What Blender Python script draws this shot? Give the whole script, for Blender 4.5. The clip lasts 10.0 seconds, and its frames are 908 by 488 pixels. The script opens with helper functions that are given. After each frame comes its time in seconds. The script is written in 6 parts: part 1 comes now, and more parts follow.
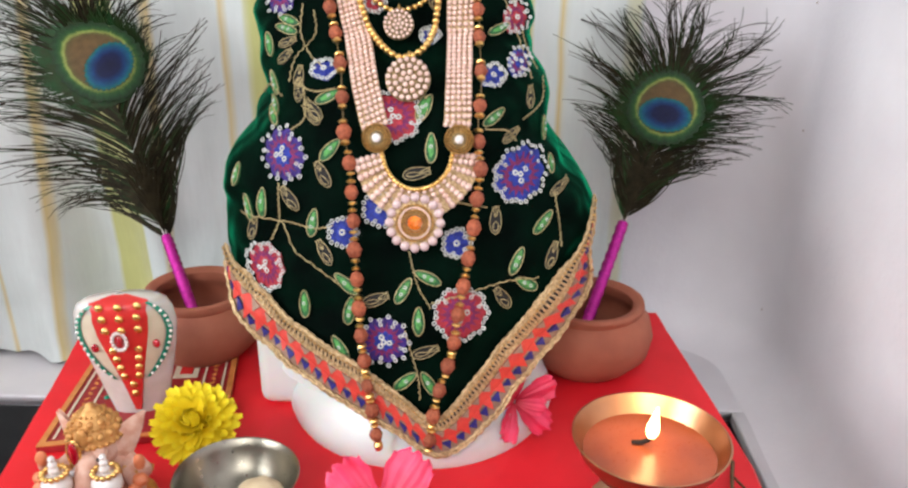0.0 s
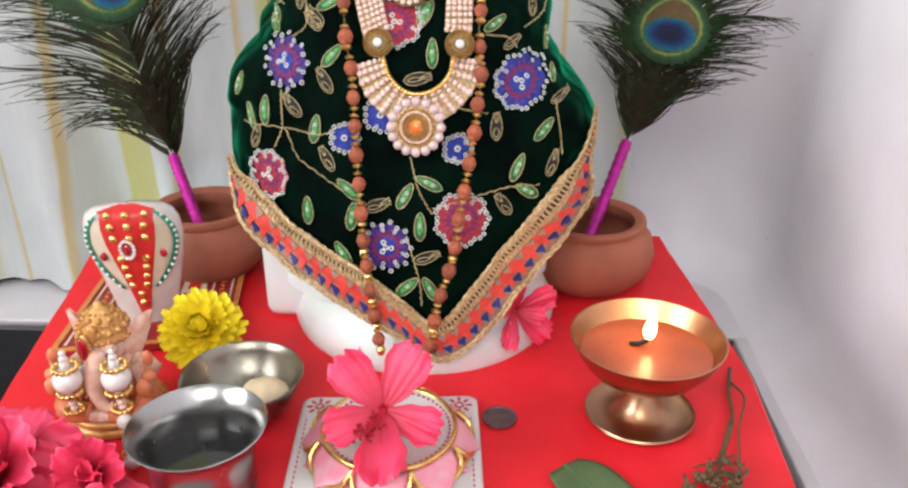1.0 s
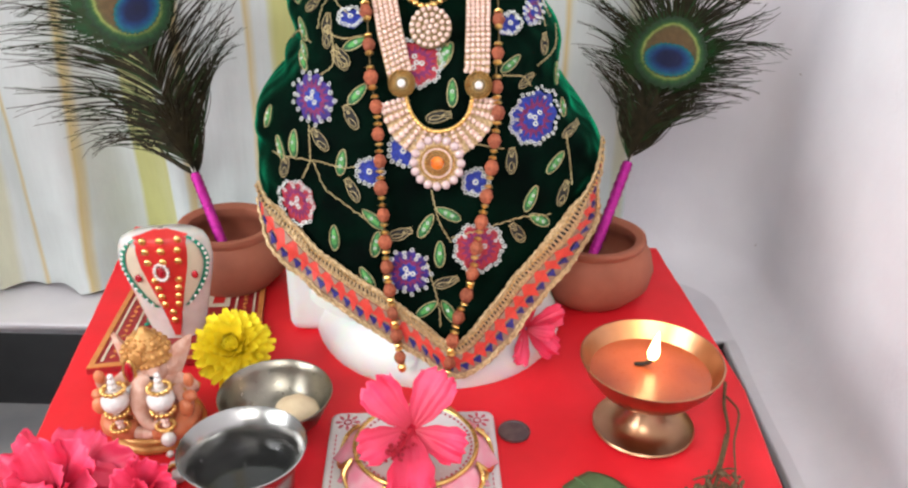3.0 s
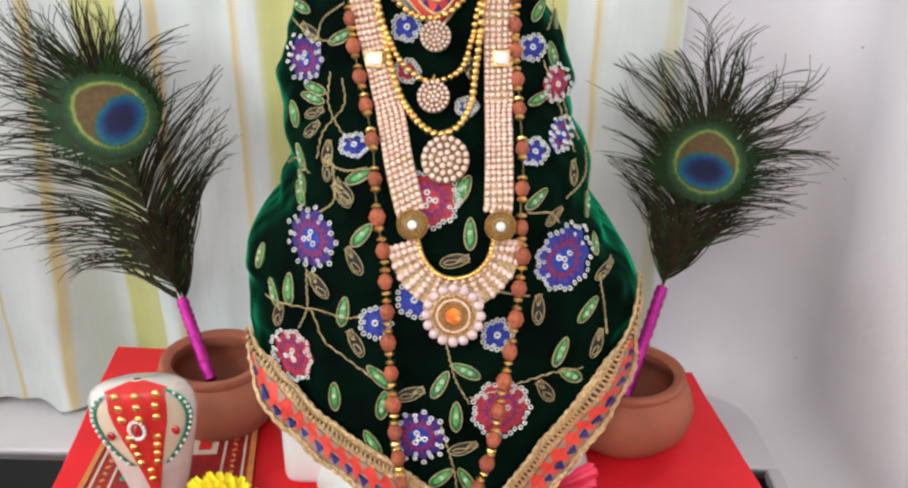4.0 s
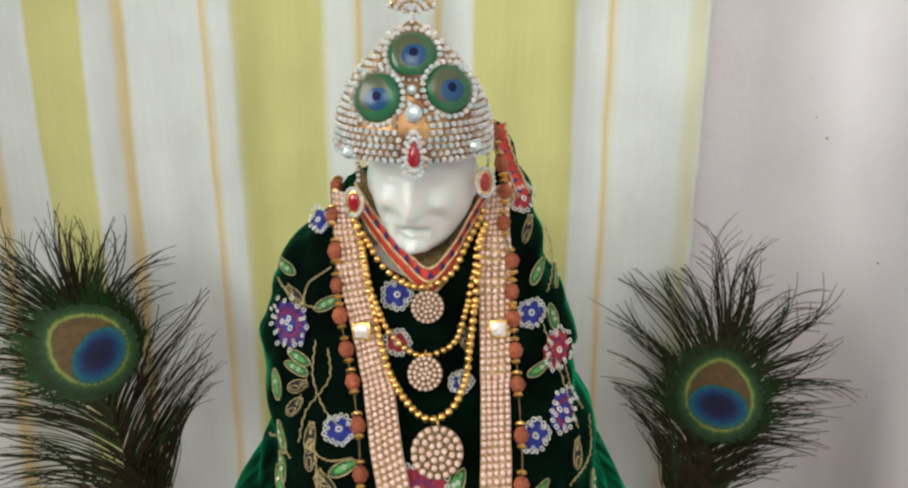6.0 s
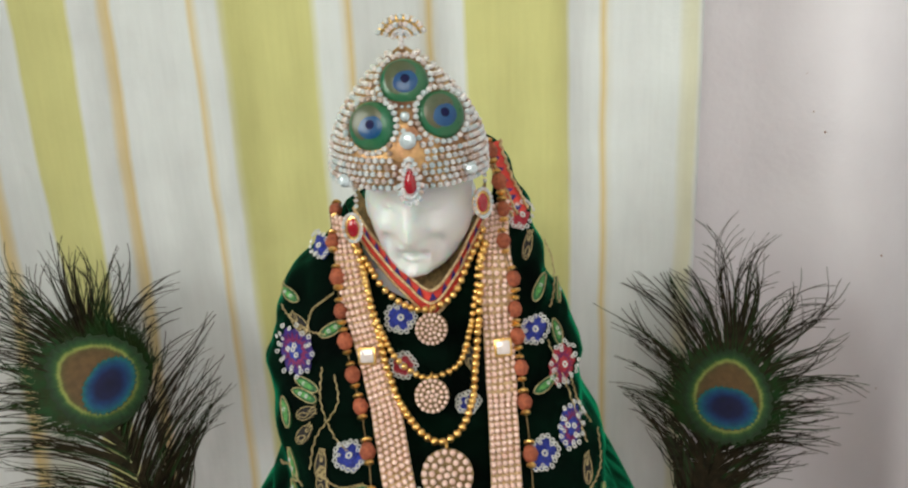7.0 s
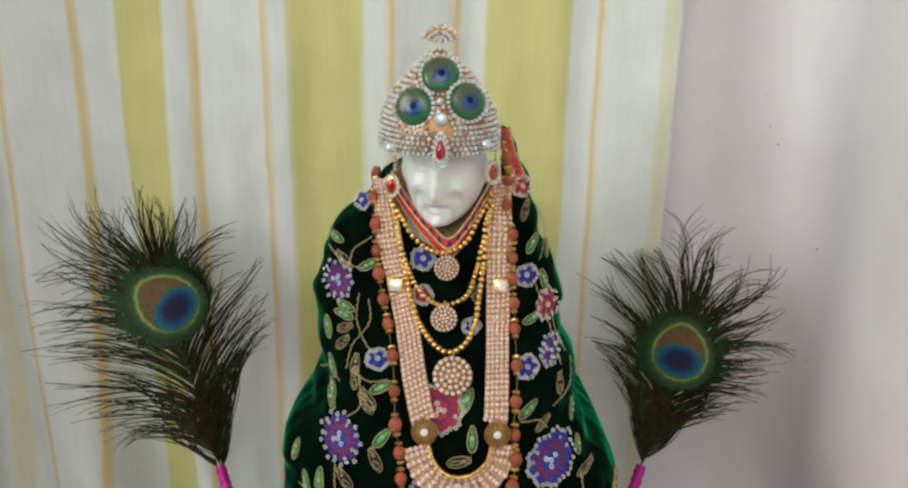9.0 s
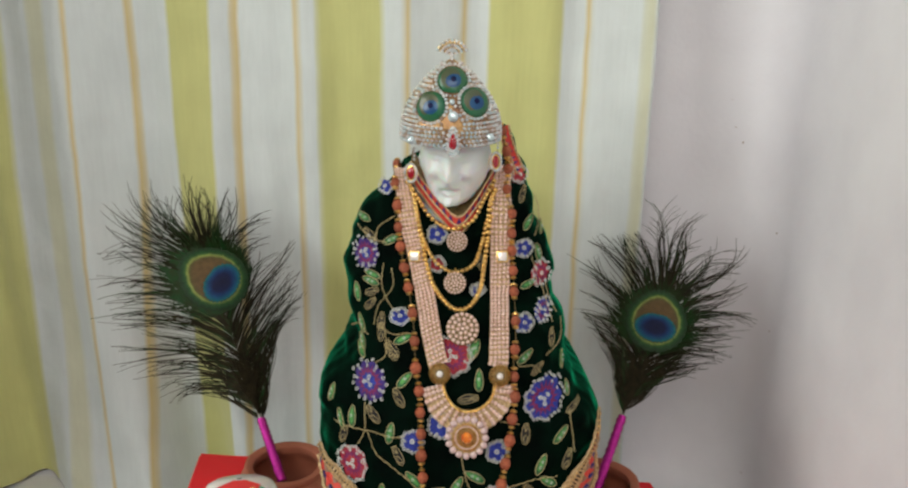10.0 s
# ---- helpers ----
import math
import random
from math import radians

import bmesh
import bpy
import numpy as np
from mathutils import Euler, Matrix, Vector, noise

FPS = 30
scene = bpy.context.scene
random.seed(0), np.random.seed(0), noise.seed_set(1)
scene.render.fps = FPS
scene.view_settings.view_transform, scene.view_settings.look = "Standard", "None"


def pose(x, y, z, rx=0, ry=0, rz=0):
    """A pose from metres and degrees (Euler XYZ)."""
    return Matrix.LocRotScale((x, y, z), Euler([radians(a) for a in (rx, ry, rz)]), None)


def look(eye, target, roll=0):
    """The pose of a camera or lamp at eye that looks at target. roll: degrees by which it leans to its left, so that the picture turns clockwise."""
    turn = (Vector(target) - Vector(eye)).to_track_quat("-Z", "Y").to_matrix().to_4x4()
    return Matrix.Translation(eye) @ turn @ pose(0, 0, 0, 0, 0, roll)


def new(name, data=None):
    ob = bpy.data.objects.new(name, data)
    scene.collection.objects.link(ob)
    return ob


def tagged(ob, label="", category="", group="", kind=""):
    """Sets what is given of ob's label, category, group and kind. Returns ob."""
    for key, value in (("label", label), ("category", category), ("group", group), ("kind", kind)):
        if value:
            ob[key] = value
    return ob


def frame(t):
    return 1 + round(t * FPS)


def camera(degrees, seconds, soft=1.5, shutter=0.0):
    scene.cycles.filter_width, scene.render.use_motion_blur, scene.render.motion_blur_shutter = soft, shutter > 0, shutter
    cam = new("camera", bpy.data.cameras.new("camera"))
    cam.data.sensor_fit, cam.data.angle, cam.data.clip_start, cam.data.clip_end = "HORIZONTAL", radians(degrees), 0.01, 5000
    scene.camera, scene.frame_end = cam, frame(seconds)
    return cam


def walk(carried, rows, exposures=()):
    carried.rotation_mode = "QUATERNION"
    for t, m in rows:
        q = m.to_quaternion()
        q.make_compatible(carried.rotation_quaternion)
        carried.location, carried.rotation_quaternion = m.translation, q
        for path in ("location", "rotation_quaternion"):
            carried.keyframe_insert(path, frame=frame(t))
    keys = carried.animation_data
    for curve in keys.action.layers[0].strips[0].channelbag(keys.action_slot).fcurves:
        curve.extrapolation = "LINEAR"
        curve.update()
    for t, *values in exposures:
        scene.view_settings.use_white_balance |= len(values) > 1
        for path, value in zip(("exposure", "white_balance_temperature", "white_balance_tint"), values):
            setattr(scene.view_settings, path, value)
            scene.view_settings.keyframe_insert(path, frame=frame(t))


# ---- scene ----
# Lengths in the tables below are decimetres: one unit is 0.1 m.
D = 0.1
cam = camera(56.7, 10.0, 2.35)
# seconds, place in metres, yaw, pitch and lean in degrees
ROWS = [
    (0, 0.0404, -0.3296, 0.3276, 1.63, -23.13, 0.33),
    (0.5, 0.0435, -0.3440, 0.3091, 2.15, -23.94, 0.18),
    (1, 0.0479, -0.3480, 0.2995, 2.56, -25.64, 0.03),
    (1.5, 0.0488, -0.3559, 0.2940, 2.80, -27.11, -0.17),
    (2, 0.0448, -0.3746, 0.2995, 2.89, -27.71, 0.26),
    (2.2, 0.0445, -0.3785, 0.3053, 2.91, -27.74, 0.38),
    (3.3, 0.0233, -0.3466, 0.3496, 0.91, -26.77, 0.69),
    (3.5, 0.0235, -0.3243, 0.3489, 2.06, -25.90, 0.16),
    (4, 0.0170, -0.2796, 0.3682, 1.63, -24.16, 0.36),
    (4.5, 0.0178, -0.2443, 0.3915, 1.91, -21.71, 0.45),
    (5, 0.0242, -0.2220, 0.4147, 2.79, -19.96, -0.02),
    (5.5, 0.0205, -0.2147, 0.4373, 2.17, -18.40, 0.17),
    (6.8, 0.0245, -0.2098, 0.4596, 2.66, -17.48, -1.64),
    (7, 0.0249, -0.2086, 0.4632, 2.57, -18.23, -2.88),
    (7.2, 0.0188, -0.2074, 0.4597, 1.70, -19.27, -1.27),
    (7.5, 0.0208, -0.2186, 0.4548, 2.15, -18.53, -0.34),
    (8, 0.0203, -0.2535, 0.4680, 2.69, -18.49, 0.92),
    (8.5, 0.0171, -0.2984, 0.4657, 2.13, -17.98, 1.28),
    (9, 0.0196, -0.3439, 0.4738, 2.38, -17.82, 1.10),
    (9.5, 0.0169, -0.4023, 0.4690, 2.10, -16.39, 1.16),
    (10, 0.0164, -0.4628, 0.4816, 2.30, -16.99, 1.07),
]


def carried_pose(x, y, z, yaw, pitch, lean):
    return pose(x, y, z, 90 + pitch, 0, yaw) @ pose(0, 0, 0, 0, 0, lean)


walk(cam, [(t, carried_pose(*row)) for t, *row in ROWS], [(0, 0.18, 6550, 10), (2.2, 0.31, 6500, 11), (3.5, 0.24, 6650, 9), (4.5, 0.05, 6700, 9), (5.5, -0.28, 7000, 6), (7.5, -0.38, 7150, 5), (10, -0.53, 7050, 5)])

# ---- light: one daylight window behind the viewer, an added fill lamp, the lamp's flame ----
world = bpy.data.worlds.new("world")
scene.world = world
world.use_nodes = True
sky = world.node_tree.nodes.new("ShaderNodeTexSky")
sky.sky_type, sky.sun_disc, sky.sun_elevation, sky.sun_rotation = "NISHITA", False, radians(40), radians(200)
world.node_tree.links.new(sky.outputs[0], world.node_tree.nodes["Background"].inputs[0])
world.node_tree.nodes["Background"].inputs[1].default_value = 0.1


def lamp(name, kind, energy, color, m, **sizes):
    data = bpy.data.lights.new(name, kind)
    data.energy, data.color = energy, color
    for key, value in sizes.items():
        if key == "size":
            data.shape, data.size = "RECTANGLE", value
        elif key == "size_y":
            data.size_y = value
        elif key == "radius":
            data.shadow_soft_size = value
    ob = new(name, data)
    ob.matrix_world = m
    return ob


lamp("window_daylight", "AREA", 57, (0.95, 0.98, 1.0), look((-2.12, -1.20, 1.25), (0.15, 0.2, 0.2)), size=1.4, size_y=1.3)
# fill lamp with no fixture, added to brighten the shrine from the front
lamp("front_fill", "AREA", 21.5, (1.0, 0.985, 0.965), look((-0.15, -1.75, 1.5), (0.12, 0.40, 0.25)), size=1.1, size_y=1.0)
lamp("flame_light", "POINT", 0.035, (1.0, 0.55, 0.2), pose(0.1375, 0.060, 0.072), radius=0.006)


# ---- materials ----
def lin(r, g, b):
    return tuple(((c / 255 + 0.055) / 1.055) ** 2.4 if c > 10 else c / 3294 for c in (r, g, b))


def mat(name, c1, c2=None, rough=0.5, metal=0.0, scale=60.0, fine=900.0, bump=0.1, depth=0.0005, vary=0.0, **extra):
    """A surface with patches of two colours, fine relief and uneven gloss."""
    m = bpy.data.materials.new(name)
    m.use_nodes = True
    n, link = m.node_tree.nodes, m.node_tree.links.new
    bsdf = n["Principled BSDF"]
    c2 = c2 or tuple(c * 0.8 for c in c1)
    at = n.new("ShaderNodeTexCoord").outputs["Object"]
    big, small = n.new("ShaderNodeTexNoise"), n.new("ShaderNodeTexNoise")
    for tex, s, d in ((big, scale, 5), (small, fine, 3)):
        tex.inputs["Scale"].default_value, tex.inputs["Detail"].default_value = s, d
        link(at, tex.inputs["Vector"])
    spread = n.new("ShaderNodeMapRange")
    spread.inputs["From Min"].default_value, spread.inputs["From Max"].default_value = 0.35, 0.65
    link(big.outputs[0], spread.inputs[0])
    mix = n.new("ShaderNodeMix")
    mix.data_type = "RGBA"
    mix.inputs[6].default_value, mix.inputs[7].default_value = (*c1, 1), (*c2, 1)
    link(spread.outputs[0], mix.inputs[0])
    out = mix.outputs[2]
    if vary:
        info, hsv, mr = n.new("ShaderNodeObjectInfo"), n.new("ShaderNodeHueSaturation"), n.new("ShaderNodeMapRange")
        mr.inputs["To Min"].default_value, mr.inputs["To Max"].default_value = 1 - vary, 1 + vary
        link(info.outputs["Random"], mr.inputs[0])
        link(mr.outputs[0], hsv.inputs["Value"])
        link(out, hsv.inputs["Color"])
        out = hsv.outputs[0]
    link(out, bsdf.inputs["Base Color"])
    gloss = n.new("ShaderNodeMapRange")
    gloss.inputs["To Min"].default_value, gloss.inputs["To Max"].default_value = max(0.02, rough - 0.08), min(1, rough + 0.08)
    link(small.outputs[0], gloss.inputs[0])
    link(gloss.outputs[0], bsdf.inputs["Roughness"])
    bsdf.inputs["Metallic"].default_value = metal
    if bump:
        b = n.new("ShaderNodeBump")
        b.inputs["Strength"].default_value, b.inputs["Distance"].default_value = bump, depth
        link(small.outputs[0], b.inputs["Height"])
        link(b.outputs[0], bsdf.inputs["Normal"])
    for key, value in extra.items():
        bsdf.inputs[key.replace("_", " ")].default_value = (*value, 1) if isinstance(value, tuple) else value
    return m


M_CLOTH = mat("red_cloth", (0.82, 0.012, 0.024), (0.74, 0.009, 0.018), 0.6, scale=25, fine=2500, bump=0.25, depth=0.0003)
M_WALL = mat("lilac_plaster", (0.88, 0.86, 0.90), (0.81, 0.785, 0.83), 0.7, scale=9, fine=160, bump=0.35, depth=0.0012)
M_ROOM = mat("room_paint", (0.42, 0.42, 0.41), (0.36, 0.36, 0.355), 0.8, scale=3, fine=120, bump=0.1)
M_FLOOR = mat("grey_floor", (0.25, 0.25, 0.25), (0.18, 0.18, 0.19), 0.4, scale=15, fine=300)
M_LEDGE = mat("white_ledge", (0.78, 0.76, 0.79), (0.70, 0.68, 0.72), 0.6, scale=14, fine=250)
M_BLACK = mat("black_stone", (0.006, 0.006, 0.007), (0.012, 0.012, 0.013), 0.35, scale=40)
M_MARBLE = mat("white_marble", (0.76, 0.78, 0.775), (0.69, 0.72, 0.715), 0.32, scale=18, fine=90, bump=0.05, Subsurface_Weight=0.4, Subsurface_Scale=0.004)
M_VELVET = mat("green_velvet", (0.0003, 0.006, 0.003), (0.0001, 0.0015, 0.001), 0.75, scale=35, fine=3000, bump=0.15, Sheen_Weight=0.95, Sheen_Roughness=0.30, Sheen_Tint=(0.0, 0.48, 0.22), Specular_IOR_Level=0.03)
M_GOLD = mat("gold", (0.90, 0.60, 0.22), (0.78, 0.48, 0.15), 0.28, 1.0, scale=200, fine=1500)
M_BRIGHTTHREAD = mat("bright_gold_thread", (0.66, 0.52, 0.27), (0.34, 0.26, 0.12), 0.36, 0.5, scale=500, fine=4000, bump=0.6)
M_PINKISH = mat("rose_pearl", (0.66, 0.49, 0.48), (0.52, 0.36, 0.36), 0.12, scale=120, bump=0.0, Coat_Weight=0.5)
M_GOLDTHREAD = mat("gold_thread", (0.30, 0.20, 0.085), (0.15, 0.10, 0.045), 0.42, 0.55, scale=500, fine=4000, bump=0.6)
M_PALEGOLD = mat("pale_gold_cord", (0.74, 0.54, 0.31), (0.40, 0.26, 0.12), 0.42, 0.45, scale=600, fine=4000, bump=0.6)
M_PEARL = mat("pink_pearl", (0.84, 0.62, 0.54), (0.74, 0.48, 0.40), 0.22, scale=300, bump=0.0, Coat_Weight=0.5, vary=0.12)
M_WHITEPEARL = mat("white_pearl", (0.80, 0.76, 0.74), (0.70, 0.62, 0.58), 0.2, scale=100, bump=0.0, Coat_Weight=0.5)
M_SEQUIN = mat("white_sequin", (0.80, 0.80, 0.77), (0.58, 0.60, 0.58), 0.25, 0.2, scale=800, bump=0.0)
M_STONE = mat("clear_rhinestone", (0.95, 0.92, 0.90), (0.72, 0.74, 0.76), 0.14, 0.35, scale=700, bump=0.0)
M_RUBY = mat("red_stone", (0.45, 0.01, 0.02), (0.30, 0.0, 0.01), 0.08, scale=100, bump=0.0, Coat_Weight=0.8)
M_AMBER = mat("amber_stone", (0.85, 0.25, 0.03), (0.6, 0.10, 0.01), 0.08, scale=200, bump=0.0, Coat_Weight=0.8)
M_RUDRA = mat("rudraksha_seed", (0.46, 0.12, 0.052), (0.27, 0.058, 0.026), 0.6, scale=500, fine=1800, bump=1.0, depth=0.0008, vary=0.2)
M_BLUE = mat("blue_embroidery", (0.012, 0.035, 0.36), (0.008, 0.02, 0.20), 0.6, scale=400, fine=3000, bump=0.7)
M_PURPLE = mat("purple_embroidery", (0.045, 0.012, 0.22), (0.022, 0.008, 0.12), 0.6, scale=400, fine=3000, bump=0.7)
M_MAGENTA = mat("magenta_embroidery", (0.22, 0.012, 0.11), (0.14, 0.008, 0.07), 0.6, scale=400, fine=3000, bump=0.7)
M_RED = mat("red_embroidery", (0.46, 0.025, 0.045), (0.30, 0.015, 0.03), 0.6, scale=400, fine=3000, bump=0.7)
M_LEAFTHREAD = mat("green_embroidery", (0.022, 0.17, 0.045), (0.008, 0.06, 0.018), 0.55, scale=500, fine=3000, bump=0.7)
M_LIMETHREAD = mat("lime_embroidery", (0.12, 0.42, 0.10), (0.04, 0.20, 0.04), 0.5, scale=500, fine=3000, bump=0.7)
M_DARK = mat("dark_hole", (0.01, 0.008, 0.008), None, 0.7)
M_ORANGE = mat("orange_ribbon", (0.70, 0.055, 0.035), (0.58, 0.04, 0.03), 0.55, scale=200, fine=2500, bump=0.4)
M_TAUPE = mat("taupe_ribbon", (0.36, 0.22, 0.16), (0.28, 0.16, 0.11), 0.6, scale=300, fine=2500, bump=0.5)
M_NAVY = mat("navy_ribbon", (0.02, 0.015, 0.20), (0.012, 0.01, 0.12), 0.6, scale=300, fine=2500, bump=0.5)
M_CLAY = mat("terracotta", (0.38, 0.12, 0.068), (0.29, 0.085, 0.047), 0.75, scale=35, fine=700, bump=0.35)
M_FOIL = mat("magenta_foil", (0.55, 0.02, 0.32), (0.40, 0.01, 0.24), 0.25, 0.6, scale=250, fine=700, bump=1.0, depth=0.001)
M_BARB = mat("dark_barb", (0.036, 0.027, 0.014), (0.012, 0.010, 0.005), 0.6, scale=150, bump=0.0, Specular_IOR_Level=0.15)
M_BARBGREEN = mat("green_barb", (0.012, 0.055, 0.014), (0.022, 0.034, 0.009), 0.5, scale=150, bump=0.0, Specular_IOR_Level=0.2)
M_QUILL = mat("pale_quill", (0.55, 0.52, 0.48), None, 0.4, scale=200)
M_EYENAVY = mat("eye_navy", (0.002, 0.004, 0.055), (0.001, 0.002, 0.03), 0.4, scale=200, fine=2500, bump=0.6, Specular_IOR_Level=0.2)
M_BRASS = mat("aged_brass", (0.54, 0.30, 0.18), (0.40, 0.215, 0.12), 0.32, 1.0, scale=30, fine=200, bump=0.01)
M_STEEL = mat("stainless_steel", (0.42, 0.41, 0.395), (0.34, 0.335, 0.33), 0.24, 1.0, scale=30, fine=120, bump=0.008)
M_BOWL = mat("dull_steel", (0.30, 0.275, 0.225), (0.24, 0.22, 0.18), 0.30, 1.0, scale=30, fine=500, bump=0.03)
M_OIL = mat("lamp_oil", (0.40, 0.090, 0.03), (0.28, 0.055, 0.02), 0.30, scale=30, bump=0.0, Coat_Weight=0.15)
M_WATER = mat("water", (0.07, 0.073, 0.073), (0.055, 0.06, 0.06), 0.04, scale=20, fine=60, bump=0.05, Transmission_Weight=0.85)
M_WICK = mat("charred_wick", (0.02, 0.015, 0.012), None, 0.9, scale=800)
M_CERAMIC = mat("white_ceramic", (0.72, 0.67, 0.665), (0.66, 0.61, 0.61), 0.25, scale=30, fine=300, bump=0.03, Coat_Weight=0.3)
M_PINKPETAL = mat("pink_paint", (0.78, 0.24, 0.33), (0.74, 0.38, 0.43), 0.35, scale=90, fine=600, bump=0.1)
M_REDPAINT = mat("red_paint", (0.55, 0.06, 0.10), None, 0.4, scale=300)
M_HIB = mat("pink_hibiscus", (0.90, 0.085, 0.20), (0.80, 0.025, 0.085), 0.5, scale=16, vary=0.12, fine=500, bump=0.2)
M_HIBDEEP = mat("deep_red_throat", (0.35, 0.005, 0.02), None, 0.55, scale=200)
M_YELLOW = mat("yellow_petal", (0.97, 0.82, 0.035), (0.95, 0.72, 0.02), 0.55, scale=90, fine=800, bump=0.2, vary=0.06)
M_LEAF = mat("betel_leaf", (0.095, 0.15, 0.06), (0.07, 0.115, 0.045), 0.55, scale=50, fine=300, bump=0.3, depth=0.001)
M_SPRIG = mat("dry_sprig", (0.15, 0.085, 0.035), (0.09, 0.05, 0.02), 0.85, scale=300, fine=1500, bump=0.6)
M_SEED = mat("dry_bud", (0.17, 0.10, 0.045), (0.09, 0.05, 0.025), 0.85, scale=400, vary=0.25)
M_COIN = mat("dull_coin", (0.20, 0.16, 0.16), (0.14, 0.11, 0.115), 0.42, 0.7, scale=200, fine=1500, bump=0.4)
M_SWEET = mat("cream_sweet", (0.74, 0.60, 0.40), (0.66, 0.51, 0.32), 0.75, scale=120, fine=700, bump=0.6)
M_TEAL = mat("teal_paint", (0.0, 0.28, 0.165), (0.0, 0.22, 0.13), 0.35, scale=200)
M_CREAM = mat("cream_paint", (0.68, 0.60, 0.46), (0.60, 0.52, 0.38), 0.4, scale=80)
M_SCARLET = mat("scarlet_paint", (0.66, 0.035, 0.03), (0.56, 0.025, 0.025), 0.35, scale=80)
M_CRYSTAL = mat("frosted_stone", (0.70, 0.65, 0.62), (0.60, 0.54, 0.50), 0.2, scale=60, fine=300, bump=0.1, Coat_Weight=0.5, Subsurface_Weight=0.2)
M_MATRED = mat("maroon_board", (0.36, 0.02, 0.025), (0.26, 0.012, 0.018), 0.4, scale=150, fine=900)
M_MATORANGE = mat("ochre_border", (0.66, 0.26, 0.07), (0.55, 0.19, 0.05), 0.45, scale=150)
M_IDOL = mat("flesh_resin", (0.74, 0.50, 0.40), (0.62, 0.32, 0.23), 0.5, scale=160, fine=500, bump=0.5)
M_IDOLGOLD = mat("ochre_gold_paint", (0.66, 0.36, 0.12), (0.50, 0.22, 0.06), 0.4, 0.4, scale=150, fine=600, bump=0.5)
M_IDOLORANGE = mat("orange_resin", (0.68, 0.22, 0.10), (0.56, 0.15, 0.06), 0.5, scale=120, fine=600, bump=0.3)
M_CROWNGOLD = mat("crown_foil", (0.58, 0.36, 0.16), (0.24, 0.12, 0.07), 0.32, 0.85, scale=90, fine=900, bump=0.4)
M_GLASSEYE = mat("glazed_green", (0.008, 0.13, 0.06), (0.03, 0.13, 0.05), 0.3, scale=80, bump=0.0, Coat_Weight=0.15)
M_GLASSBRONZE = mat("glazed_bronze", (0.09, 0.085, 0.04), (0.06, 0.09, 0.045), 0.3, scale=80, bump=0.0, Coat_Weight=0.15)
M_GLASSBLUE = mat("glazed_blue", (0.001, 0.075, 0.19), (0.001, 0.05, 0.17), 0.3, scale=80, bump=0.0, Coat_Weight=0.15)

# hibiscus petals are deep red at the throat
hn, hl = M_HIB.node_tree.nodes, M_HIB.node_tree.links.new
along, ramp, mixed = hn.new("ShaderNodeSeparateXYZ"), hn.new("ShaderNodeMapRange"), hn.new("ShaderNodeMix")
hl(hn["Texture Coordinate"].outputs["Object"], along.inputs[0])
hl(along.outputs[1], ramp.inputs[0])
ramp.inputs["From Min"].default_value, ramp.inputs["From Max"].default_value = 0.002, 0.080
mixed.data_type = "RGBA"
mixed.inputs[6].default_value = (0.42, 0.004, 0.022, 1)
hl(ramp.outputs[0], mixed.inputs[0])
hl(hn["Principled BSDF"].inputs["Base Color"].links[0].from_socket, mixed.inputs[7])
hl(mixed.outputs[2], hn["Principled BSDF"].inputs["Base Color"])

# rhinestones differ in brightness, stone by stone: sparkle put into their base colour
sn, sl = M_STONE.node_tree.nodes, M_STONE.node_tree.links.new
geo_in, stone_ramp = sn.new("ShaderNodeNewGeometry"), sn.new("ShaderNodeValToRGB")
sl(geo_in.outputs["Random Per Island"], stone_ramp.inputs[0])
stone_ramp.color_ramp.elements[0].color, stone_ramp.color_ramp.elements[1].color = (0.50, 0.36, 0.28, 1), (1.0, 0.98, 0.97, 1)
for place, colour in ((0.25, (0.90, 0.82, 0.80, 1)), (0.55, (0.60, 0.72, 0.76, 1))):
    stone_ramp.color_ramp.elements.new(place).color = colour
sl(stone_ramp.outputs[0], sn["Principled BSDF"].inputs["Base Color"])

# crushed pile: broad soft dents in the velvet
vn, vl = M_VELVET.node_tree.nodes, M_VELVET.node_tree.links.new
dents, dent_bump = vn.new("ShaderNodeTexNoise"), vn.new("ShaderNodeBump")
dents.inputs["Scale"].default_value, dents.inputs["Detail"].default_value = 38.0, 1.0
dent_bump.inputs["Strength"].default_value, dent_bump.inputs["Distance"].default_value = 0.75, 0.009
vl(vn["Texture Coordinate"].outputs["Object"], dents.inputs["Vector"])
vl(dents.outputs[0], dent_bump.inputs["Height"])
vl(vn["Bump"].outputs[0], dent_bump.inputs["Normal"])
vl(dent_bump.outputs[0], vn["Principled BSDF"].inputs["Normal"])

M_FLAME = bpy.data.materials.new("flame")
M_FLAME.use_nodes = True
flame_nodes = M_FLAME.node_tree.nodes
flame_nodes["Principled BSDF"].inputs["Emission Color"].default_value = (1.0, 0.72, 0.30, 1)
flame_nodes["Principled BSDF"].inputs["Emission Strength"].default_value = 14.0


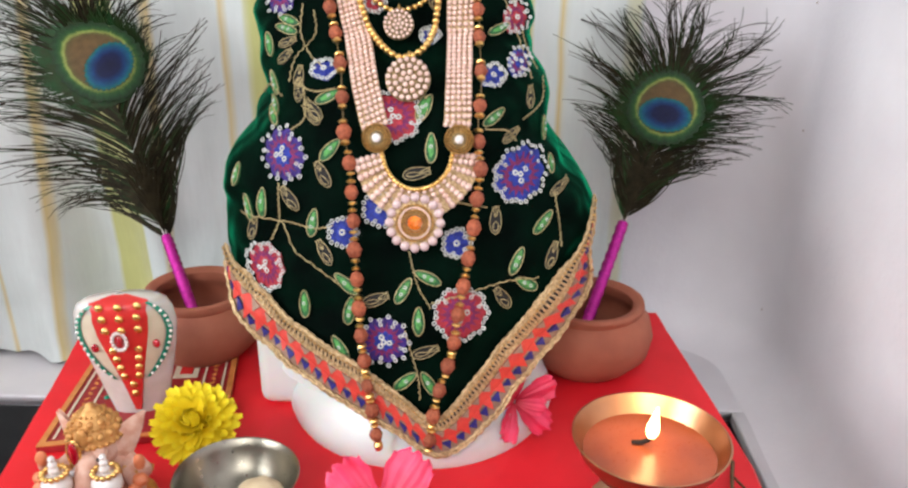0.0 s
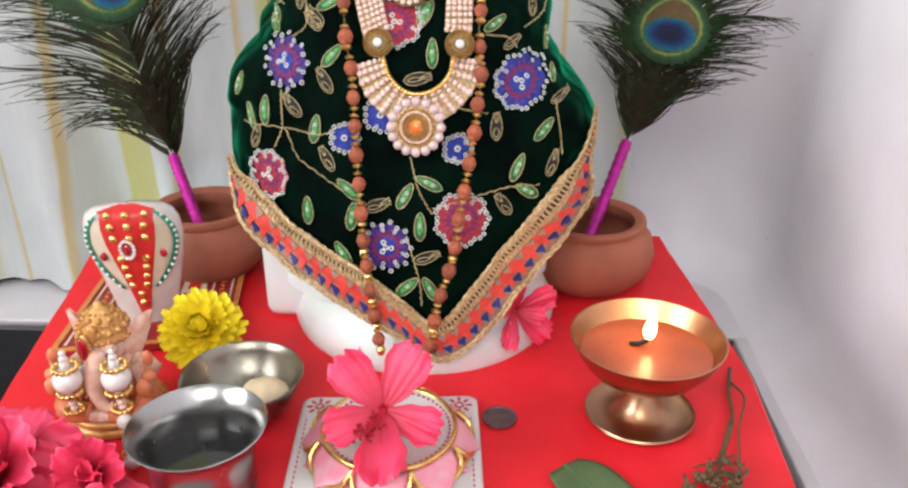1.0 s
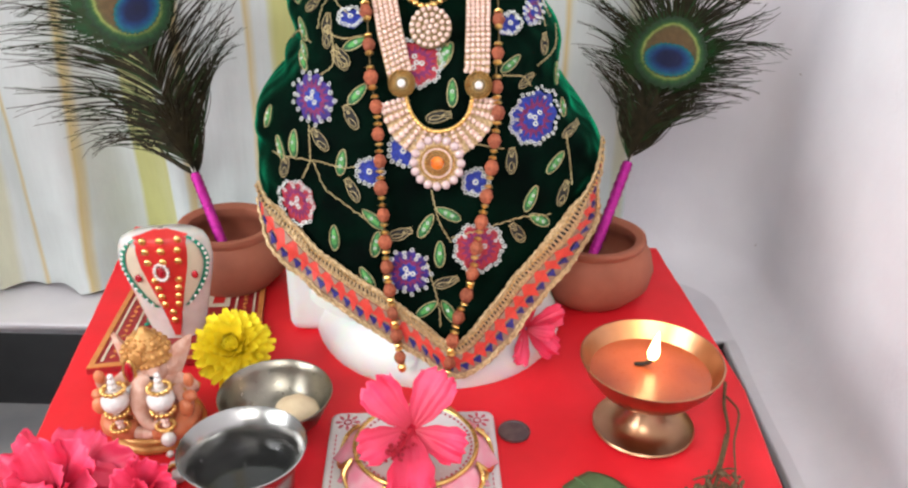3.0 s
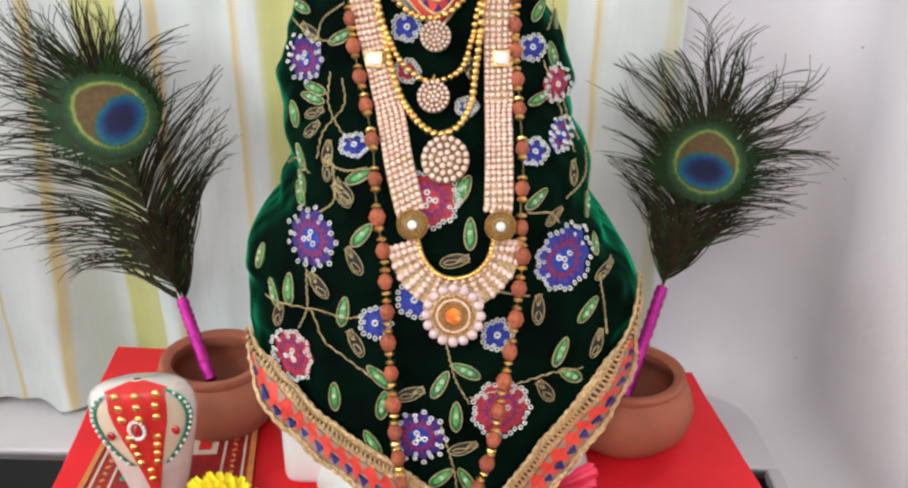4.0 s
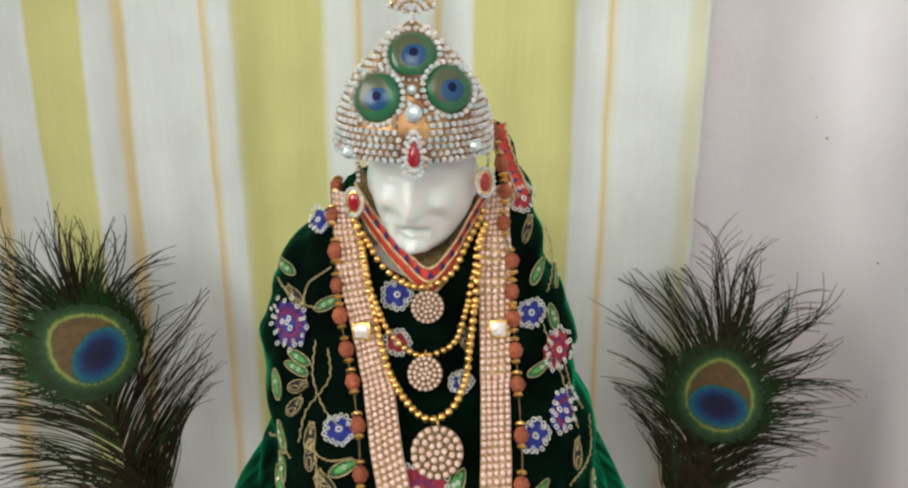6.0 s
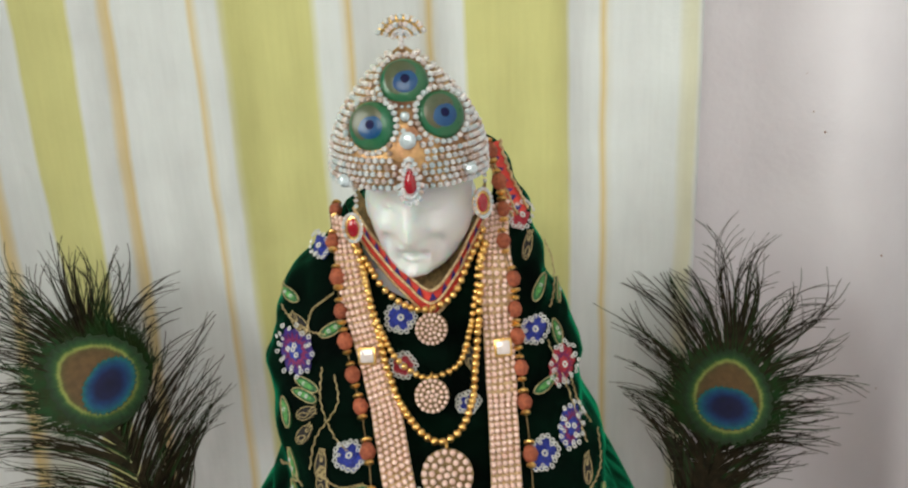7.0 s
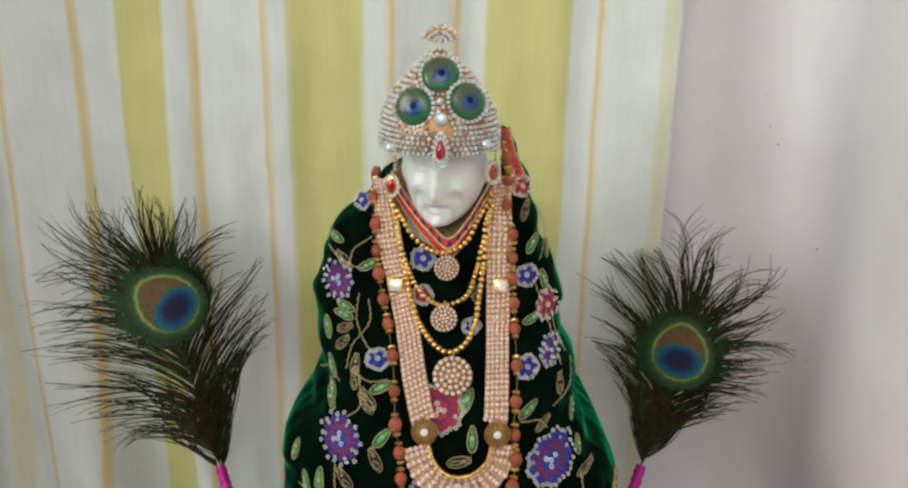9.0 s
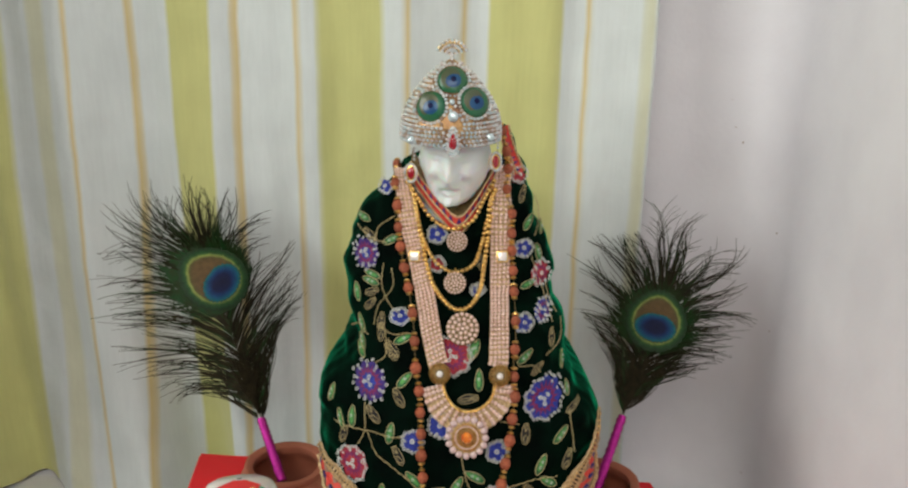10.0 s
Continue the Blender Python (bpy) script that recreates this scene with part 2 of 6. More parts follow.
def striped(name, bands, ground, low, high):
    """Woven stripes across x, in decimetres, with soft edges."""
    m = mat(name, ground, tuple(c * 0.94 for c in ground), 0.75, scale=20, fine=1800, bump=0.35, depth=0.0006, Sheen_Weight=0.2)
    n, link = m.node_tree.nodes, m.node_tree.links.new
    at, sep, span, wave, shift = (n.new("ShaderNode" + k) for k in ("TexCoord", "SeparateXYZ", "MapRange", "TexNoise", "Math"))
    link(at.outputs["Object"], sep.inputs[0])
    wave.inputs["Scale"].default_value, wave.inputs["Detail"].default_value = 14.0, 3.0
    link(at.outputs["Object"], wave.inputs["Vector"])
    shift.operation = "MULTIPLY_ADD"
    shift.inputs[1].default_value = 0.0045
    link(wave.outputs[0], shift.inputs[0])
    link(sep.outputs[0], shift.inputs[2])
    link(shift.outputs[0], span.inputs[0])
    span.inputs["From Min"].default_value, span.inputs["From Max"].default_value = low * D, high * D
    base = n["Principled BSDF"].inputs["Base Color"]
    woven_in = base.links[0].from_socket
    for first in range(0, len(bands), 7):
        ramp, mul = n.new("ShaderNodeValToRGB"), n.new("ShaderNodeMix")
        link(span.outputs[0], ramp.inputs[0])
        cr = ramp.color_ramp.elements
        cr[0].position, cr[0].color = 0.0, (1, 1, 1, 1)
        cr.remove(cr[1])
        for a, b, colour in bands[first:first + 7]:
            soft = min(0.014, (b - a) * 0.3)
            for x, c in ((a - soft, (1, 1, 1)), (a + soft, colour), (b - soft, colour), (b + soft, (1, 1, 1))):
                cr.new((x - low) / (high - low)).color = (*c, 1)
        mul.data_type, mul.blend_type = "RGBA", "MULTIPLY"
        mul.inputs[0].default_value = 1.0
        link(woven_in, mul.inputs[6])
        link(ramp.outputs[0], mul.inputs[7])
        woven_in = mul.outputs[2]
    # long slubs along the threads and soft wrinkles in the cloth
    squash, slub, tint, folds, crease = (n.new("ShaderNode" + k) for k in ("Mapping", "TexNoise", "MapRange", "TexNoise", "Bump"))
    squash.inputs["Scale"].default_value = (1.0, 1.0, 0.09)
    link(at.outputs["Object"], squash.inputs["Vector"])
    slub.inputs["Scale"].default_value, slub.inputs["Detail"].default_value = 260.0, 4.0
    link(squash.outputs[0], slub.inputs["Vector"])
    tint.inputs["To Min"].default_value, tint.inputs["To Max"].default_value = 0.94, 1.06
    link(slub.outputs[0], tint.inputs[0])
    worn = n.new("ShaderNodeMix")
    worn.data_type, worn.blend_type = "RGBA", "MULTIPLY"
    worn.inputs[0].default_value = 1.0
    link(woven_in, worn.inputs[6])
    link(tint.outputs[0], worn.inputs[7])
    link(worn.outputs[2], base)
    folds.inputs["Scale"].default_value, folds.inputs["Detail"].default_value = 34.0, 4.0
    link(at.outputs["Object"], folds.inputs["Vector"])
    crease.inputs["Strength"].default_value, crease.inputs["Distance"].default_value = 0.55, 0.004
    link(folds.outputs[0], crease.inputs["Height"])
    link(n["Bump"].outputs[0], crease.inputs["Normal"])
    link(crease.outputs[0], n["Principled BSDF"].inputs["Normal"])
    return m


YEL, ORA, PALE = (0.86, 0.80, 0.33), (0.98, 0.74, 0.36), (0.94, 0.89, 0.68)
M_CURTAIN = striped("striped_curtain", [
    (-5.75, -4.95, YEL), (-4.37 - 0.2, -4.37, PALE), (-4.16, -4.11, ORA), (-3.60, -3.54, ORA), (-3.14, -2.71, YEL),
    (-2.50, -2.44, ORA), (-1.84, -1.79, ORA), (-1.60, -0.93, YEL), (-0.69, -0.63, ORA), (-0.14, -0.08, ORA),
    (0.15, 0.88, YEL), (1.12, 1.17, ORA), (1.68, 1.79, PALE)], (0.70, 0.745, 0.74), -8.0, 2.0)


# ---- building helpers; all tables are in decimetres ----
class Geo:
    """Vertices and faces of one mesh, gathered in decimetres."""

    def __init__(self):
        self.v, self.f = [], []

    def add(self, verts, faces):
        n = len(self.v)
        self.v += [Vector(p) for p in verts]
        self.f += [tuple(i + n for i in face) for face in faces]
        return self

    def grid(self, rows, cols, fn, wrap=False):
        pts = [fn(i / (rows - 1), j / (cols if wrap else cols - 1)) for i in range(rows) for j in range(cols)]
        last = cols if wrap else cols - 1
        return self.add(pts, [(i * cols + j, i * cols + (j + 1) % cols, (i + 1) * cols + (j + 1) % cols, (i + 1) * cols + j)
                              for i in range(rows - 1) for j in range(last)])

    def lathe(self, profile, centre, n=40, m=None, closed=False):
        c, m = Vector(centre), m or Matrix.Identity(3)
        pts = [c + m @ Vector((r * math.cos(a), r * math.sin(a), z)) for r, z in profile for a in (math.tau * k / n for k in range(n))]
        k = len(profile)
        rings = range(k) if closed else range(k - 1)
        return self.add(pts, [(i * n + j, i * n + (j + 1) % n, (i + 1) % k * n + (j + 1) % n, (i + 1) % k * n + j) for i in rings for j in range(n)])

    def ball(self, centre, r, squash=(1, 1, 1), rows=7, cols=10, m=None):
        c, m = Vector(centre), m or Matrix.Identity(3)
        rr = r if isinstance(r, float) else float(r)

        def at(u, w):
            a, b = math.pi * u, math.tau * w
            return c + m @ Vector((rr * squash[0] * math.sin(a) * math.cos(b), rr * squash[1] * math.sin(a) * math.sin(b), rr * squash[2] * math.cos(a)))
        return self.grid(rows, cols, at, True)

    def tube(self, path, radius, sides=6, caps=True):
        path = [Vector(p) for p in path]
        n, pts, side = len(path), [], None
        for i, p in enumerate(path):
            way = (path[min(i + 1, n - 1)] - path[max(i - 1, 0)]).normalized()
            side = (side - way * side.dot(way)) if side else way.orthogonal()
            if side.length < 1e-6:
                side = way.orthogonal()
            side.normalize()
            up = way.cross(side)
            r = radius(i / (n - 1)) if callable(radius) else radius
            pts += [p + r * (math.cos(a) * side + math.sin(a) * up) for a in (math.tau * k / sides for k in range(sides))]
        faces = [(i * sides + j, i * sides + (j + 1) % sides, (i + 1) * sides + (j + 1) % sides, (i + 1) * sides + j) for i in range(n - 1) for j in range(sides)]
        if caps:
            faces += [tuple(range(sides))[::-1], tuple(range((n - 1) * sides, n * sides))]
        return self.add(pts, faces)

    def box(self, lo, hi, m=None, bevel=0.0):
        bm = bmesh.new()
        bmesh.ops.create_cube(bm, size=1.0)
        lo, hi = Vector(lo), Vector(hi)
        for v in bm.verts:
            v.co = Vector([(lo[k] + hi[k]) / 2 + v.co[k] * (hi[k] - lo[k]) for k in range(3)])
        if bevel:
            bmesh.ops.bevel(bm, geom=bm.edges[:], offset=bevel, segments=3, profile=0.5, affect="EDGES")
        bm.verts.index_update()
        self.add([m @ v.co if m else v.co.copy() for v in bm.verts], [[v.index for v in f.verts] for f in bm.faces])
        bm.free()
        return self

    def ring(self, centre, r, thick, normal, n=10, sides=4):
        """A thin ring or sequin round a normal."""
        normal = Vector(normal).normalized()
        a = normal.orthogonal().normalized()
        b = normal.cross(a)
        c = Vector(centre)
        pts = [c + (r + thick * math.cos(q)) * (math.cos(p) * a + math.sin(p) * b) + thick * math.sin(q) * normal
               for p in (math.tau * k / n for k in range(n)) for q in (math.tau * k / sides for k in range(sides))]
        return self.add(pts, [(i * sides + j, (i + 1) % n * sides + j, (i + 1) % n * sides + (j + 1) % sides, i * sides + (j + 1) % sides) for i in range(n) for j in range(sides)])

    def mesh(self, name, origin=(0, 0, 0), smooth=True):
        me = bpy.data.meshes.new(name)
        o = Vector(origin)
        me.from_pydata([(p - o) * D for p in self.v], [], self.f)
        bm = bmesh.new()
        bm.from_mesh(me)
        bmesh.ops.remove_doubles(bm, verts=bm.verts, dist=1e-6)
        bmesh.ops.recalc_face_normals(bm, faces=bm.faces)
        bm.to_mesh(me)
        bm.free()
        if smooth:
            me.polygons.foreach_set("use_smooth", [True] * len(me.polygons))
            me.set_sharp_from_angle(angle=radians(50))
        return me


PLACE = {}


def thing(name, at, label, category, group="", kind=""):
    ob = new(name)
    ob.empty_display_size = 0.01
    ob.location = Vector(at) * D
    PLACE[name_of(ob)] = Vector(at)
    return tagged(ob, label, category, group, kind)


def name_of(ob):
    return ob.name


def part(name, geo, material, parent, label="", kind="", smooth=True):
    """One mesh under a thing or a part, from world decimetres."""
    o = PLACE[name_of(parent)]
    ob = new(name, geo.mesh(name, o, smooth))
    ob.data.materials.append(material)
    ob.parent = parent
    PLACE[name_of(ob)] = o
    return tagged(ob, label, kind=kind)


def solo(name, geo, material, at, label, category, group="", kind="", smooth=True):
    ob = new(name, geo.mesh(name, at, smooth))
    for m in material if isinstance(material, (list, tuple)) else [material]:
        ob.data.materials.append(m)
    ob.location = Vector(at) * D
    PLACE[name_of(ob)] = Vector(at)
    return tagged(ob, label, category, group, kind)


def shared(name, geo, material):
    me = geo.mesh(name)
    me.materials.append(material)
    return me


def piece(name, me, parent, at, turn=None, size=1.0):
    """An object of its own on shared mesh data, under a thing or part."""
    ob = new(name, me)
    ob.parent = parent
    o = (Vector(at) - PLACE[name_of(parent)]) * D
    size = size if isinstance(size, (tuple, Vector)) else (size,) * 3
    ob.matrix_local = Matrix.LocRotScale(o, (turn or Matrix.Identity(3)).to_quaternion(), size)
    PLACE[name_of(ob)] = Vector(at)
    return ob


def frame_of(normal, up=(0, 0, 1)):
    """Columns: right, along the up hint, normal."""
    n = Vector(normal).normalized()
    u = Vector(up) - n * n.dot(Vector(up))
    u = u.normalized() if u.length > 1e-5 else n.orthogonal().normalized()
    r = u.cross(n)
    return Matrix((r, u, n)).transposed()


def spline(points, n):
    """n points evenly along a smooth curve through the given ones."""
    p = [Vector(q) for q in points]
    p = [2 * p[0] - p[1]] + p + [2 * p[-1] - p[-2]]
    fine = []
    for a, b, c, d in zip(p, p[1:], p[2:], p[3:]):
        for k in range(16):
            t = k / 16
            fine.append(0.5 * (2 * b + (c - a) * t + (2 * a - 5 * b + 4 * c - d) * t * t + (3 * b - a - 3 * c + d) * t ** 3))
    fine.append(p[-2])
    far = np.r_[0, np.cumsum([(b - a).length for a, b in zip(fine, fine[1:])])]
    cols = [np.interp(np.linspace(0, far[-1], n), far, [q[k] for q in fine]) for k in range(len(fine[0]))]
    return [Vector(q) for q in zip(*cols)], far[-1]


# ---- the setting ----
WX, WY, FZ, CZ_TOP = 3.25, 4.75, -2.1, 24.0
X0, Y0 = -22.0, -25.0


def slab(name, lo, hi, material, label, category):
    return solo(name, Geo().box(lo, hi), material, ((lo[0] + hi[0]) / 2, (lo[1] + hi[1]) / 2, lo[2]), label, category, kind="structure", smooth=False)


slab("floor", (X0 - 1, Y0 - 1, FZ - 0.6), (WX + 1, WY + 1, FZ), M_FLOOR, "grey stone floor under the shrine table", "floor")
slab("ceiling", (X0 - 1, Y0 - 1, CZ_TOP), (WX + 1, WY + 1, CZ_TOP + 1), M_ROOM, "plain pale painted ceiling of the room", "ceiling")
# out-of-view wall added to keep window light off the curtain's left end
slab("shade_wall", (-7.2, 1.2, FZ), (-6.2, WY + 1, CZ_TOP), M_ROOM, "plain pale unseen wall added to shade the left of the curtain", "wall")


LZ, LY, LX = -1.1, 3.2, 2.74
COVE, ROUND = 0.42, 0.95


def wall_line(u):
    """The plan of the back wall, the rounded corner and the right wall: place and inward normal."""
    if u < 0.4:
        return Vector((X0 + (WX - ROUND - X0) * u / 0.4, WY, 0)), Vector((0, -1, 0))
    if u < 0.55:
        a = math.pi / 2 * (u - 0.4) / 0.15
        n = Vector((-math.sin(a), -math.cos(a), 0))
        return Vector((WX - ROUND, WY - ROUND, 0)) - n * ROUND, n
    f = ((u - 0.55) / 0.45) ** 1.5
    return Vector((WX, WY - ROUND + (Y0 - WY + ROUND) * f, 0)), Vector((-1, 0, 0))


def wall_at(u, v):
    p, n = wall_line(u)
    z = LZ - 0.02 + (CZ_TOP - LZ) * v ** 1.9
    k = max(0.0, COVE - (z - LZ))
    inward = COVE - math.sqrt(max(0.0, COVE * COVE - k * k))
    p = p + Vector((0, 0, z))
    return p + n * (inward + 0.03 * noise.noise(p * 0.6) + 0.012 * noise.noise(p * 2.3) + 0.02 * math.sin(3.1 * (p.x + p.y)) * noise.noise(p * 0.3))


wall_right = solo("wall_right", Geo().grid(150, 90, wall_at), M_WALL, (WX, WY, FZ), "pale lilac-grey plastered wall with a rounded corner", "wall", kind="structure")
wall_right.modifiers.new("thickness", "SOLIDIFY").thickness = 0.03
specks = Geo()
for k in range(9):
    f = 0.36 + 0.34 * random.random()
    q = wall_at(f, (random.uniform(0.0, 6.0) / (CZ_TOP - LZ)) ** (1 / 1.9))
    specks.ball(q, random.uniform(0.005, 0.010), (1, 1, random.uniform(0.5, 1.4)), 5, 7)
solo("wall_specks", specks, M_TAUPE, (WX, WY, 1.0), "small dark specks on the plastered wall", "specks", kind="stuff")
slab("wall_front", (X0 - 1, Y0 - 1, FZ), (WX + 1, Y0, CZ_TOP), M_ROOM, "plain pale wall at the far end of the room", "wall")
wall_left = thing("wall_left", (X0, -12.0, FZ), "plain pale wall with the daylight window", "wall", kind="structure")
WY0, WY1, WZ0, WZ1 = -19.5, -4.5, 5.5, 19.5
for lo, hi in (((X0 - 1, Y0, FZ), (X0, WY0, CZ_TOP)), ((X0 - 1, WY1, FZ), (X0, WY, CZ_TOP)), ((X0 - 1, WY0, FZ), (X0, WY1, WZ0)), ((X0 - 1, WY0, WZ1), (X0, WY1, CZ_TOP))):
    part("wall_panel", Geo().box(lo, hi), M_ROOM, wall_left, smooth=False)
window = thing("window_1", (X0, -12.0, WZ0), "white window frame open to the daylight", "window", kind="structure")
for lo, hi in (((X0 - 0.6, WY0, WZ0), (X0 - 0.2, WY1, WZ0 + 0.3)), ((X0 - 0.6, WY0, WZ1 - 0.3), (X0 - 0.2, WY1, WZ1)), ((X0 - 0.6, WY0, WZ0 + 0.3), (X0 - 0.2, WY0 + 0.3, WZ1 - 0.3)), ((X0 - 0.6, WY1 - 0.3, WZ0 + 0.3), (X0 - 0.2, WY1, WZ1 - 0.3))):
    part("window_frame", Geo().box(lo, hi, bevel=0.03), M_ROOM, window, smooth=False)

# low ledge along the back and the right wall: white top, black front
ledge = thing("ledge", (0, LY, FZ), "low white-topped ledge with a black stone front", "ledge", kind="structure")
part("ledge_top", Geo().box((X0, LY, LZ - 0.12), (WX, WY, LZ), bevel=0.02).box((LX, Y0, LZ - 0.12), (WX, LY, LZ), bevel=0.02), M_LEDGE, ledge)
part("ledge_front", Geo().box((X0, LY + 0.02, FZ), (WX, LY + 0.3, LZ - 0.12)).box((LX + 0.02, Y0, FZ), (LX + 0.3, LY, LZ - 0.12)), M_BLACK, ledge, "black polished stone front", smooth=False)

# striped curtain with soft folds and a scalloped hem
CX0, CX1, CTOP = -6.1, 1.79, 12.0


def curtain_y(x, z):
    fall = max(0.0, min(1.0, (4.8 - z) / 6))
    y = 4.12 + 0.07 * math.sin(2.1 * x + 0.5) + 0.055 * math.sin(5.3 * x + 1.2 + 0.1 * z) + 0.022 * math.sin(12.7 * x + 0.4 + 0.2 * z)
    y += (0.05 + 0.08 * fall) * math.sin(3.4 * x + 0.25 * z) * (0.5 + 0.9 * max(0.0, min(1.0, (-1.5 - x) / 0.6)))
    y += 0.26 * fall ** 2 * math.sin(5.6 * x + 0.5 * z) * max(0.0, min(1.0, (-1.9 - x) / 0.8))
    y += 0.05 * noise.noise(Vector((x * 1.3, z * 0.5, 0))) + 0.018 * noise.noise(Vector((x * 4, z * 3, 2)))
    return y - 0.15 * fall * max(0.0, min(1.0, (-1.2 - x) / 2))


def curtain_at(u, v):
    x = CX0 + (CX1 - CX0) * u
    low = LZ + 0.03 + 0.05 * abs(math.sin(7.5 * x)) + 0.05 * noise.noise(Vector((x, 0, 5)))
    z = low + (CTOP - low) * v ** 1.5
    return Vector((x, curtain_y(x, z), z))


g = Geo().grid(240, 110, lambda u, v: curtain_at(u, v))
curtain = solo("curtain", g, M_CURTAIN, (0, 0, 0), "white cotton curtain with mustard-yellow bands and thin orange stripes", "curtain")
thick = curtain.modifiers.new("thickness", "SOLIDIFY")
thick.thickness, thick.offset = 0.0008, 1.0
rod = thing("curtain_rod", (-3.0, 4.2, 12.1), "plain metal curtain rod above the shrine", "curtain rod", kind="structure")
part("rod", Geo().tube([(-6.15, 4.15, 12.05), (2.3, 4.15, 12.05)], 0.09, 12), M_STEEL, rod)
for x in (-5.9, 2.1):
    part("bracket", Geo().tube([(x, 4.15, 12.05), (x, 4.5, 12.0), (x, WY, 12.0)], 0.06, 8), M_STEEL, rod)

# table: black board on four legs, red cloth over it
TABLE = [(-2.82, 3.2), (1.92, 2.98), (2.13, 1.0), (2.06, -0.57), (-2.20, -0.76)]
table = thing("low_table", (-0.3, 1.3, FZ), "low black wooden table under the red cloth", "table")


def outline(z, grow):
    cx, cy = -0.3, 1.3
    return [Vector((cx + (x - cx) * grow, cy + (y - cy) * grow, z)) for x, y in TABLE]


def prism(low, high):
    n = len(low)
    return Geo().add(low + high, [tuple(range(n))[::-1], tuple(range(n, 2 * n))] + [(i, (i + 1) % n, n + (i + 1) % n, n + i) for i in range(n)])


part("tabletop", prism(outline(-0.28, 0.965), outline(-0.035, 0.965)), M_BLACK, table, smooth=False)
for x, y in ((-2.35, 2.75), (1.7, 2.6), (1.7, -0.3), (-1.9, -0.3)):
    part("leg", Geo().box((x - 0.14, y - 0.14, FZ), (x + 0.14, y + 0.14, -0.28), bevel=0.02), M_BLACK, table)

cloth_edge = outline(0, 0.997)


def table_point(u, v):
    """u across, v from the front to the back edge."""
    bl, br, mr, fr, fl = cloth_edge
    right = fr.lerp(mr, v / 0.44) if v < 0.44 else mr.lerp(br, (v - 0.44) / 0.56)
    left = fl.lerp(bl, v)
    return left.lerp(right, u)


def cloth_at(u, v):
    drop = max(0.0, 0.12 - v) / 0.12
    w = max(0.0, (v - 0.12) / 0.88)
    p = table_point(u, w)
    ripple = 0.012 * noise.noise(p * 1.7) + 0.006 * noise.noise(p * 5)
    if drop:
        p = p + Vector((0.02 * math.sin(9 * u), -0.02 - 0.06 * drop * (1 + math.sin(14 * u)), -1.1 * drop))
    return p + Vector((0, 0, 0.002 + ripple * (1 - drop)))


def draped(u, v):
    """The cloth with its two sides hanging a little over the board."""
    over = max(0.0, abs(u - 0.5) - 0.46) / 0.04
    flat_u = min(1.0, max(0.0, 0.5 + (u - 0.5) / 0.92))
    p = cloth_at(flat_u, v)
    return p + Vector((math.copysign(0.045 * min(1.0, 3 * over), u - 0.5) * (over > 0), 0, -0.42 * max(0.0, over - 0.12)))


solo("tablecloth", Geo().grid(90, 100, lambda a, b: draped(b, a)), M_CLOTH, (-0.3, 1.3, 0), "plain bright red cloth spread over the low table", "tablecloth")

# ---- the statue, its shawl and jewellery ----
# the draped shape, height by height: left edge, right edge, front, side depth
CZ = [-0.1, 0.15, 0.6, 1.05, 1.35, 1.5, 1.62, 1.75, 1.88, 1.95, 2.06, 2.2, 2.4, 2.55, 2.75, 3.0, 3.3, 3.7]
CL = [-1.26, -1.26, -1.26, -1.23, -1.20, -1.22, -1.22, -1.17, -1.06, -1.06, -0.97, -1.03, -1.08, -1.07, -1.04, -0.92, -0.61, -0.50]
CR = [1.15, 1.15, 1.15, 1.15, 1.17, 1.12, 1.01, 0.92, 0.85, 0.85, 0.85, 0.81, 0.74, 0.76, 0.67, 0.58, 0.48, 0.32]
CF = [0.84, 0.87, 0.95, 1.04, 1.13, 1.18, 1.22, 1.26, 1.31, 1.34, 1.42, 1.56, 1.88, 1.99, 2.10, 2.20, 2.40, 2.62]
CB = [1.95, 1.95, 1.95, 1.95, 1.98, 2.0, 2.05, 2.12, 2.23, 2.3, 2.36, 2.42, 2.50, 2.52, 2.55, 2.60, 2.65, 2.75]
ZS = np.linspace(-0.2, 4.0, 841)
SOFT = np.ones(13) / 13


def eased(knots):
    raw = np.interp(np.linspace(-0.23, 4.03, 853), CZ, knots)
    return np.convolve(raw, SOFT, "valid")


SHAPE = [eased(k) for k in (CL, CR, CF, CB)]


def shape_at(z):
    i = min(839.0, max(0.0, (z + 0.2) / 0.005))
    k = int(i)
    f = i - k
    return [float(a[k] * (1 - f) + a[k + 1] * f) for a in SHAPE]


def front(x, z):
    left, right, f, b = shape_at(z)
    s = min(0.999, abs(2 * (x - left) / (right - left) - 1))
    ripple = 0.024 * noise.noise(Vector((x * 2.2, z * 1.6, 7))) + (0.012 + 0.075 * s * s) * noise.noise(Vector((x * 5.5, z * 4.0, 3)))
    ripple += 0.05 * s * s * noise.noise(Vector((x * 2.5 + z * 3.0, z * 8.0 - x * 3.0, 11)))
    return f + (b - f) * (1 - (1 - s ** 2.6) ** (1 / 2.6)) + ripple


def on(x, z, off=0.012):
    e = 0.02
    n = Vector(((front(x + e, z) - front(x - e, z)) / (2 * e), -1, (front(x, z + e) - front(x, z - e)) / (2 * e)))
    n.x, n.z = max(-2.5, min(2.5, n.x)), max(-1.5, min(1.5, n.z))
    n.normalize()
    return Vector((x, front(x, z), z)) + n * off, n


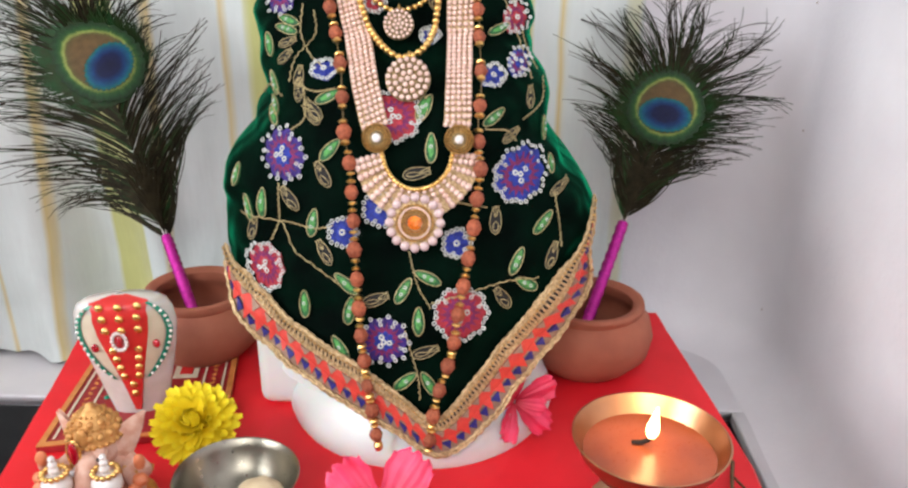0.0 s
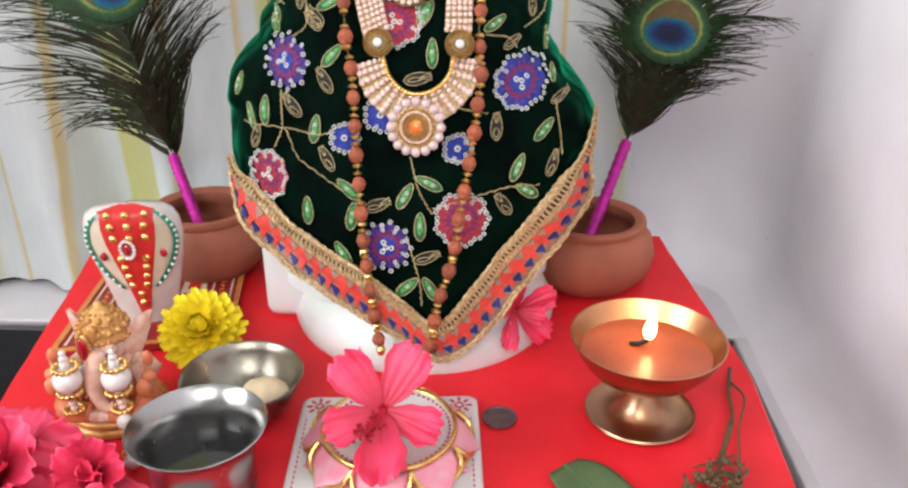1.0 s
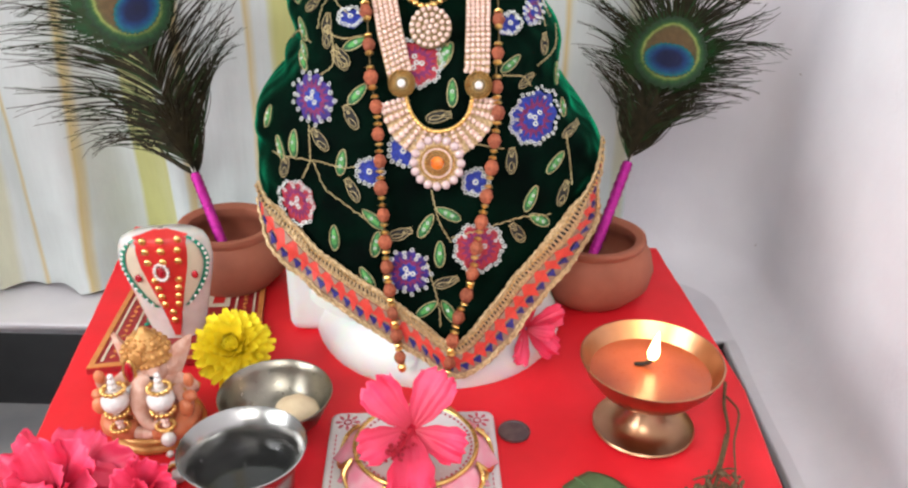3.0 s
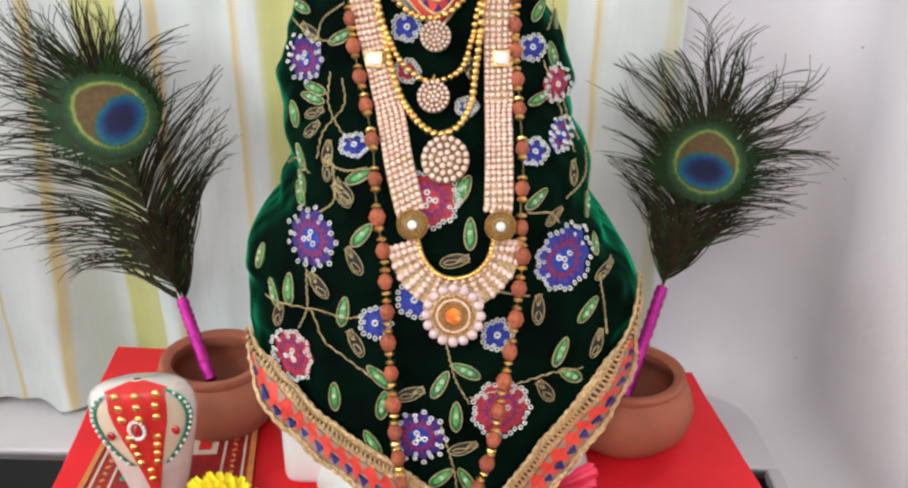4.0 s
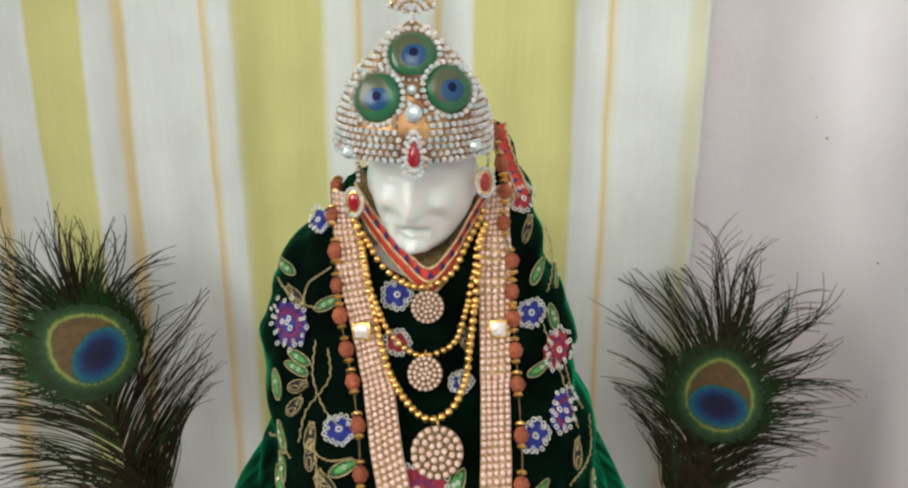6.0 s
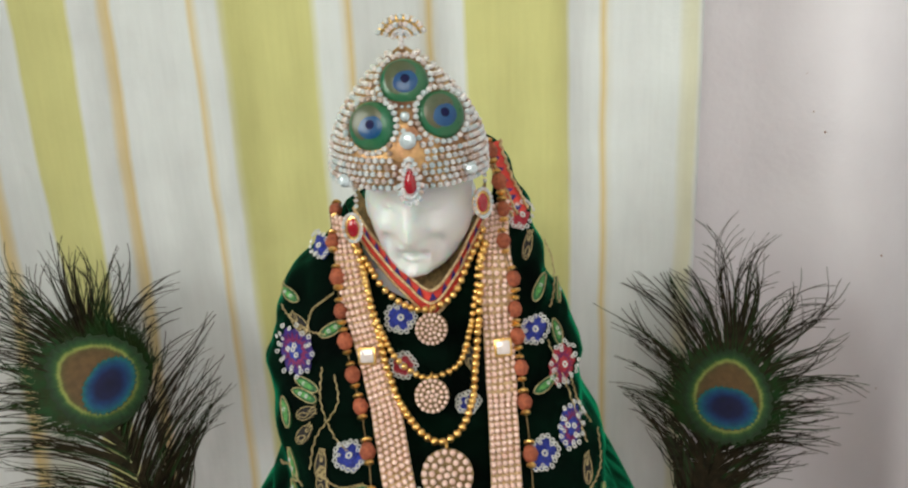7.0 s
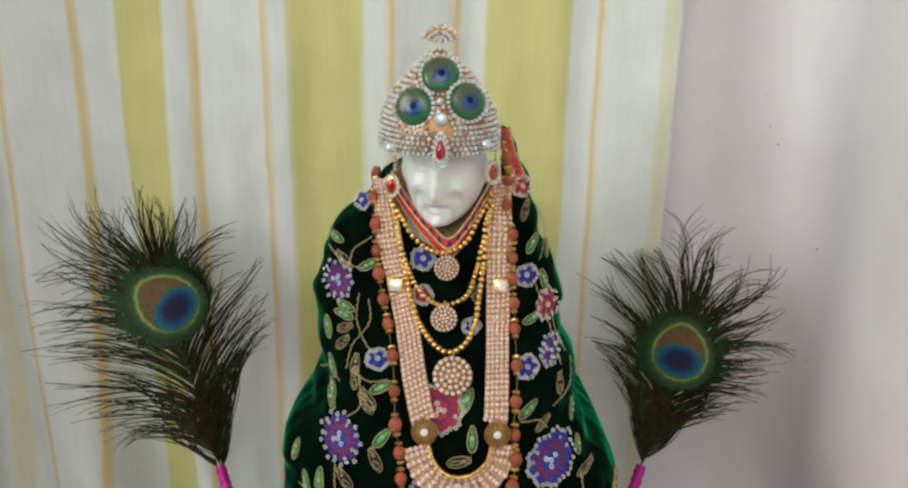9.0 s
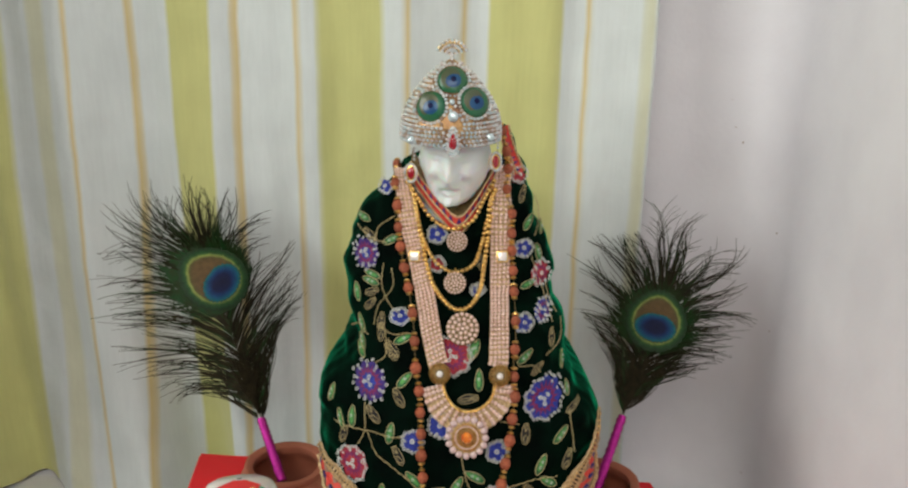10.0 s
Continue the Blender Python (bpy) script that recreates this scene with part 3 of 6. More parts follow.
LOW_OUT = [(-1.13, 1.08), (-1.07, 0.93), (-0.91, 0.76), (-0.62, 0.59), (-0.35, 0.43), (-0.07, 0.27), (0.23, 0.12),
           (0.52, 0.34), (0.75, 0.62), (0.97, 0.82), (1.10, 0.97), (1.07, 1.22), (1.115, 1.45)]
LOW_IN = [(-1.12, 1.21), (-1.06, 1.16), (-0.90, 1.07), (-0.62, 0.89), (-0.34, 0.73), (-0.07, 0.54), (0.17, 0.37),
          (0.37, 0.58), (0.61, 0.87), (0.79, 1.05), (0.92, 1.19), (1.02, 1.31), (1.10, 1.45)]


def side_of(x, z):
    left, right, _, _ = shape_at(z)
    return 2 * (x - left) / (right - left) - 1


LOW_S = [side_of(x, z) for x, z in LOW_OUT[:11]]
TOP_S, TOP_Z = [-1.0, -0.72, -0.3, 0.1, 0.35, 0.52, 0.8, 1.0], [3.36, 3.27, 3.02, 2.86, 3.06, 3.26, 3.52, 3.66]


def shawl_at(u, v):
    s = -1.35 + 2.7 * u
    inner = max(-1.0, min(1.0, s))
    low = float(np.interp(inner, LOW_S, [z for _, z in LOW_OUT[:11]]))
    high = float(np.interp(inner, TOP_S, TOP_Z))
    z = low + (high - low) * v
    left, right, f, b = shape_at(z)
    x = (left + right) / 2 + (right - left) / 2 * inner
    y = front(x, z)
    x += abs(inner) ** 6 * (0.05 * noise.noise(Vector((4 * inner, z * 4.6, 1))) + 0.035 * noise.noise(Vector((4 * inner, z * 8, 4))))
    if abs(s) > 1:
        back = (abs(s) - 1) / 0.35
        y = b + (3.1 - b) * back
        x -= math.copysign(0.12 * back + 0.05 * math.sin(3 * z) * back * (1 - back), s)
    return Vector((x, y, z))


BODY = (-0.05, 2.0, 0.0)
# marble figure: throne, rounded base, body core, neck and head in one plain mesh
g = Geo()
g.box((-1.05, 1.50, 0.0), (0.77, 3.0, 0.62), bevel=0.09)
g.lathe([(0.02, 0.45), (0.5, 0.44), (0.66, 0.40), (0.76, 0.33), (0.83, 0.24), (0.885, 0.13), (0.905, 0.05), (0.89, 0.0), (0.02, 0.0)], (0.04, 1.745, 0.0), 64)


def core(u, v):
    z = 0.3 + 2.75 * u
    left, right, f, b = shape_at(z)
    a = math.tau * v
    k = 0.80
    return Vector(((left + right) / 2 + k * (right - left) / 2 * math.cos(a), (f + 3.0) / 2 + 0.82 * (3.0 - f) / 2 * math.sin(a), z))


g.grid(20, 28, core, True)
g.lathe([(0.34, 2.7), (0.24, 2.95), (0.21, 3.15), (0.22, 3.4)], (-0.12, 2.52, 0.0), 24)
HX, HY, HZ = -0.115, 2.34, 3.45


def bell(x, z, cx, cz, rx, rz):
    return math.exp(-((x - cx) / rx) ** 2 - ((z - cz) / rz) ** 2)


def head_at(u, v):
    a, b = math.pi * u, math.tau * v
    sa = math.sin(a) ** (1.0 if a < math.pi / 2 else 0.62)
    x, y, z = sa * math.cos(b), sa * math.sin(b), math.cos(a)
    wide = 0.288 - 0.060 * max(0.0, -z) ** 2.2
    p = Vector((wide * x, 0.34 * y, 0.375 * z + (0.03 if z > 0 else 0.0)))
    if y < 0:
        f = min(1.0, -y * 1.6)
        d = 0.068 * bell(p.x, p.z, 0.0, -0.03, 0.055, 0.10) + 0.036 * bell(p.x, p.z, 0, -0.085, 0.065, 0.035)
        d -= 0.036 * (bell(p.x, p.z, -0.105, 0.08, 0.075, 0.045) + bell(p.x, p.z, 0.105, 0.08, 0.075, 0.05))
        d += 0.034 * (bell(p.x, p.z, -0.105, 0.080, 0.045, 0.018) + bell(p.x, p.z, 0.105, 0.080, 0.045, 0.020))
        d += 0.010 * (bell(p.x, p.z, -0.11, 0.125, 0.08, 0.025) + bell(p.x, p.z, 0.11, 0.125, 0.08, 0.025))
        d += 0.034 * (bell(p.x, p.z, -0.16, -0.04, 0.05, 0.05) + bell(p.x, p.z, 0.16, -0.04, 0.05, 0.05))
        d -= 0.032 * (bell(p.x, p.z, -0.13, -0.14, 0.06, 0.06) + bell(p.x, p.z, 0.13, -0.14, 0.06, 0.06))
        for k in (-1, 1):
            # drooping moustache and the locks of the beard along the jaw
            d += 0.040 * bell(p.x, p.z, 0.050 * k, -0.138, 0.050, 0.026) + 0.024 * bell(p.x, p.z, 0.105 * k, -0.170, 0.045, 0.036) + 0.026 * bell(p.x, p.z, 0.140 * k, -0.225, 0.040, 0.048)
            d += 0.028 * bell(p.x, p.z, 0.185 * k, -0.13, 0.030, 0.06)
        d -= 0.026 * bell(p.x, p.z, 0, -0.188, 0.055, 0.016)
        d += 0.030 * bell(p.x, p.z, 0, -0.212, 0.045, 0.016) + 0.085 * bell(p.x, p.z, 0, -0.315, 0.15, 0.07)
        d += (0.020 * noise.noise(Vector((p.x * 26, 0, p.z * 11))) + 0.012 * noise.noise(Vector((p.x * 48, 3, p.z * 20)))) * max(0.0, min(1.0, (-0.13 - p.z) * 10))
        p.y -= 1.05 * d * f
    return Vector((HX, HY, HZ)) + Matrix.Rotation(radians(8), 3, "X") @ (Matrix.Rotation(radians(-7), 3, "Z") @ p)


g.grid(64, 80, head_at, True)
for k in (-1, 1):
    g.ball((HX + 0.27 * k, HY - 0.02, 3.44), 0.07, (0.5, 0.9, 1.5), 8, 12)
solo("deity_statue", g, M_MARBLE, BODY, "seated white marble statue on a rounded base", "statue")

# the shawl
shawl = thing("velvet_shawl", BODY, "dark green velvet shawl with sequinned flowers, draped over the statue", "shawl")
velvet = part("velvet", Geo().grid(190, 150, shawl_at), M_VELVET, shawl)
thick = velvet.modifiers.new("thickness", "SOLIDIFY")
thick.thickness, thick.offset = 0.0012, -1.0

OUT_LINE, _ = spline([(x, z, 0) for x, z in LOW_OUT], 181)
IN_LINE, _ = spline([(x, z, 0) for x, z in LOW_IN], 181)


def hem_point(q, f, off):
    i = min(179.999, q * 180)
    k = int(i)
    a = OUT_LINE[k].lerp(OUT_LINE[k + 1], i - k)
    b = IN_LINE[k].lerp(IN_LINE[k + 1], i - k)
    p = a.lerp(b, f)
    return on(p.x, p.y, off + 0.018)[0]


def band(name, f0, f1, off, material, label="", n=220):
    return part(name, Geo().grid(n, 4, lambda u, v: hem_point(u, f0 + (f1 - f0) * v, off + 0.006 * math.sin(math.pi * v))), material, border, label)


border = part("border", Geo().grid(220, 3, lambda u, v: hem_point(u, 0.02 + 0.96 * v, 0.016)), M_TAUPE, shawl, "broad woven ribbon border in gold, red and blue")
band("red_band", 0.40, 0.66, 0.022, M_ORANGE)
band("lace_band", 0.66, 1.0, 0.028, M_PALEGOLD)
for name, f, r, wob in (("outer_cord", 0.025, 0.011, 0.010), ("outer_cord", 0.095, 0.009, -0.010), ("inner_cord", 0.985, 0.010, 0.01), ("inner_cord", 0.69, 0.008, 0.01)):
    part(name, Geo().tube([hem_point(k / 400, f + wob * math.sin(k * 0.9), 0.026 + 0.004 * math.cos(k * 0.9)) for k in range(401)], r, 5), M_PALEGOLD, border, "twisted gold cord")
band("lace_gap", 0.80, 0.88, 0.0385, M_DARK, "dark openwork row of the lace")
bars, beads = Geo(), Geo()
for k in range(118):
    q = (k + 0.5) / 118
    bars.tube([hem_point(q, f, 0.047) for f in (0.77, 0.84, 0.91)], 0.0086, 5)
    for f in (0.775, 0.905):
        beads.ball(hem_point(q, f, 0.046), 0.0085, (1, 1, 1), 4, 6)
part("lace_bars", bars, M_PALEGOLD, border, kind="stuff")
part("lace_beads", beads, M_GOLD, border, kind="stuff")
for k in range(34):
    q, w = (k + 0.5) / 34, 0.0095
    for name, dq, wide_f, tip_f, off, m in (("blue_triangle", 0.0, 0.33, 0.15, 0.026, M_NAVY), ("red_triangle", 0.5 / 34, 0.42, 0.16, 0.026, M_ORANGE), ("grey_triangle", 0.0, 0.645, 0.49, 0.036, M_TAUPE)):
        if q + dq + w > 1:
            continue
        spots = ((q + dq - w, wide_f), (q + dq + w, wide_f), (q + dq, tip_f))
        part(name, Geo().add([hem_point(a, f, off) for a, f in spots] + [hem_point(a, f, off - 0.010) for a, f in spots], [(0, 1, 2), (5, 4, 3), (0, 3, 4, 1), (1, 4, 5, 2), (2, 5, 3, 0)]), m, border, smooth=False)

# the same border round the neck
NECK = [(-0.50, 3.27), (-0.38, 3.13), (-0.24, 2.99), (-0.08, 2.86), (0.05, 2.98), (0.14, 3.12), (0.24, 3.28)]
neck_line, _ = spline([(x, z, 0) for x, z in NECK], 80)


def neck_point(u, h, off):
    i = min(78.999, u * 79)
    p = neck_line[int(i)].lerp(neck_line[int(i) + 1], i - int(i))
    q = Vector((p.x, front(p.x, p.y) - off, p.y))
    return q + Vector((0, 0.05 * h, h)) * (1 - 0.15 * abs(u - 0.5))


collar = part("collar", Geo().grid(80, 6, lambda u, v: neck_point(u, -0.02 + 0.15 * v, 0.02)), M_ORANGE, shawl, "red ribbon collar with gold thread and blue triangles")
for h in (-0.015, 0.055, 0.128):
    part("collar_cord", Geo().tube([neck_point(k / 120, h, 0.032) for k in range(121)], 0.009, 5), M_PALEGOLD, collar, "gold cord")
for k in range(14):
    u = (k + 0.5) / 14
    part("blue_triangle", Geo().add([neck_point(u - 0.02, 0.065, 0.03), neck_point(u + 0.02, 0.065, 0.03), neck_point(u, 0.115, 0.03), neck_point(u, 0.09, 0.018)], [(0, 1, 2), (0, 3, 1), (1, 3, 2), (2, 3, 0)]), M_NAVY, collar, smooth=False)
inner_top = part("inner_garment", Geo().grid(30, 16, lambda u, v: neck_point(u, 0.1 + 0.12 * v, -0.12 * v)), M_GOLDTHREAD, shawl, "gold brocade showing inside the collar")


# the shawl's border turned over the shoulder beside the face
SHOULDER = [(0.27, 3.66), (0.30, 3.56), (0.335, 3.46), (0.375, 3.36), (0.41, 3.28)]
shoulder_line, _ = spline([(x, z, 0) for x, z in SHOULDER], 60)


def shoulder_point(u, w, off):
    i = min(58.999, u * 59)
    p = shoulder_line[int(i)].lerp(shoulder_line[int(i) + 1], i - int(i))
    return on(p.x + w, p.y + 0.25 * w, off)[0]


turned = part("shoulder_border", Geo().grid(40, 6, lambda u, v: shoulder_point(u, -0.042 + 0.082 * v, 0.028)), M_ORANGE, shawl, "red ribbon border with gold cords folded over the shoulder")
for w in (-0.04, -0.018, 0.036):
    part("shoulder_cord", Geo().tube([shoulder_point(k / 60, w + 0.003 * math.sin(k), 0.036) for k in range(61)], 0.009, 5), M_PALEGOLD, turned, "gold cord")
for k in range(7):
    u = (k + 0.5) / 7
    part("blue_triangle", Geo().add([shoulder_point(u - 0.045, -0.010, 0.033), shoulder_point(u + 0.045, -0.010, 0.033), shoulder_point(u, 0.020, 0.033), shoulder_point(u, 0.0, 0.02)], [(0, 1, 2), (0, 3, 1), (1, 3, 2), (2, 3, 0)]), M_NAVY, turned, smooth=False)


def flat(points, off, lift=0.0):
    """A raised patch of embroidery: outline points in (x, z), filled from the middle."""
    cx, cz = sum(p[0] for p in points) / len(points), sum(p[1] for p in points) / len(points)
    g, n = Geo(), len(points)
    mid = [on(cx + (x - cx) * 0.55, cz + (z - cz) * 0.55, off + lift)[0] for x, z in points]
    rim = [on(x, z, off)[0] for x, z in points]
    low = [on(x, z, 0.0)[0] for x, z in points]
    top = on(cx, cz, off + lift)[0]
    return g.add(low + rim + mid + [top], [(i, (i + 1) % n, n + (i + 1) % n, n + i) for i in range(n)] +
                 [(n + i, n + (i + 1) % n, 2 * n + (i + 1) % n, 2 * n + i) for i in range(n)] + [(2 * n + i, 2 * n + (i + 1) % n, 3 * n) for i in range(n)])


def lie(x, z):
    """How much a patch narrows in x and in height where the cloth slopes away."""
    e = 0.04
    sx, sz = (front(x + e, z) - front(x - e, z)) / (2 * e), (front(x, z + e) - front(x, z - e)) / (2 * e)
    return 1 / math.sqrt(1 + sx * sx), 1 / math.sqrt(1 + sz * sz)


def sequin_row(g, x, z, r, count, wob=0.0, lobes=0, size=0.0112):
    kx, kz = lie(x, z)
    for k in range(count):
        a = math.tau * k / count
        rr = r * (1 + wob * math.cos(lobes * a))
        p, n = on(x + kx * rr * math.cos(a), z + kz * rr * math.sin(a), 0.03)
        g.ring(p, size, size * 0.36, n + Vector((random.uniform(-0.3, 0.3), 0, random.uniform(-0.3, 0.3))), 8, 4)


def blossom(x, z, r, base, zig, heart, lobes=9, sequins=26, squeeze=1.0):
    kx, kz = lie(x, z)
    squeeze = squeeze * kx

    def ringof(rad, wob, n, phase=0.0):
        return [(x + squeeze * rad * (1 + wob * math.cos(n * a + phase)) * math.cos(a), z + kz * rad * (1 + wob * math.cos(n * a + phase)) * math.sin(a)) for a in (math.tau * k / 54 for k in range(54))]
    flower = part("embroidered_flower", flat(ringof(r * 0.92, 0.07, lobes), 0.010, 0.004), base, shawl)
    part("zigzag_stitch", flat(ringof(r * 0.62, 0.26, lobes * 2), 0.017, 0.002), zig, flower)
    part("flower_heart", flat(ringof(r * 0.40, 0.12, lobes), 0.023, 0.004), heart, flower)
    s = Geo()
    sequin_row(s, x, z, r * 0.97, int(sequins * 1.3), 0.07, lobes)
    for k in range(lobes):
        # short rows of sequins towards the heart
        a = math.tau * (k + 0.5) / lobes
        if random.random() < 0.55:
            p, n = on(x + squeeze * r * 0.72 * math.cos(a), z + kz * r * 0.72 * math.sin(a), 0.030)
            s.ring(p, 0.0095, 0.0034, n + Vector((random.uniform(-0.3, 0.3), 0, random.uniform(-0.3, 0.3))), 8, 4)
    if r > 0.11:
        for k in range(4):
            a = math.tau * k / 3 + x
            p, n = on(x + (0.032 * math.cos(a) if k else 0), z + (0.032 * math.sin(a) if k else 0), 0.034)
            s.ring(p, 0.013, 0.005, n, 8, 4)
    else:
        p, n = on(x, z, 0.034)
        s.ring(p, 0.014, 0.006, n, 8, 4)
    part("sequins", s, M_SEQUIN, flower, "white ring sequins", kind="stuff")


BIG = [(0.645, 1.71, 0.175, 0, 26), (-0.72, 1.82, 0.165, 1, 14), (-0.84, 1.18, 0.140, 2, 22), (-0.12, 0.83, 0.145, 1, 14), (0.32, 0.99, 0.155, 2, 24), (-0.08, 2.04, 0.155, 2, 24),
       (-0.85, 2.64, 0.140, 1, 14), (0.62, 2.50, 0.105, 2, 14), (0.64, 2.27, 0.120, 0, 12)]
SMALL = [(-0.36, 1.43, 0.085, 0), (-0.15, 1.56, 0.095, 0), (0.29, 1.38, 0.08, 0), (0.48, 2.22, 0.085, 0), (-0.71, 3.14, 0.085, 0), (0.47, 2.71, 0.08, 0),
         (-0.51, 2.25, 0.08, 0), (-0.25, 2.83, 0.08, 0), (0.42, 3.27, 0.085, 2), (-0.24, 2.60, 0.065, 2), (0.10, 2.42, 0.06, 0)]
LOOKS = [(M_BLUE, M_MAGENTA, M_BLUE), (M_PURPLE, M_MAGENTA, M_BLUE), (M_RED, M_MAGENTA, M_RED)]
for x, z, r, kind, count in BIG:
    blossom(x, z, r, *LOOKS[kind], sequins=count)
for x, z, r, kind in SMALL:
    blossom(x, z, r, LOOKS[kind][0], LOOKS[kind][0], LOOKS[kind][2], lobes=5, sequins=13)


def pod(x, z, turn, long, wide):
    kx, kz = lie(x, z)
    a = radians(turn)
    ux, uz = -math.sin(a), math.cos(a)
    pts = []
    for k in range(20):
        t = math.tau * k / 20
        l = long * math.cos(t)
        w = wide * math.sin(t) * (1 - 0.25 * math.cos(t)) * abs(math.sin(t / 2 + math.pi / 2)) ** 0.15
        pts.append((x + kx * (ux * l + uz * w), z + kz * (uz * l - ux * w)))
    return pts, (kx * ux, kz * uz)


def thread(points, r, parent, name="gold_outline", closed=True, stuff=M_BRIGHTTHREAD):
    """A couched cord: stitches make it swell and pinch along its way."""
    pts = [on(px, pz, 0.016)[0] for px, pz in points]
    pts = pts + pts[:1] if closed else pts
    if not closed and len(pts) > 4:
        pts = [p + Vector((0.005 * math.sin(2.1 * k), 0, 0.005 * math.cos(2.1 * k))) for k, p in enumerate(pts)]
    return part(name, Geo().tube(pts, lambda f: r * (1 + 0.35 * math.sin(f * len(pts) * 3.0)), 5, not closed), stuff, parent)


LEAVES_LOW = [(-0.78, 2.49, 80), (-0.54, 1.47, -10), (-0.59, 1.01, 0), (-0.01, 1.12, -30), (0.13, 1.19, 65), (0.64, 1.26, -25), (0.79, 1.45, -50), (-0.44, 1.87, -40),
              (-0.81, 2.05, 30), (0.08, 0.95, 0), (0.10, 2.09, -20), (0.14, 1.89, 0), (0.49, 2.03, -60), (0.0, 0.58, -50), (-0.38, 0.77, 30), (-0.85, 1.55, 0), (-1.04, 1.66, -20),
              (0.14, 0.57, 30), (-0.34, 1.15, 50), (0.70, 1.12, 60), (-0.32, 1.00, -10), (-0.95, 1.50, 20)]
LEAVES_HIGH = [(-0.89, 2.91, 70), (-0.79, 2.44, 80), (-0.63, 2.77, -60), (0.51, 2.91, -25), (0.52, 2.45, -70), (0.80, 1.90, 0), (0.08, 2.08, -10), (-0.83, 2.16, 40),
               (-0.81, 2.00, 30), (0.62, 2.84, 0), (-0.47, 2.13, -60), (0.84, 1.72, 10), (0.60, 2.66, 20), (-0.90, 2.35, 20)]
for x, z, turn in LEAVES_LOW + LEAVES_HIGH:
    pts, (ux, uz) = pod(x, z, turn, 0.084, 0.034)
    leaf = part("embroidered_leaf", flat(pts, 0.012, 0.004), M_LEAFTHREAD, shawl)
    thread(pts, 0.0032, leaf)
    core_pts, _ = pod(x + ux * 0.006, z + uz * 0.006, turn, 0.058, 0.017)
    part("bright_stitch", flat(core_pts, 0.019, 0.003), M_LIMETHREAD, leaf, "bright lime stitching")
    s = Geo()
    for k in ((-0.25, 0.25) if random.random() < 0.5 else (0.1,)):
        p, n = on(x + ux * 0.092 * k, z + uz * 0.092 * k, 0.026)
        s.ring(p, 0.0085, 0.0034, n, 8, 4)
    part("sequins", s, M_SEQUIN, leaf, "white ring sequins", kind="stuff")

PLUMES = [(-0.66, 2.21, 0), (-0.55, 2.06, 40), (-0.48, 1.74, 30), (-0.92, 1.39, -20), (-0.47, 1.31, 30), (-0.17, 1.07, -70), (0.51, 1.49, 0), (0.59, 1.92, -70), (0.56, 1.06, 35),
          (0.85, 1.25, -20), (0.12, 0.77, -70), (0.89, 1.60, -60), (0.06, 1.76, -80), (-0.68, 1.59, 40), (-0.77, 2.37, -60), (-0.77, 2.30, -40), (-0.65, 2.15, 0),
          (-0.56, 2.04, 40), (-0.82, 2.78, 50), (0.45, 3.13, -20), (0.71, 2.09, 0), (0.12, 2.62, 20)]
for x, z, turn in PLUMES:
    pts, (ux, uz) = pod(x, z, turn, 0.080, 0.036)
    plume = part("gold_plume", flat(pts, 0.010, 0.002), M_DARK, shawl, "small peacock-feather motif in gold thread")
    thread(pts, 0.0026, plume)
    thread([(x - ux * 0.02 + (px - x) * 0.5, z - uz * 0.035 + (pz - z) * 0.34) for px, pz in pts], 0.0028, plume)
    for k in (-1, 0, 1):
        thread([(x + ux * 0.08 * q - uz * 0.02 * k * q, z + uz * 0.08 * q + ux * 0.02 * k * q) for q in (0.25, 0.6, 1.0)], 0.0028, plume, "gold_stitch", False)

STEMS = [[(-1.01, 1.45), (-0.75, 1.46), (-0.63, 1.29), (-0.37, 1.14)], [(-0.75, 1.66), (-0.75, 1.46), (-0.80, 1.34)], [(0.02, 1.33), (0.07, 1.15), (0.15, 1.02)],
         [(0.15, 1.05), (0.55, 1.15), (0.77, 1.14)], [(0.86, 1.59), (0.91, 1.29)], [(-0.68, 2.18), (-0.55, 2.15), (-0.43, 2.17)], [(0.26, 1.60), (0.46, 1.56)],
         [(-0.75, 1.46), (-0.54, 1.44), (-0.42, 1.46)], [(0.0, 0.89), (0.07, 0.64), (0.09, 0.46)], [(-0.69, 2.58), (-0.69, 2.42), (-0.59, 2.30), (-0.48, 2.25)],
         [(-0.94, 2.84), (-0.80, 2.76), (-0.67, 2.74)], [(0.54, 2.63), (0.65, 2.36), (0.72, 2.17)], [(-0.62, 2.17), (-0.60, 2.02), (-0.68, 1.95)],
         [(-0.62, 2.95), (-0.74, 2.86), (-0.78, 2.74)], [(-0.62, 2.55), (-0.60, 2.42), (-0.70, 2.30), (-0.72, 2.18)], [(0.55, 3.10), (0.60, 2.95), (0.56, 2.80)], [(0.66, 2.42), (0.70, 2.30), (0.76, 2.20)],
         [(0.66, 1.98), (0.78, 2.05), (0.80, 2.15)], [(-0.95, 2.05), (-0.86, 2.14), (-0.76, 2.10)], [(0.44, 1.98), (0.56, 1.95), (0.62, 1.88)]]
for stem in STEMS:
    line, _ = spline([(x, z, 0) for x, z in stem], 34)
    thread([(p.x, p.y) for p in line], 0.0040, shawl, "gold_stem", False)


# ---- necklaces ----
def laid(points, n, off):
    line, far = spline([(x, z, 0) for x, z in points], n)
    return [on(p.x, p.y, off) for p in line], far


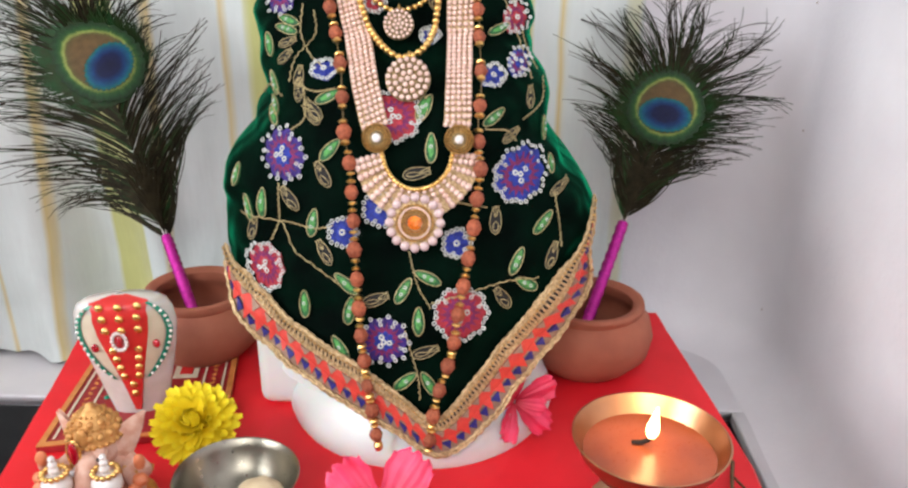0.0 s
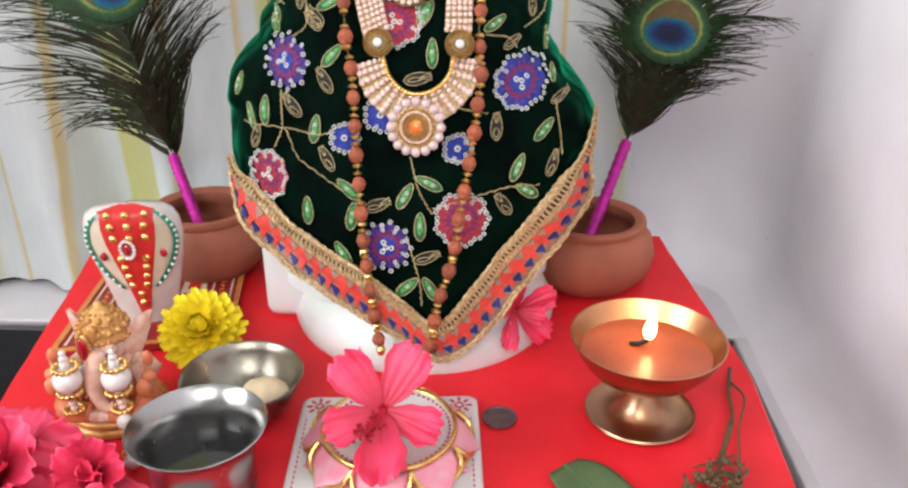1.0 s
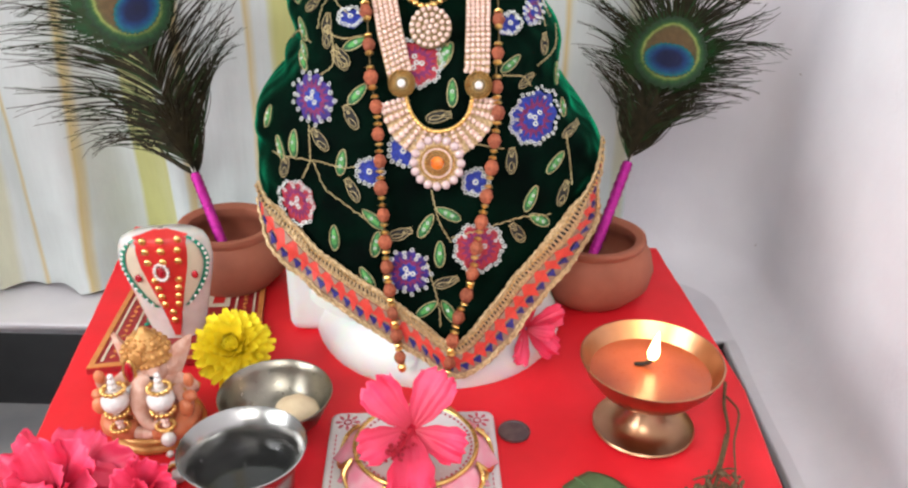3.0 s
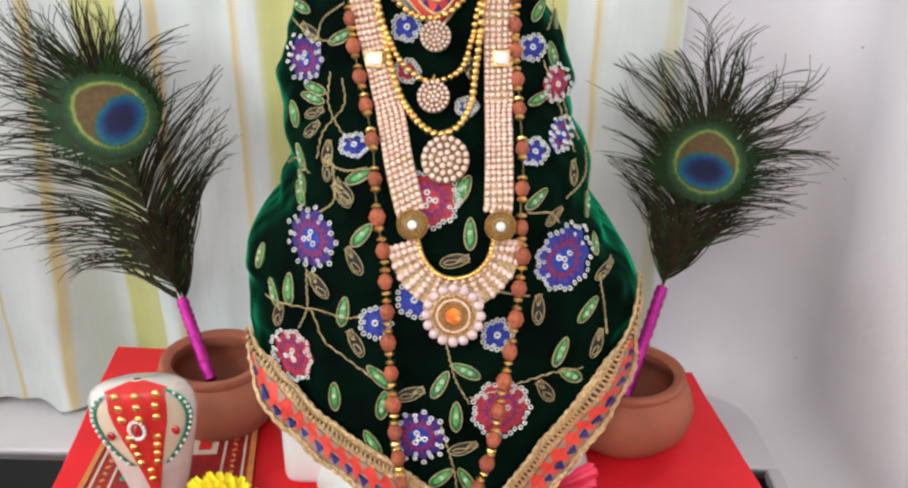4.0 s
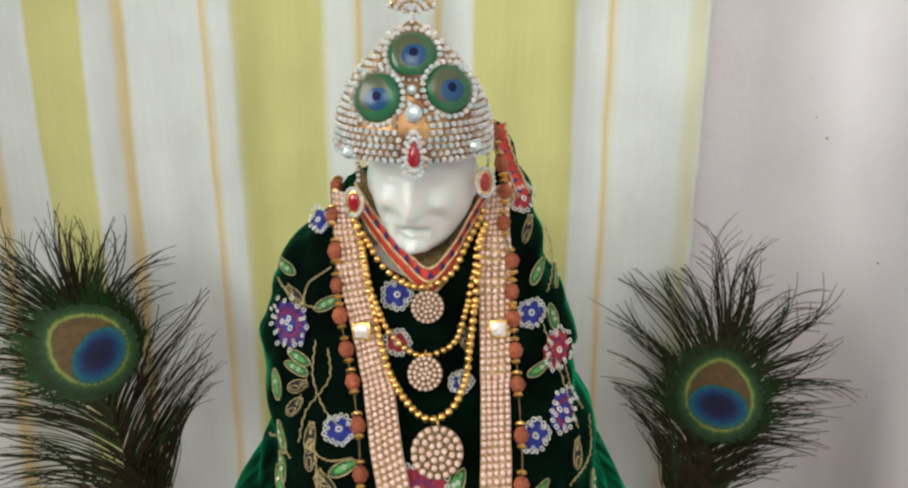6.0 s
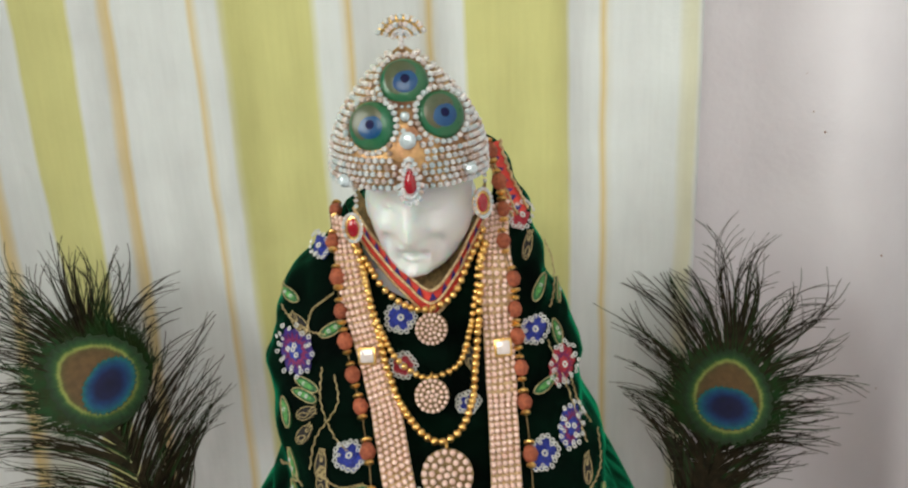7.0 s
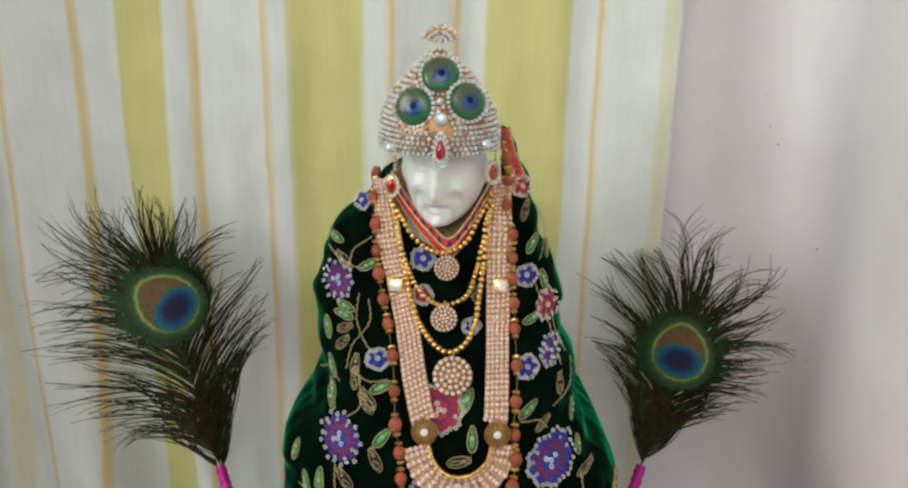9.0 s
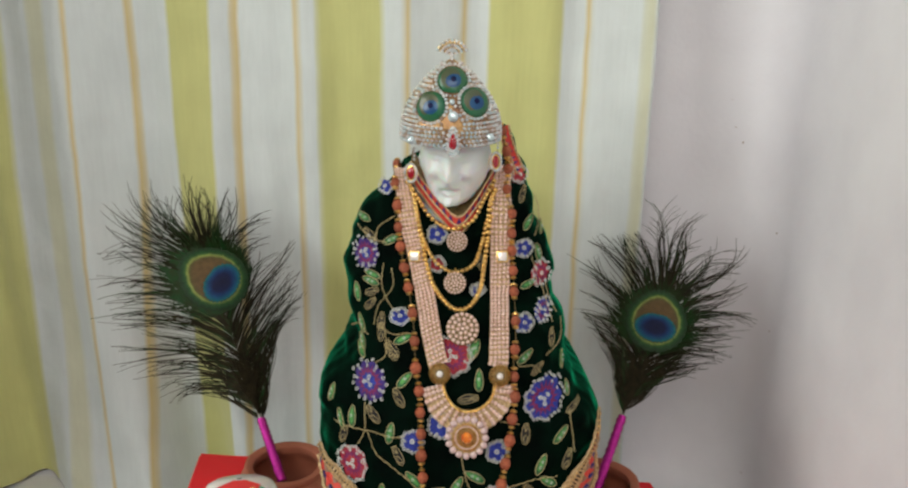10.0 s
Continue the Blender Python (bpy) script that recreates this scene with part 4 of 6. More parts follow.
RUDRA_L = [(-0.63, 3.32), (-0.58, 3.05), (-0.55, 2.75), (-0.48, 2.47), (-0.40, 2.25), (-0.37, 2.12), (-0.31, 1.73), (-0.29, 1.42), (-0.26, 1.10), (-0.24, 0.80), (-0.21, 0.51), (-0.16, 0.26)]
RUDRA_R = [(0.26, 3.61), (0.31, 3.31), (0.33, 3.00), (0.36, 2.67), (0.39, 2.38), (0.40, 2.16), (0.40, 1.75), (0.38, 1.44), (0.32, 1.12), (0.26, 0.77), (0.18, 0.44), (0.15, 0.24)]
seed = Geo()


def seed_at(u, v):
    a, b = math.pi * u, math.tau * v
    r = 0.040 * (1 + 0.10 * math.cos(5 * b)) * (1 + 0.05 * math.sin(9 * a))
    return Vector((r * math.sin(a) * math.cos(b), r * math.sin(a) * math.sin(b), 0.049 * math.cos(a)))


SEED = shared("seed_bead", seed.grid(9, 20, seed_at, True), M_RUDRA)
CAP = shared("bead_cap", Geo().lathe([(0.006, 0.0), (0.022, 0.002), (0.026, 0.010), (0.020, 0.018), (0.006, 0.022)], (0, 0, 0), 10), M_GOLD)
mala = thing("seed_bead_necklace", BODY, "long necklace of red-brown rudraksha seeds with gold caps on the shawl", "necklace")
for points in (RUDRA_L, RUDRA_R):
    _, far = laid(points, 4, 0.06)
    count = max(2, int(far / 0.142))
    spots, _ = laid(points, count, 0.062)
    part("wire", Geo().tube([p for p, _ in laid(points, 120, 0.06)[0]], 0.0035, 5), M_GOLDTHREAD, mala, "gold wire")
    for k, (p, nrm) in enumerate(spots):
        way = (spots[min(k + 1, count - 1)][0] - spots[max(k - 1, 0)][0]).normalized()
        turn = frame_of(way, nrm)
        piece("seed_bead", SEED, mala, p, turn @ Matrix.Rotation(random.uniform(0, 6), 3, "Z"), random.uniform(0.92, 1.05))
        for sgn in (-1, 1):
            piece("bead_cap", CAP, mala, p + way * 0.051 * sgn, turn if sgn > 0 else turn @ Matrix.Rotation(math.pi, 3, "X"), random.uniform(1.0, 1.2))
p, nrm = on(-0.15, 0.19, 0.06)
part("end_bead", Geo().ball(p, 0.028, (1, 1, 1.3), 8, 12), M_GOLD, mala, "small gold end bead")

# broad pearl necklace
haar = thing("pearl_necklace", BODY, "broad pink-pearl strap necklace with gold medallions and a round pendant", "necklace")
STRAP_L = [(-0.56, 3.28), (-0.51, 3.04), (-0.45, 2.78), (-0.35, 2.46), (-0.20, 2.04), (-0.175, 1.98)]
STRAP_R = [(0.28, 3.34), (0.27, 2.84), (0.28, 2.44), (0.285, 2.04), (0.275, 1.98)]
U_IN = [(-0.135, 1.86), (-0.10, 1.77), (-0.03, 1.70), (0.06, 1.675), (0.155, 1.70), (0.225, 1.77), (0.25, 1.86)]


def evenly(points, along):
    """Places at equal steps along a line as it lies on the cloth."""
    fine, _ = spline([(x, z, 0) for x, z in points], 300)
    lie_at = [on(p.x, p.y, 0.0)[0] for p in fine]
    run = np.concatenate([[0.0], np.cumsum([(b - a).length for a, b in zip(lie_at, lie_at[1:])])])
    n = max(2, int(run[-1] / along))
    spots = np.interp(np.linspace(0, run[-1], n), run, np.arange(300))
    return [fine[int(i)].lerp(fine[min(299, int(i) + 1)], i - int(i)) for i in spots]


def strap(points, rows, gap, off, inward=0.0, along=0.0355):
    """Rows of pearls side by side along a line, on a thin gold backing."""
    line = evenly(points, along)
    n = len(line)
    pearls, back = Geo(), []
    for k, p in enumerate(line):
        way = (line[min(k + 1, n - 1)] - line[max(k - 1, 0)]).normalized()
        across = Vector((way.y, -way.x, 0))
        edge = []
        for r in range(rows):
            q = p + across * (gap * (r - (rows - 1) / 2) + inward)
            spot, nrm = on(q.x, q.y, off)
            pearls.ball(spot, 0.0160 * (1 + (0.10 * r if inward else 0)) * random.uniform(0.93, 1.05), (1, 1, 1), 5, 8)
            edge.append(on(q.x + across.x * gap * 0.5 * (1 if r == rows - 1 else -1 if r == 0 else 0), q.y + across.y * gap * 0.5 * (1 if r == rows - 1 else -1 if r == 0 else 0), off - 0.012)[0])
        back.append(edge)
    b = Geo().grid(n, rows, lambda u, v: back[round(u * (n - 1))][round(v * (rows - 1))])
    return pearls, b


for points, rows, gap, inward in ((STRAP_L, 5, 0.0305, 0.0), (STRAP_R, 5, 0.0305, 0.0), (U_IN, 5, 0.034, 0.085)):
    pearls, back = strap(points, rows, gap, 0.045, inward)
    web = part("strap", back, M_PALEGOLD, haar, "gold backing of the pearl strap")
    part("pearls", pearls, M_PEARL, web, "rows of small pink pearls", kind="stuff")
edge = [on(p.x, p.y, 0.05)[0] for p in spline([(x, z, 0) for x, z in U_IN], 30)[0]]
g = Geo()
for p in edge:
    g.ball(p, 0.016, (1, 1, 1), 5, 8)
part("gold_edge", g, M_GOLD, haar, "row of gold beads inside the curve", kind="stuff")


def plate(x, z, r, off):
    """A round plate lying on the shawl: centre, frame, lathe turn."""
    p, n = on(x, z, off)
    n = (n + Vector((0, -1.2, 0.25))).normalized()
    return p, frame_of(n)


for x, z in ((-0.165, 1.93), (0.275, 1.925)):
    p, t = plate(x, z, 0.08, 0.075)
    med = part("medallion", Geo().lathe([(0.002, 0.02), (0.04, 0.02), (0.062, 0.014), (0.080, 0.004), (0.082, -0.008), (0.002, -0.012)], p, 32, t), M_GOLDTHREAD, haar, "round gold beaded medallion")
    g = Geo()
    for r, c in ((0.078, 34), (0.062, 26), (0.046, 18)):
        for k in range(c):
            a = math.tau * k / c
            g.ball(p + t @ Vector((r * math.cos(a), r * math.sin(a), 0.012 + 0.16 * (0.08 - r))), 0.0075, (1, 1, 1), 4, 6)
    part("gold_beads", g, M_GOLD, med, kind="stuff")
    part("pearl", Geo().ball(p + t @ Vector((0, 0, 0.026)), 0.026, (1, 1, 0.6), 8, 14, t), M_WHITEPEARL, med, "flat white pearl")
for x, z in ((-0.43, 2.64), (0.28, 2.65)):
    p, t = plate(x, z, 0.04, 0.07)
    clasp = part("square_setting", Geo().box((-0.048, -0.048, -0.01), (0.048, 0.048, 0.012), Matrix.Translation(p) @ t.to_4x4(), 0.006), M_GOLD, haar)
    part("mirror_stone", Geo().box((-0.036, -0.036, 0.012), (0.036, 0.036, 0.024), Matrix.Translation(p) @ t.to_4x4(), 0.008), M_STONE, clasp, "square mirror stone")

p, t = plate(0.06, 1.495, 0.17, 0.095)
pendant = part("pendant", Geo().lathe([(0.002, 0.02), (0.10, 0.018), (0.15, 0.004), (0.155, -0.012), (0.002, -0.015)], p, 40, t), M_PALEGOLD, haar, "round pendant with an orange stone and a pearl rim")
PEARL = shared("rim_pearl", Geo().ball((0, 0, 0), 0.0275, (1, 1, 0.8), 8, 14), M_PINKISH)
for k in range(16):
    a = math.tau * k / 16
    piece("rim_pearl", PEARL, pendant, p + t @ Vector((0.143 * math.cos(a), 0.143 * math.sin(a), 0.012)), t)
g, h = Geo(), Geo()
for r, c, geo in ((0.102, 40, g), (0.086, 34, h), (0.070, 28, g), (0.054, 22, g)):
    for k in range(c):
        a = math.tau * k / c
        geo.ball(p + t @ Vector((r * math.cos(a), r * math.sin(a), 0.022 + 0.1 * (0.11 - r))), 0.0082, (1, 1, 1), 4, 6)
part("gold_beads", g, M_GOLD, pendant, kind="stuff")
part("copper_beads", h, M_PEARL, pendant, kind="stuff")
part("orange_stone", Geo().lathe([(0.001, 0.052), (0.020, 0.050), (0.040, 0.034), (0.044, 0.022), (0.001, 0.02)], p, 9, t), M_AMBER, pendant, "faceted orange stone", smooth=False)

# three gold chains, each with a round stone-set pendant
CH1 = [(-0.49, 3.19), (-0.35, 3.00), (-0.22, 2.89), (-0.08, 2.87), (0.06, 2.96), (0.19, 3.22)]
CH2 = [(-0.47, 3.16), (-0.40, 2.93), (-0.30, 2.68), (-0.18, 2.56), (-0.07, 2.53), (0.07, 2.61), (0.15, 2.88), (0.20, 3.16)]
CH3 = [(-0.46, 3.14), (-0.38, 2.84), (-0.27, 2.46), (-0.18, 2.34), (-0.04, 2.28), (0.09, 2.35), (0.15, 2.60), (0.21, 3.15)]
for points, x, z, r, along in ((CH1, -0.08, 2.77, 0.088, 0.037), (CH2, -0.08, 2.45, 0.092, 0.034), (CH3, 0.0, 2.185, 0.130, 0.040)):
    chain = thing("gold_bead_chain", BODY, "gold bead chain with a round stone-set pendant", "necklace", "gold chains on the statue")
    g = Geo()
    for q in evenly(points, along * 1.05):
        p = on(q.x, q.y, 0.075)[0]
        g.ball(p, along * 0.56, (1, 1, 1), 6, 9)
    part("gold_beads", g, M_GOLD, chain, kind="stuff")
    p, t = plate(x, z, r, 0.085)
    disc = part("pendant", Geo().lathe([(0.002, 0.016), (r * 0.8, 0.012), (r, 0.0), (r, -0.012), (0.002, -0.014)], p, 28, t), M_GOLDTHREAD, chain)
    g = Geo()
    for k in range(4):
        c = 6 * k if k else 1
        for j in range(c):
            a = math.tau * j / c + 0.2 * k
            g.ball(p + t @ Vector((r * 0.29 * k * math.cos(a), r * 0.29 * k * math.sin(a), 0.022)), r * 0.125, (1, 1, 0.8), 5, 7, t)
    part("round_stones", g, M_PEARL, disc, "pale pink round stones", kind="stuff")
    part("bail", Geo().ring(p + t @ Vector((0, r + 0.012, 0)), 0.018, 0.006, t @ Vector((1, 0, 0)), 12, 5), M_GOLD, disc)

# ---- crown ----
CRX, CRY = -0.155, 2.22
crown = thing("crown", (CRX, CRY, 3.56), "domed crown covered in clear rhinestones with three peacock-eye discs", "crown")
DOME = [(0.400, 3.625), (0.405, 3.68), (0.398, 3.78), (0.370, 3.87), (0.318, 3.97), (0.240, 4.07), (0.155, 4.16), (0.075, 4.23), (0.02, 4.265)]
DOME_Z, DOME_R = [z for _, z in DOME], [r for r, _ in DOME]
CROWN_TILT = Matrix.Rotation(radians(4.0), 3, "Y")


def dome(a, z, off=0.0):
    """A place on the crown: a is the angle from the front, to the right."""
    r = float(np.interp(z, DOME_Z, DOME_R)) + off
    p = Vector((r * 0.97 * math.sin(a), -r * math.cos(a), z - 3.9))
    n = Vector((math.sin(a), -math.cos(a), 0.15 + 0.9 * max(0, z - 3.8) / 0.45)).normalized()
    m = Matrix.Rotation(radians(5), 3, "Z")
    return Vector((CRX, CRY, 3.9)) + m @ p, m @ n


shell = Geo().grid(20, 56, lambda u, v: dome(math.tau * v, 3.625 + 0.64 * u)[0], True)
part("shell", shell, M_CROWNGOLD, crown, "gold-foil shell of the crown")
DISCS = [(-0.50, 3.93), (0.53, 3.965), (0.0, 4.12)]


def crown_lathe(a, z, r):
    p, n = dome(a, z, 0.03)
    return p, frame_of((n + Vector((0, -0.5, 0))).normalized())


stones = Geo()
for a0, z0 in DISCS:
    p, t = crown_lathe(a0, z0, 0.12)
    disc = part("feather_disc", Geo().lathe([(0.001, 0.022), (0.06, 0.020), (0.10, 0.010), (0.118, -0.01), (0.118, -0.05), (0.001, -0.05)], p, 36, t), M_GLASSEYE, crown, "glazed green peacock-eye disc")
    part("bronze_patch", Geo().ball(p + t @ Vector((-0.012, 0.012, 0.012)), 0.084, (1, 1.05, 0.17), 8, 24, t), M_GLASSBRONZE, disc)
    part("blue_patch", Geo().ball(p + t @ Vector((0.004, -0.006, 0.020)), 0.064, (1, 0.92, 0.15), 8, 24, t), M_GLASSBLUE, disc)
    part("dark_patch", Geo().ball(p + t @ Vector((0.006, 0.002, 0.027)), 0.026, (1, 1, 0.16), 6, 16, t), M_EYENAVY, disc)
    for k in range(26):
        b = math.tau * k / 26
        stones.ball(p + t @ Vector((0.132 * math.cos(b), 0.132 * math.sin(b), 0.0)), 0.0165, (1, 1, 0.9), 4, 6)


def clear_of(p):
    for a0, z0 in DISCS:
        q, _ = crown_lathe(a0, z0, 0)
        if (p - q).length < 0.158:
            return False
    return True


rows = [3.64 + 0.033 * k for k in range(19)]
for i, z in enumerate(rows):
    r = float(np.interp(z, DOME_Z, DOME_R))
    n = max(3, int(math.tau * r / 0.036))
    for k in range(n):
        a = math.tau * (k + 0.5 * (i % 2)) / n - math.pi
        p, nrm = dome(a, z, 0.014)
        low_gap = abs(a) < 0.17 and z < 3.84
        bare = z > 3.80 and abs(a) < 0.16 and z < 3.98
        if abs(a) < 2.0 and clear_of(p) and not low_gap and not (bare and (i + k) % 2):
            stones.ball(p, random.uniform(0.0148, 0.0172), (1, 1, 1), 4, 6)
part("rhinestones", stones, M_STONE, crown, "rows of clear rhinestones", kind="stuff", smooth=False)
p, t = crown_lathe(0.0, 3.685, 0.1)
drop = part("red_drop", Geo().add([p + t @ Vector((0.034 * math.sin(b) * (0.6 - 0.4 * math.cos(b)) * 1.15, 0.062 * math.cos(b) - 0.005, 0.03)) for b in (math.tau * k / 20 for k in range(20))] +
                                  [p + t @ Vector((0, -0.01, 0.05))] + [p + t @ Vector((0.04 * math.sin(b), 0.06 * math.cos(b), -0.03)) for b in (math.tau * k / 20 for k in range(20))],
                                  [(k, (k + 1) % 20, 20) for k in range(20)] + [(k, 21 + k, 21 + (k + 1) % 20, (k + 1) % 20) for k in range(20)]), M_RUBY, crown, "red drop-shaped stone")
g = Geo()
for k in range(18):
    b = math.tau * k / 18
    for rr in (1.0, 1.42):
        g.ball(p + t @ Vector((0.046 * rr * math.sin(b) * (0.8 - 0.25 * math.cos(b)), 0.075 * rr * math.cos(b) - 0.008, 0.022)), 0.0135, (1, 1, 1), 4, 6)
part("rhinestones", g, M_STONE, drop, kind="stuff", smooth=False)
for a, z, r in ((0.0, 3.865, 0.042), (-0.88, 3.66, 0.034), (0.80, 3.69, 0.034), (-0.02, 3.97, 0.024)):
    p, t = crown_lathe(a, z, r)
    part("large_rhinestone", Geo().lathe([(0.001, 0.026), (r * 0.55, 0.024), (r, 0.004), (r, -0.02), (0.001, -0.03)], p, 10, t), M_STONE, crown, "large round clear stone", smooth=False)
fan = Geo()
for k in range(9):
    b = radians(-70 + 17.5 * k)
    for r in (0.035, 0.07, 0.105):
        fan.ball((CRX + r * 1.15 * math.sin(b), CRY - 0.02, 4.305 + r * math.cos(b)), 0.0165, (1, 1, 1), 4, 6)
for k in range(4):
    fan.ball((CRX, CRY - 0.02, 4.25 + 0.026 * k), 0.018, (1, 1, 1), 4, 6)
finial = part("finial", Geo().grid(6, 12, lambda u, v: Vector((CRX + 0.13 * u * math.sin(radians(-75 + 150 * v)), CRY + 0.004, 4.30 + 0.12 * u * math.cos(radians(-75 + 150 * v))))), M_GOLD, crown, "small fan-shaped jewel on top")
finial.modifiers.new("thickness", "SOLIDIFY").thickness = 0.0015
part("rhinestones", fan, M_STONE, finial, kind="stuff", smooth=False)

# ---- earrings ----
for x, y, z, yaw in ((-0.475, 2.19, 3.335, -18), (0.215, 2.16, 3.455, 35)):
    ear = thing("earring", (x, y, z), "oval red-stone earring ringed with small clear stones", "earring", "pair of earrings")
    t = Matrix.Rotation(radians(yaw), 3, "Z") @ frame_of((0, -1, 0.1))
    c = Vector((x, y, z))
    part("red_stone", Geo().ball(c, 0.042, (0.9, 1.35, 0.5), 10, 18, t), M_RUBY, ear, "oval red stone")
    part("setting", Geo().lathe([(0.002, -0.012), (0.075, -0.012), (0.08, 0.0), (0.06, 0.01), (0.002, 0.004)], c, 28, t @ Matrix.Diagonal((0.72, 1.02, 1))), M_GOLD, ear)
    g = Geo()
    for k in range(20):
        b = math.tau * k / 20
        g.ball(c + t @ Vector((0.053 * math.cos(b), 0.074 * math.sin(b), 0.012)), 0.0125, (1, 1, 1), 4, 6)
    part("clear_stones", g, M_STONE, ear, kind="stuff", smooth=False)
    g = Geo()
    for k in range(4):
        g.ball(c + Vector((0.02, 0.03, 0.11 + 0.03 * k)), 0.013, (1, 1, 1), 4, 6)
    part("hook_beads", g, M_STONE, ear, kind="stuff")

# ---- clay pots with peacock feathers ----
POT = [(0.02, 0.03), (0.20, 0.035), (0.26, 0.06), (0.36, 0.16), (0.385, 0.27), (0.345, 0.38), (0.285, 0.44), (0.285, 0.50), (0.325, 0.525), (0.355, 0.52), (0.362, 0.49),
       (0.345, 0.455), (0.405, 0.39), (0.435, 0.27), (0.41, 0.14), (0.30, 0.02), (0.26, 0.0), (0.02, 0.0)]


def clay_pot(x, y, turn):
    g = Geo().lathe([(1.06 * r, 1.02 * z) for r, z in POT], (x, y, 0.005), 56)
    for v in g.v:
        a = math.atan2(v.y - y, v.x - x) + turn
        k = 1 + 0.012 * math.sin(2 * a) + 0.01 * math.sin(3 * a + 1) + 0.004 * math.sin(40 * v.z)
        v.x, v.y = x + (v.x - x) * k, y + (v.y - y) * k
    pot = thing("clay_pot", (x, y, 0), "small round terracotta pot holding a peacock feather", "pot", "clay pots beside the statue")
    part("pot_body", g, M_CLAY, pot)
    part("rim", Geo().ring((x, y, 0.515), 0.358, 0.027, (0, 0, 1), 56, 10), M_CLAY, pot, "thick rolled rim")


clay_pot(1.235, 2.16, 0.3)
clay_pot(-1.645, 2.23, 1.4)


def woven(name, rough):
    """A surface coloured by the pattern laid on its mesh, broken up by fine strands."""
    m = mat(name, (1, 1, 1), (0.70, 0.70, 0.70), rough, scale=220, fine=2600, bump=0.8, Specular_IOR_Level=0.25)
    n, link = m.node_tree.nodes, m.node_tree.links.new
    pattern, mul = n.new("ShaderNodeAttribute"), n.new("ShaderNodeMix")
    pattern.attribute_name = "pattern"
    mul.data_type, mul.blend_type = "RGBA", "MULTIPLY"
    mul.inputs[0].default_value = 1.0
    base = n["Principled BSDF"].inputs["Base Color"]
    link(base.links[0].from_socket, mul.inputs[6])
    link(pattern.outputs["Color"], mul.inputs[7])
    link(mul.outputs[2], base)
    return m


M_EYEPATTERN = woven("feather_eye", 0.45)
EYE_OUTER = [(0.0, (0.15, 0.080, 0.030)), (0.60, (0.12, 0.072, 0.026)), (0.69, (0.10, 0.080, 0.024)), (0.73, (0.26, 0.30, 0.075)), (0.765, (0.20, 0.26, 0.06)), (0.80, (0.03, 0.10, 0.02)), (0.88, (0.012, 0.055, 0.016)), (1.0, (0.012, 0.028, 0.008))]
EYE_INNER = [(0.0, (0.001, 0.002, 0.030)), (0.46, (0.002, 0.005, 0.050)), (0.62, (0.001, 0.028, 0.12)), (0.80, (0.001, 0.070, 0.16)), (0.93, (0.003, 0.13, 0.14)), (1.0, (0.03, 0.085, 0.05))]


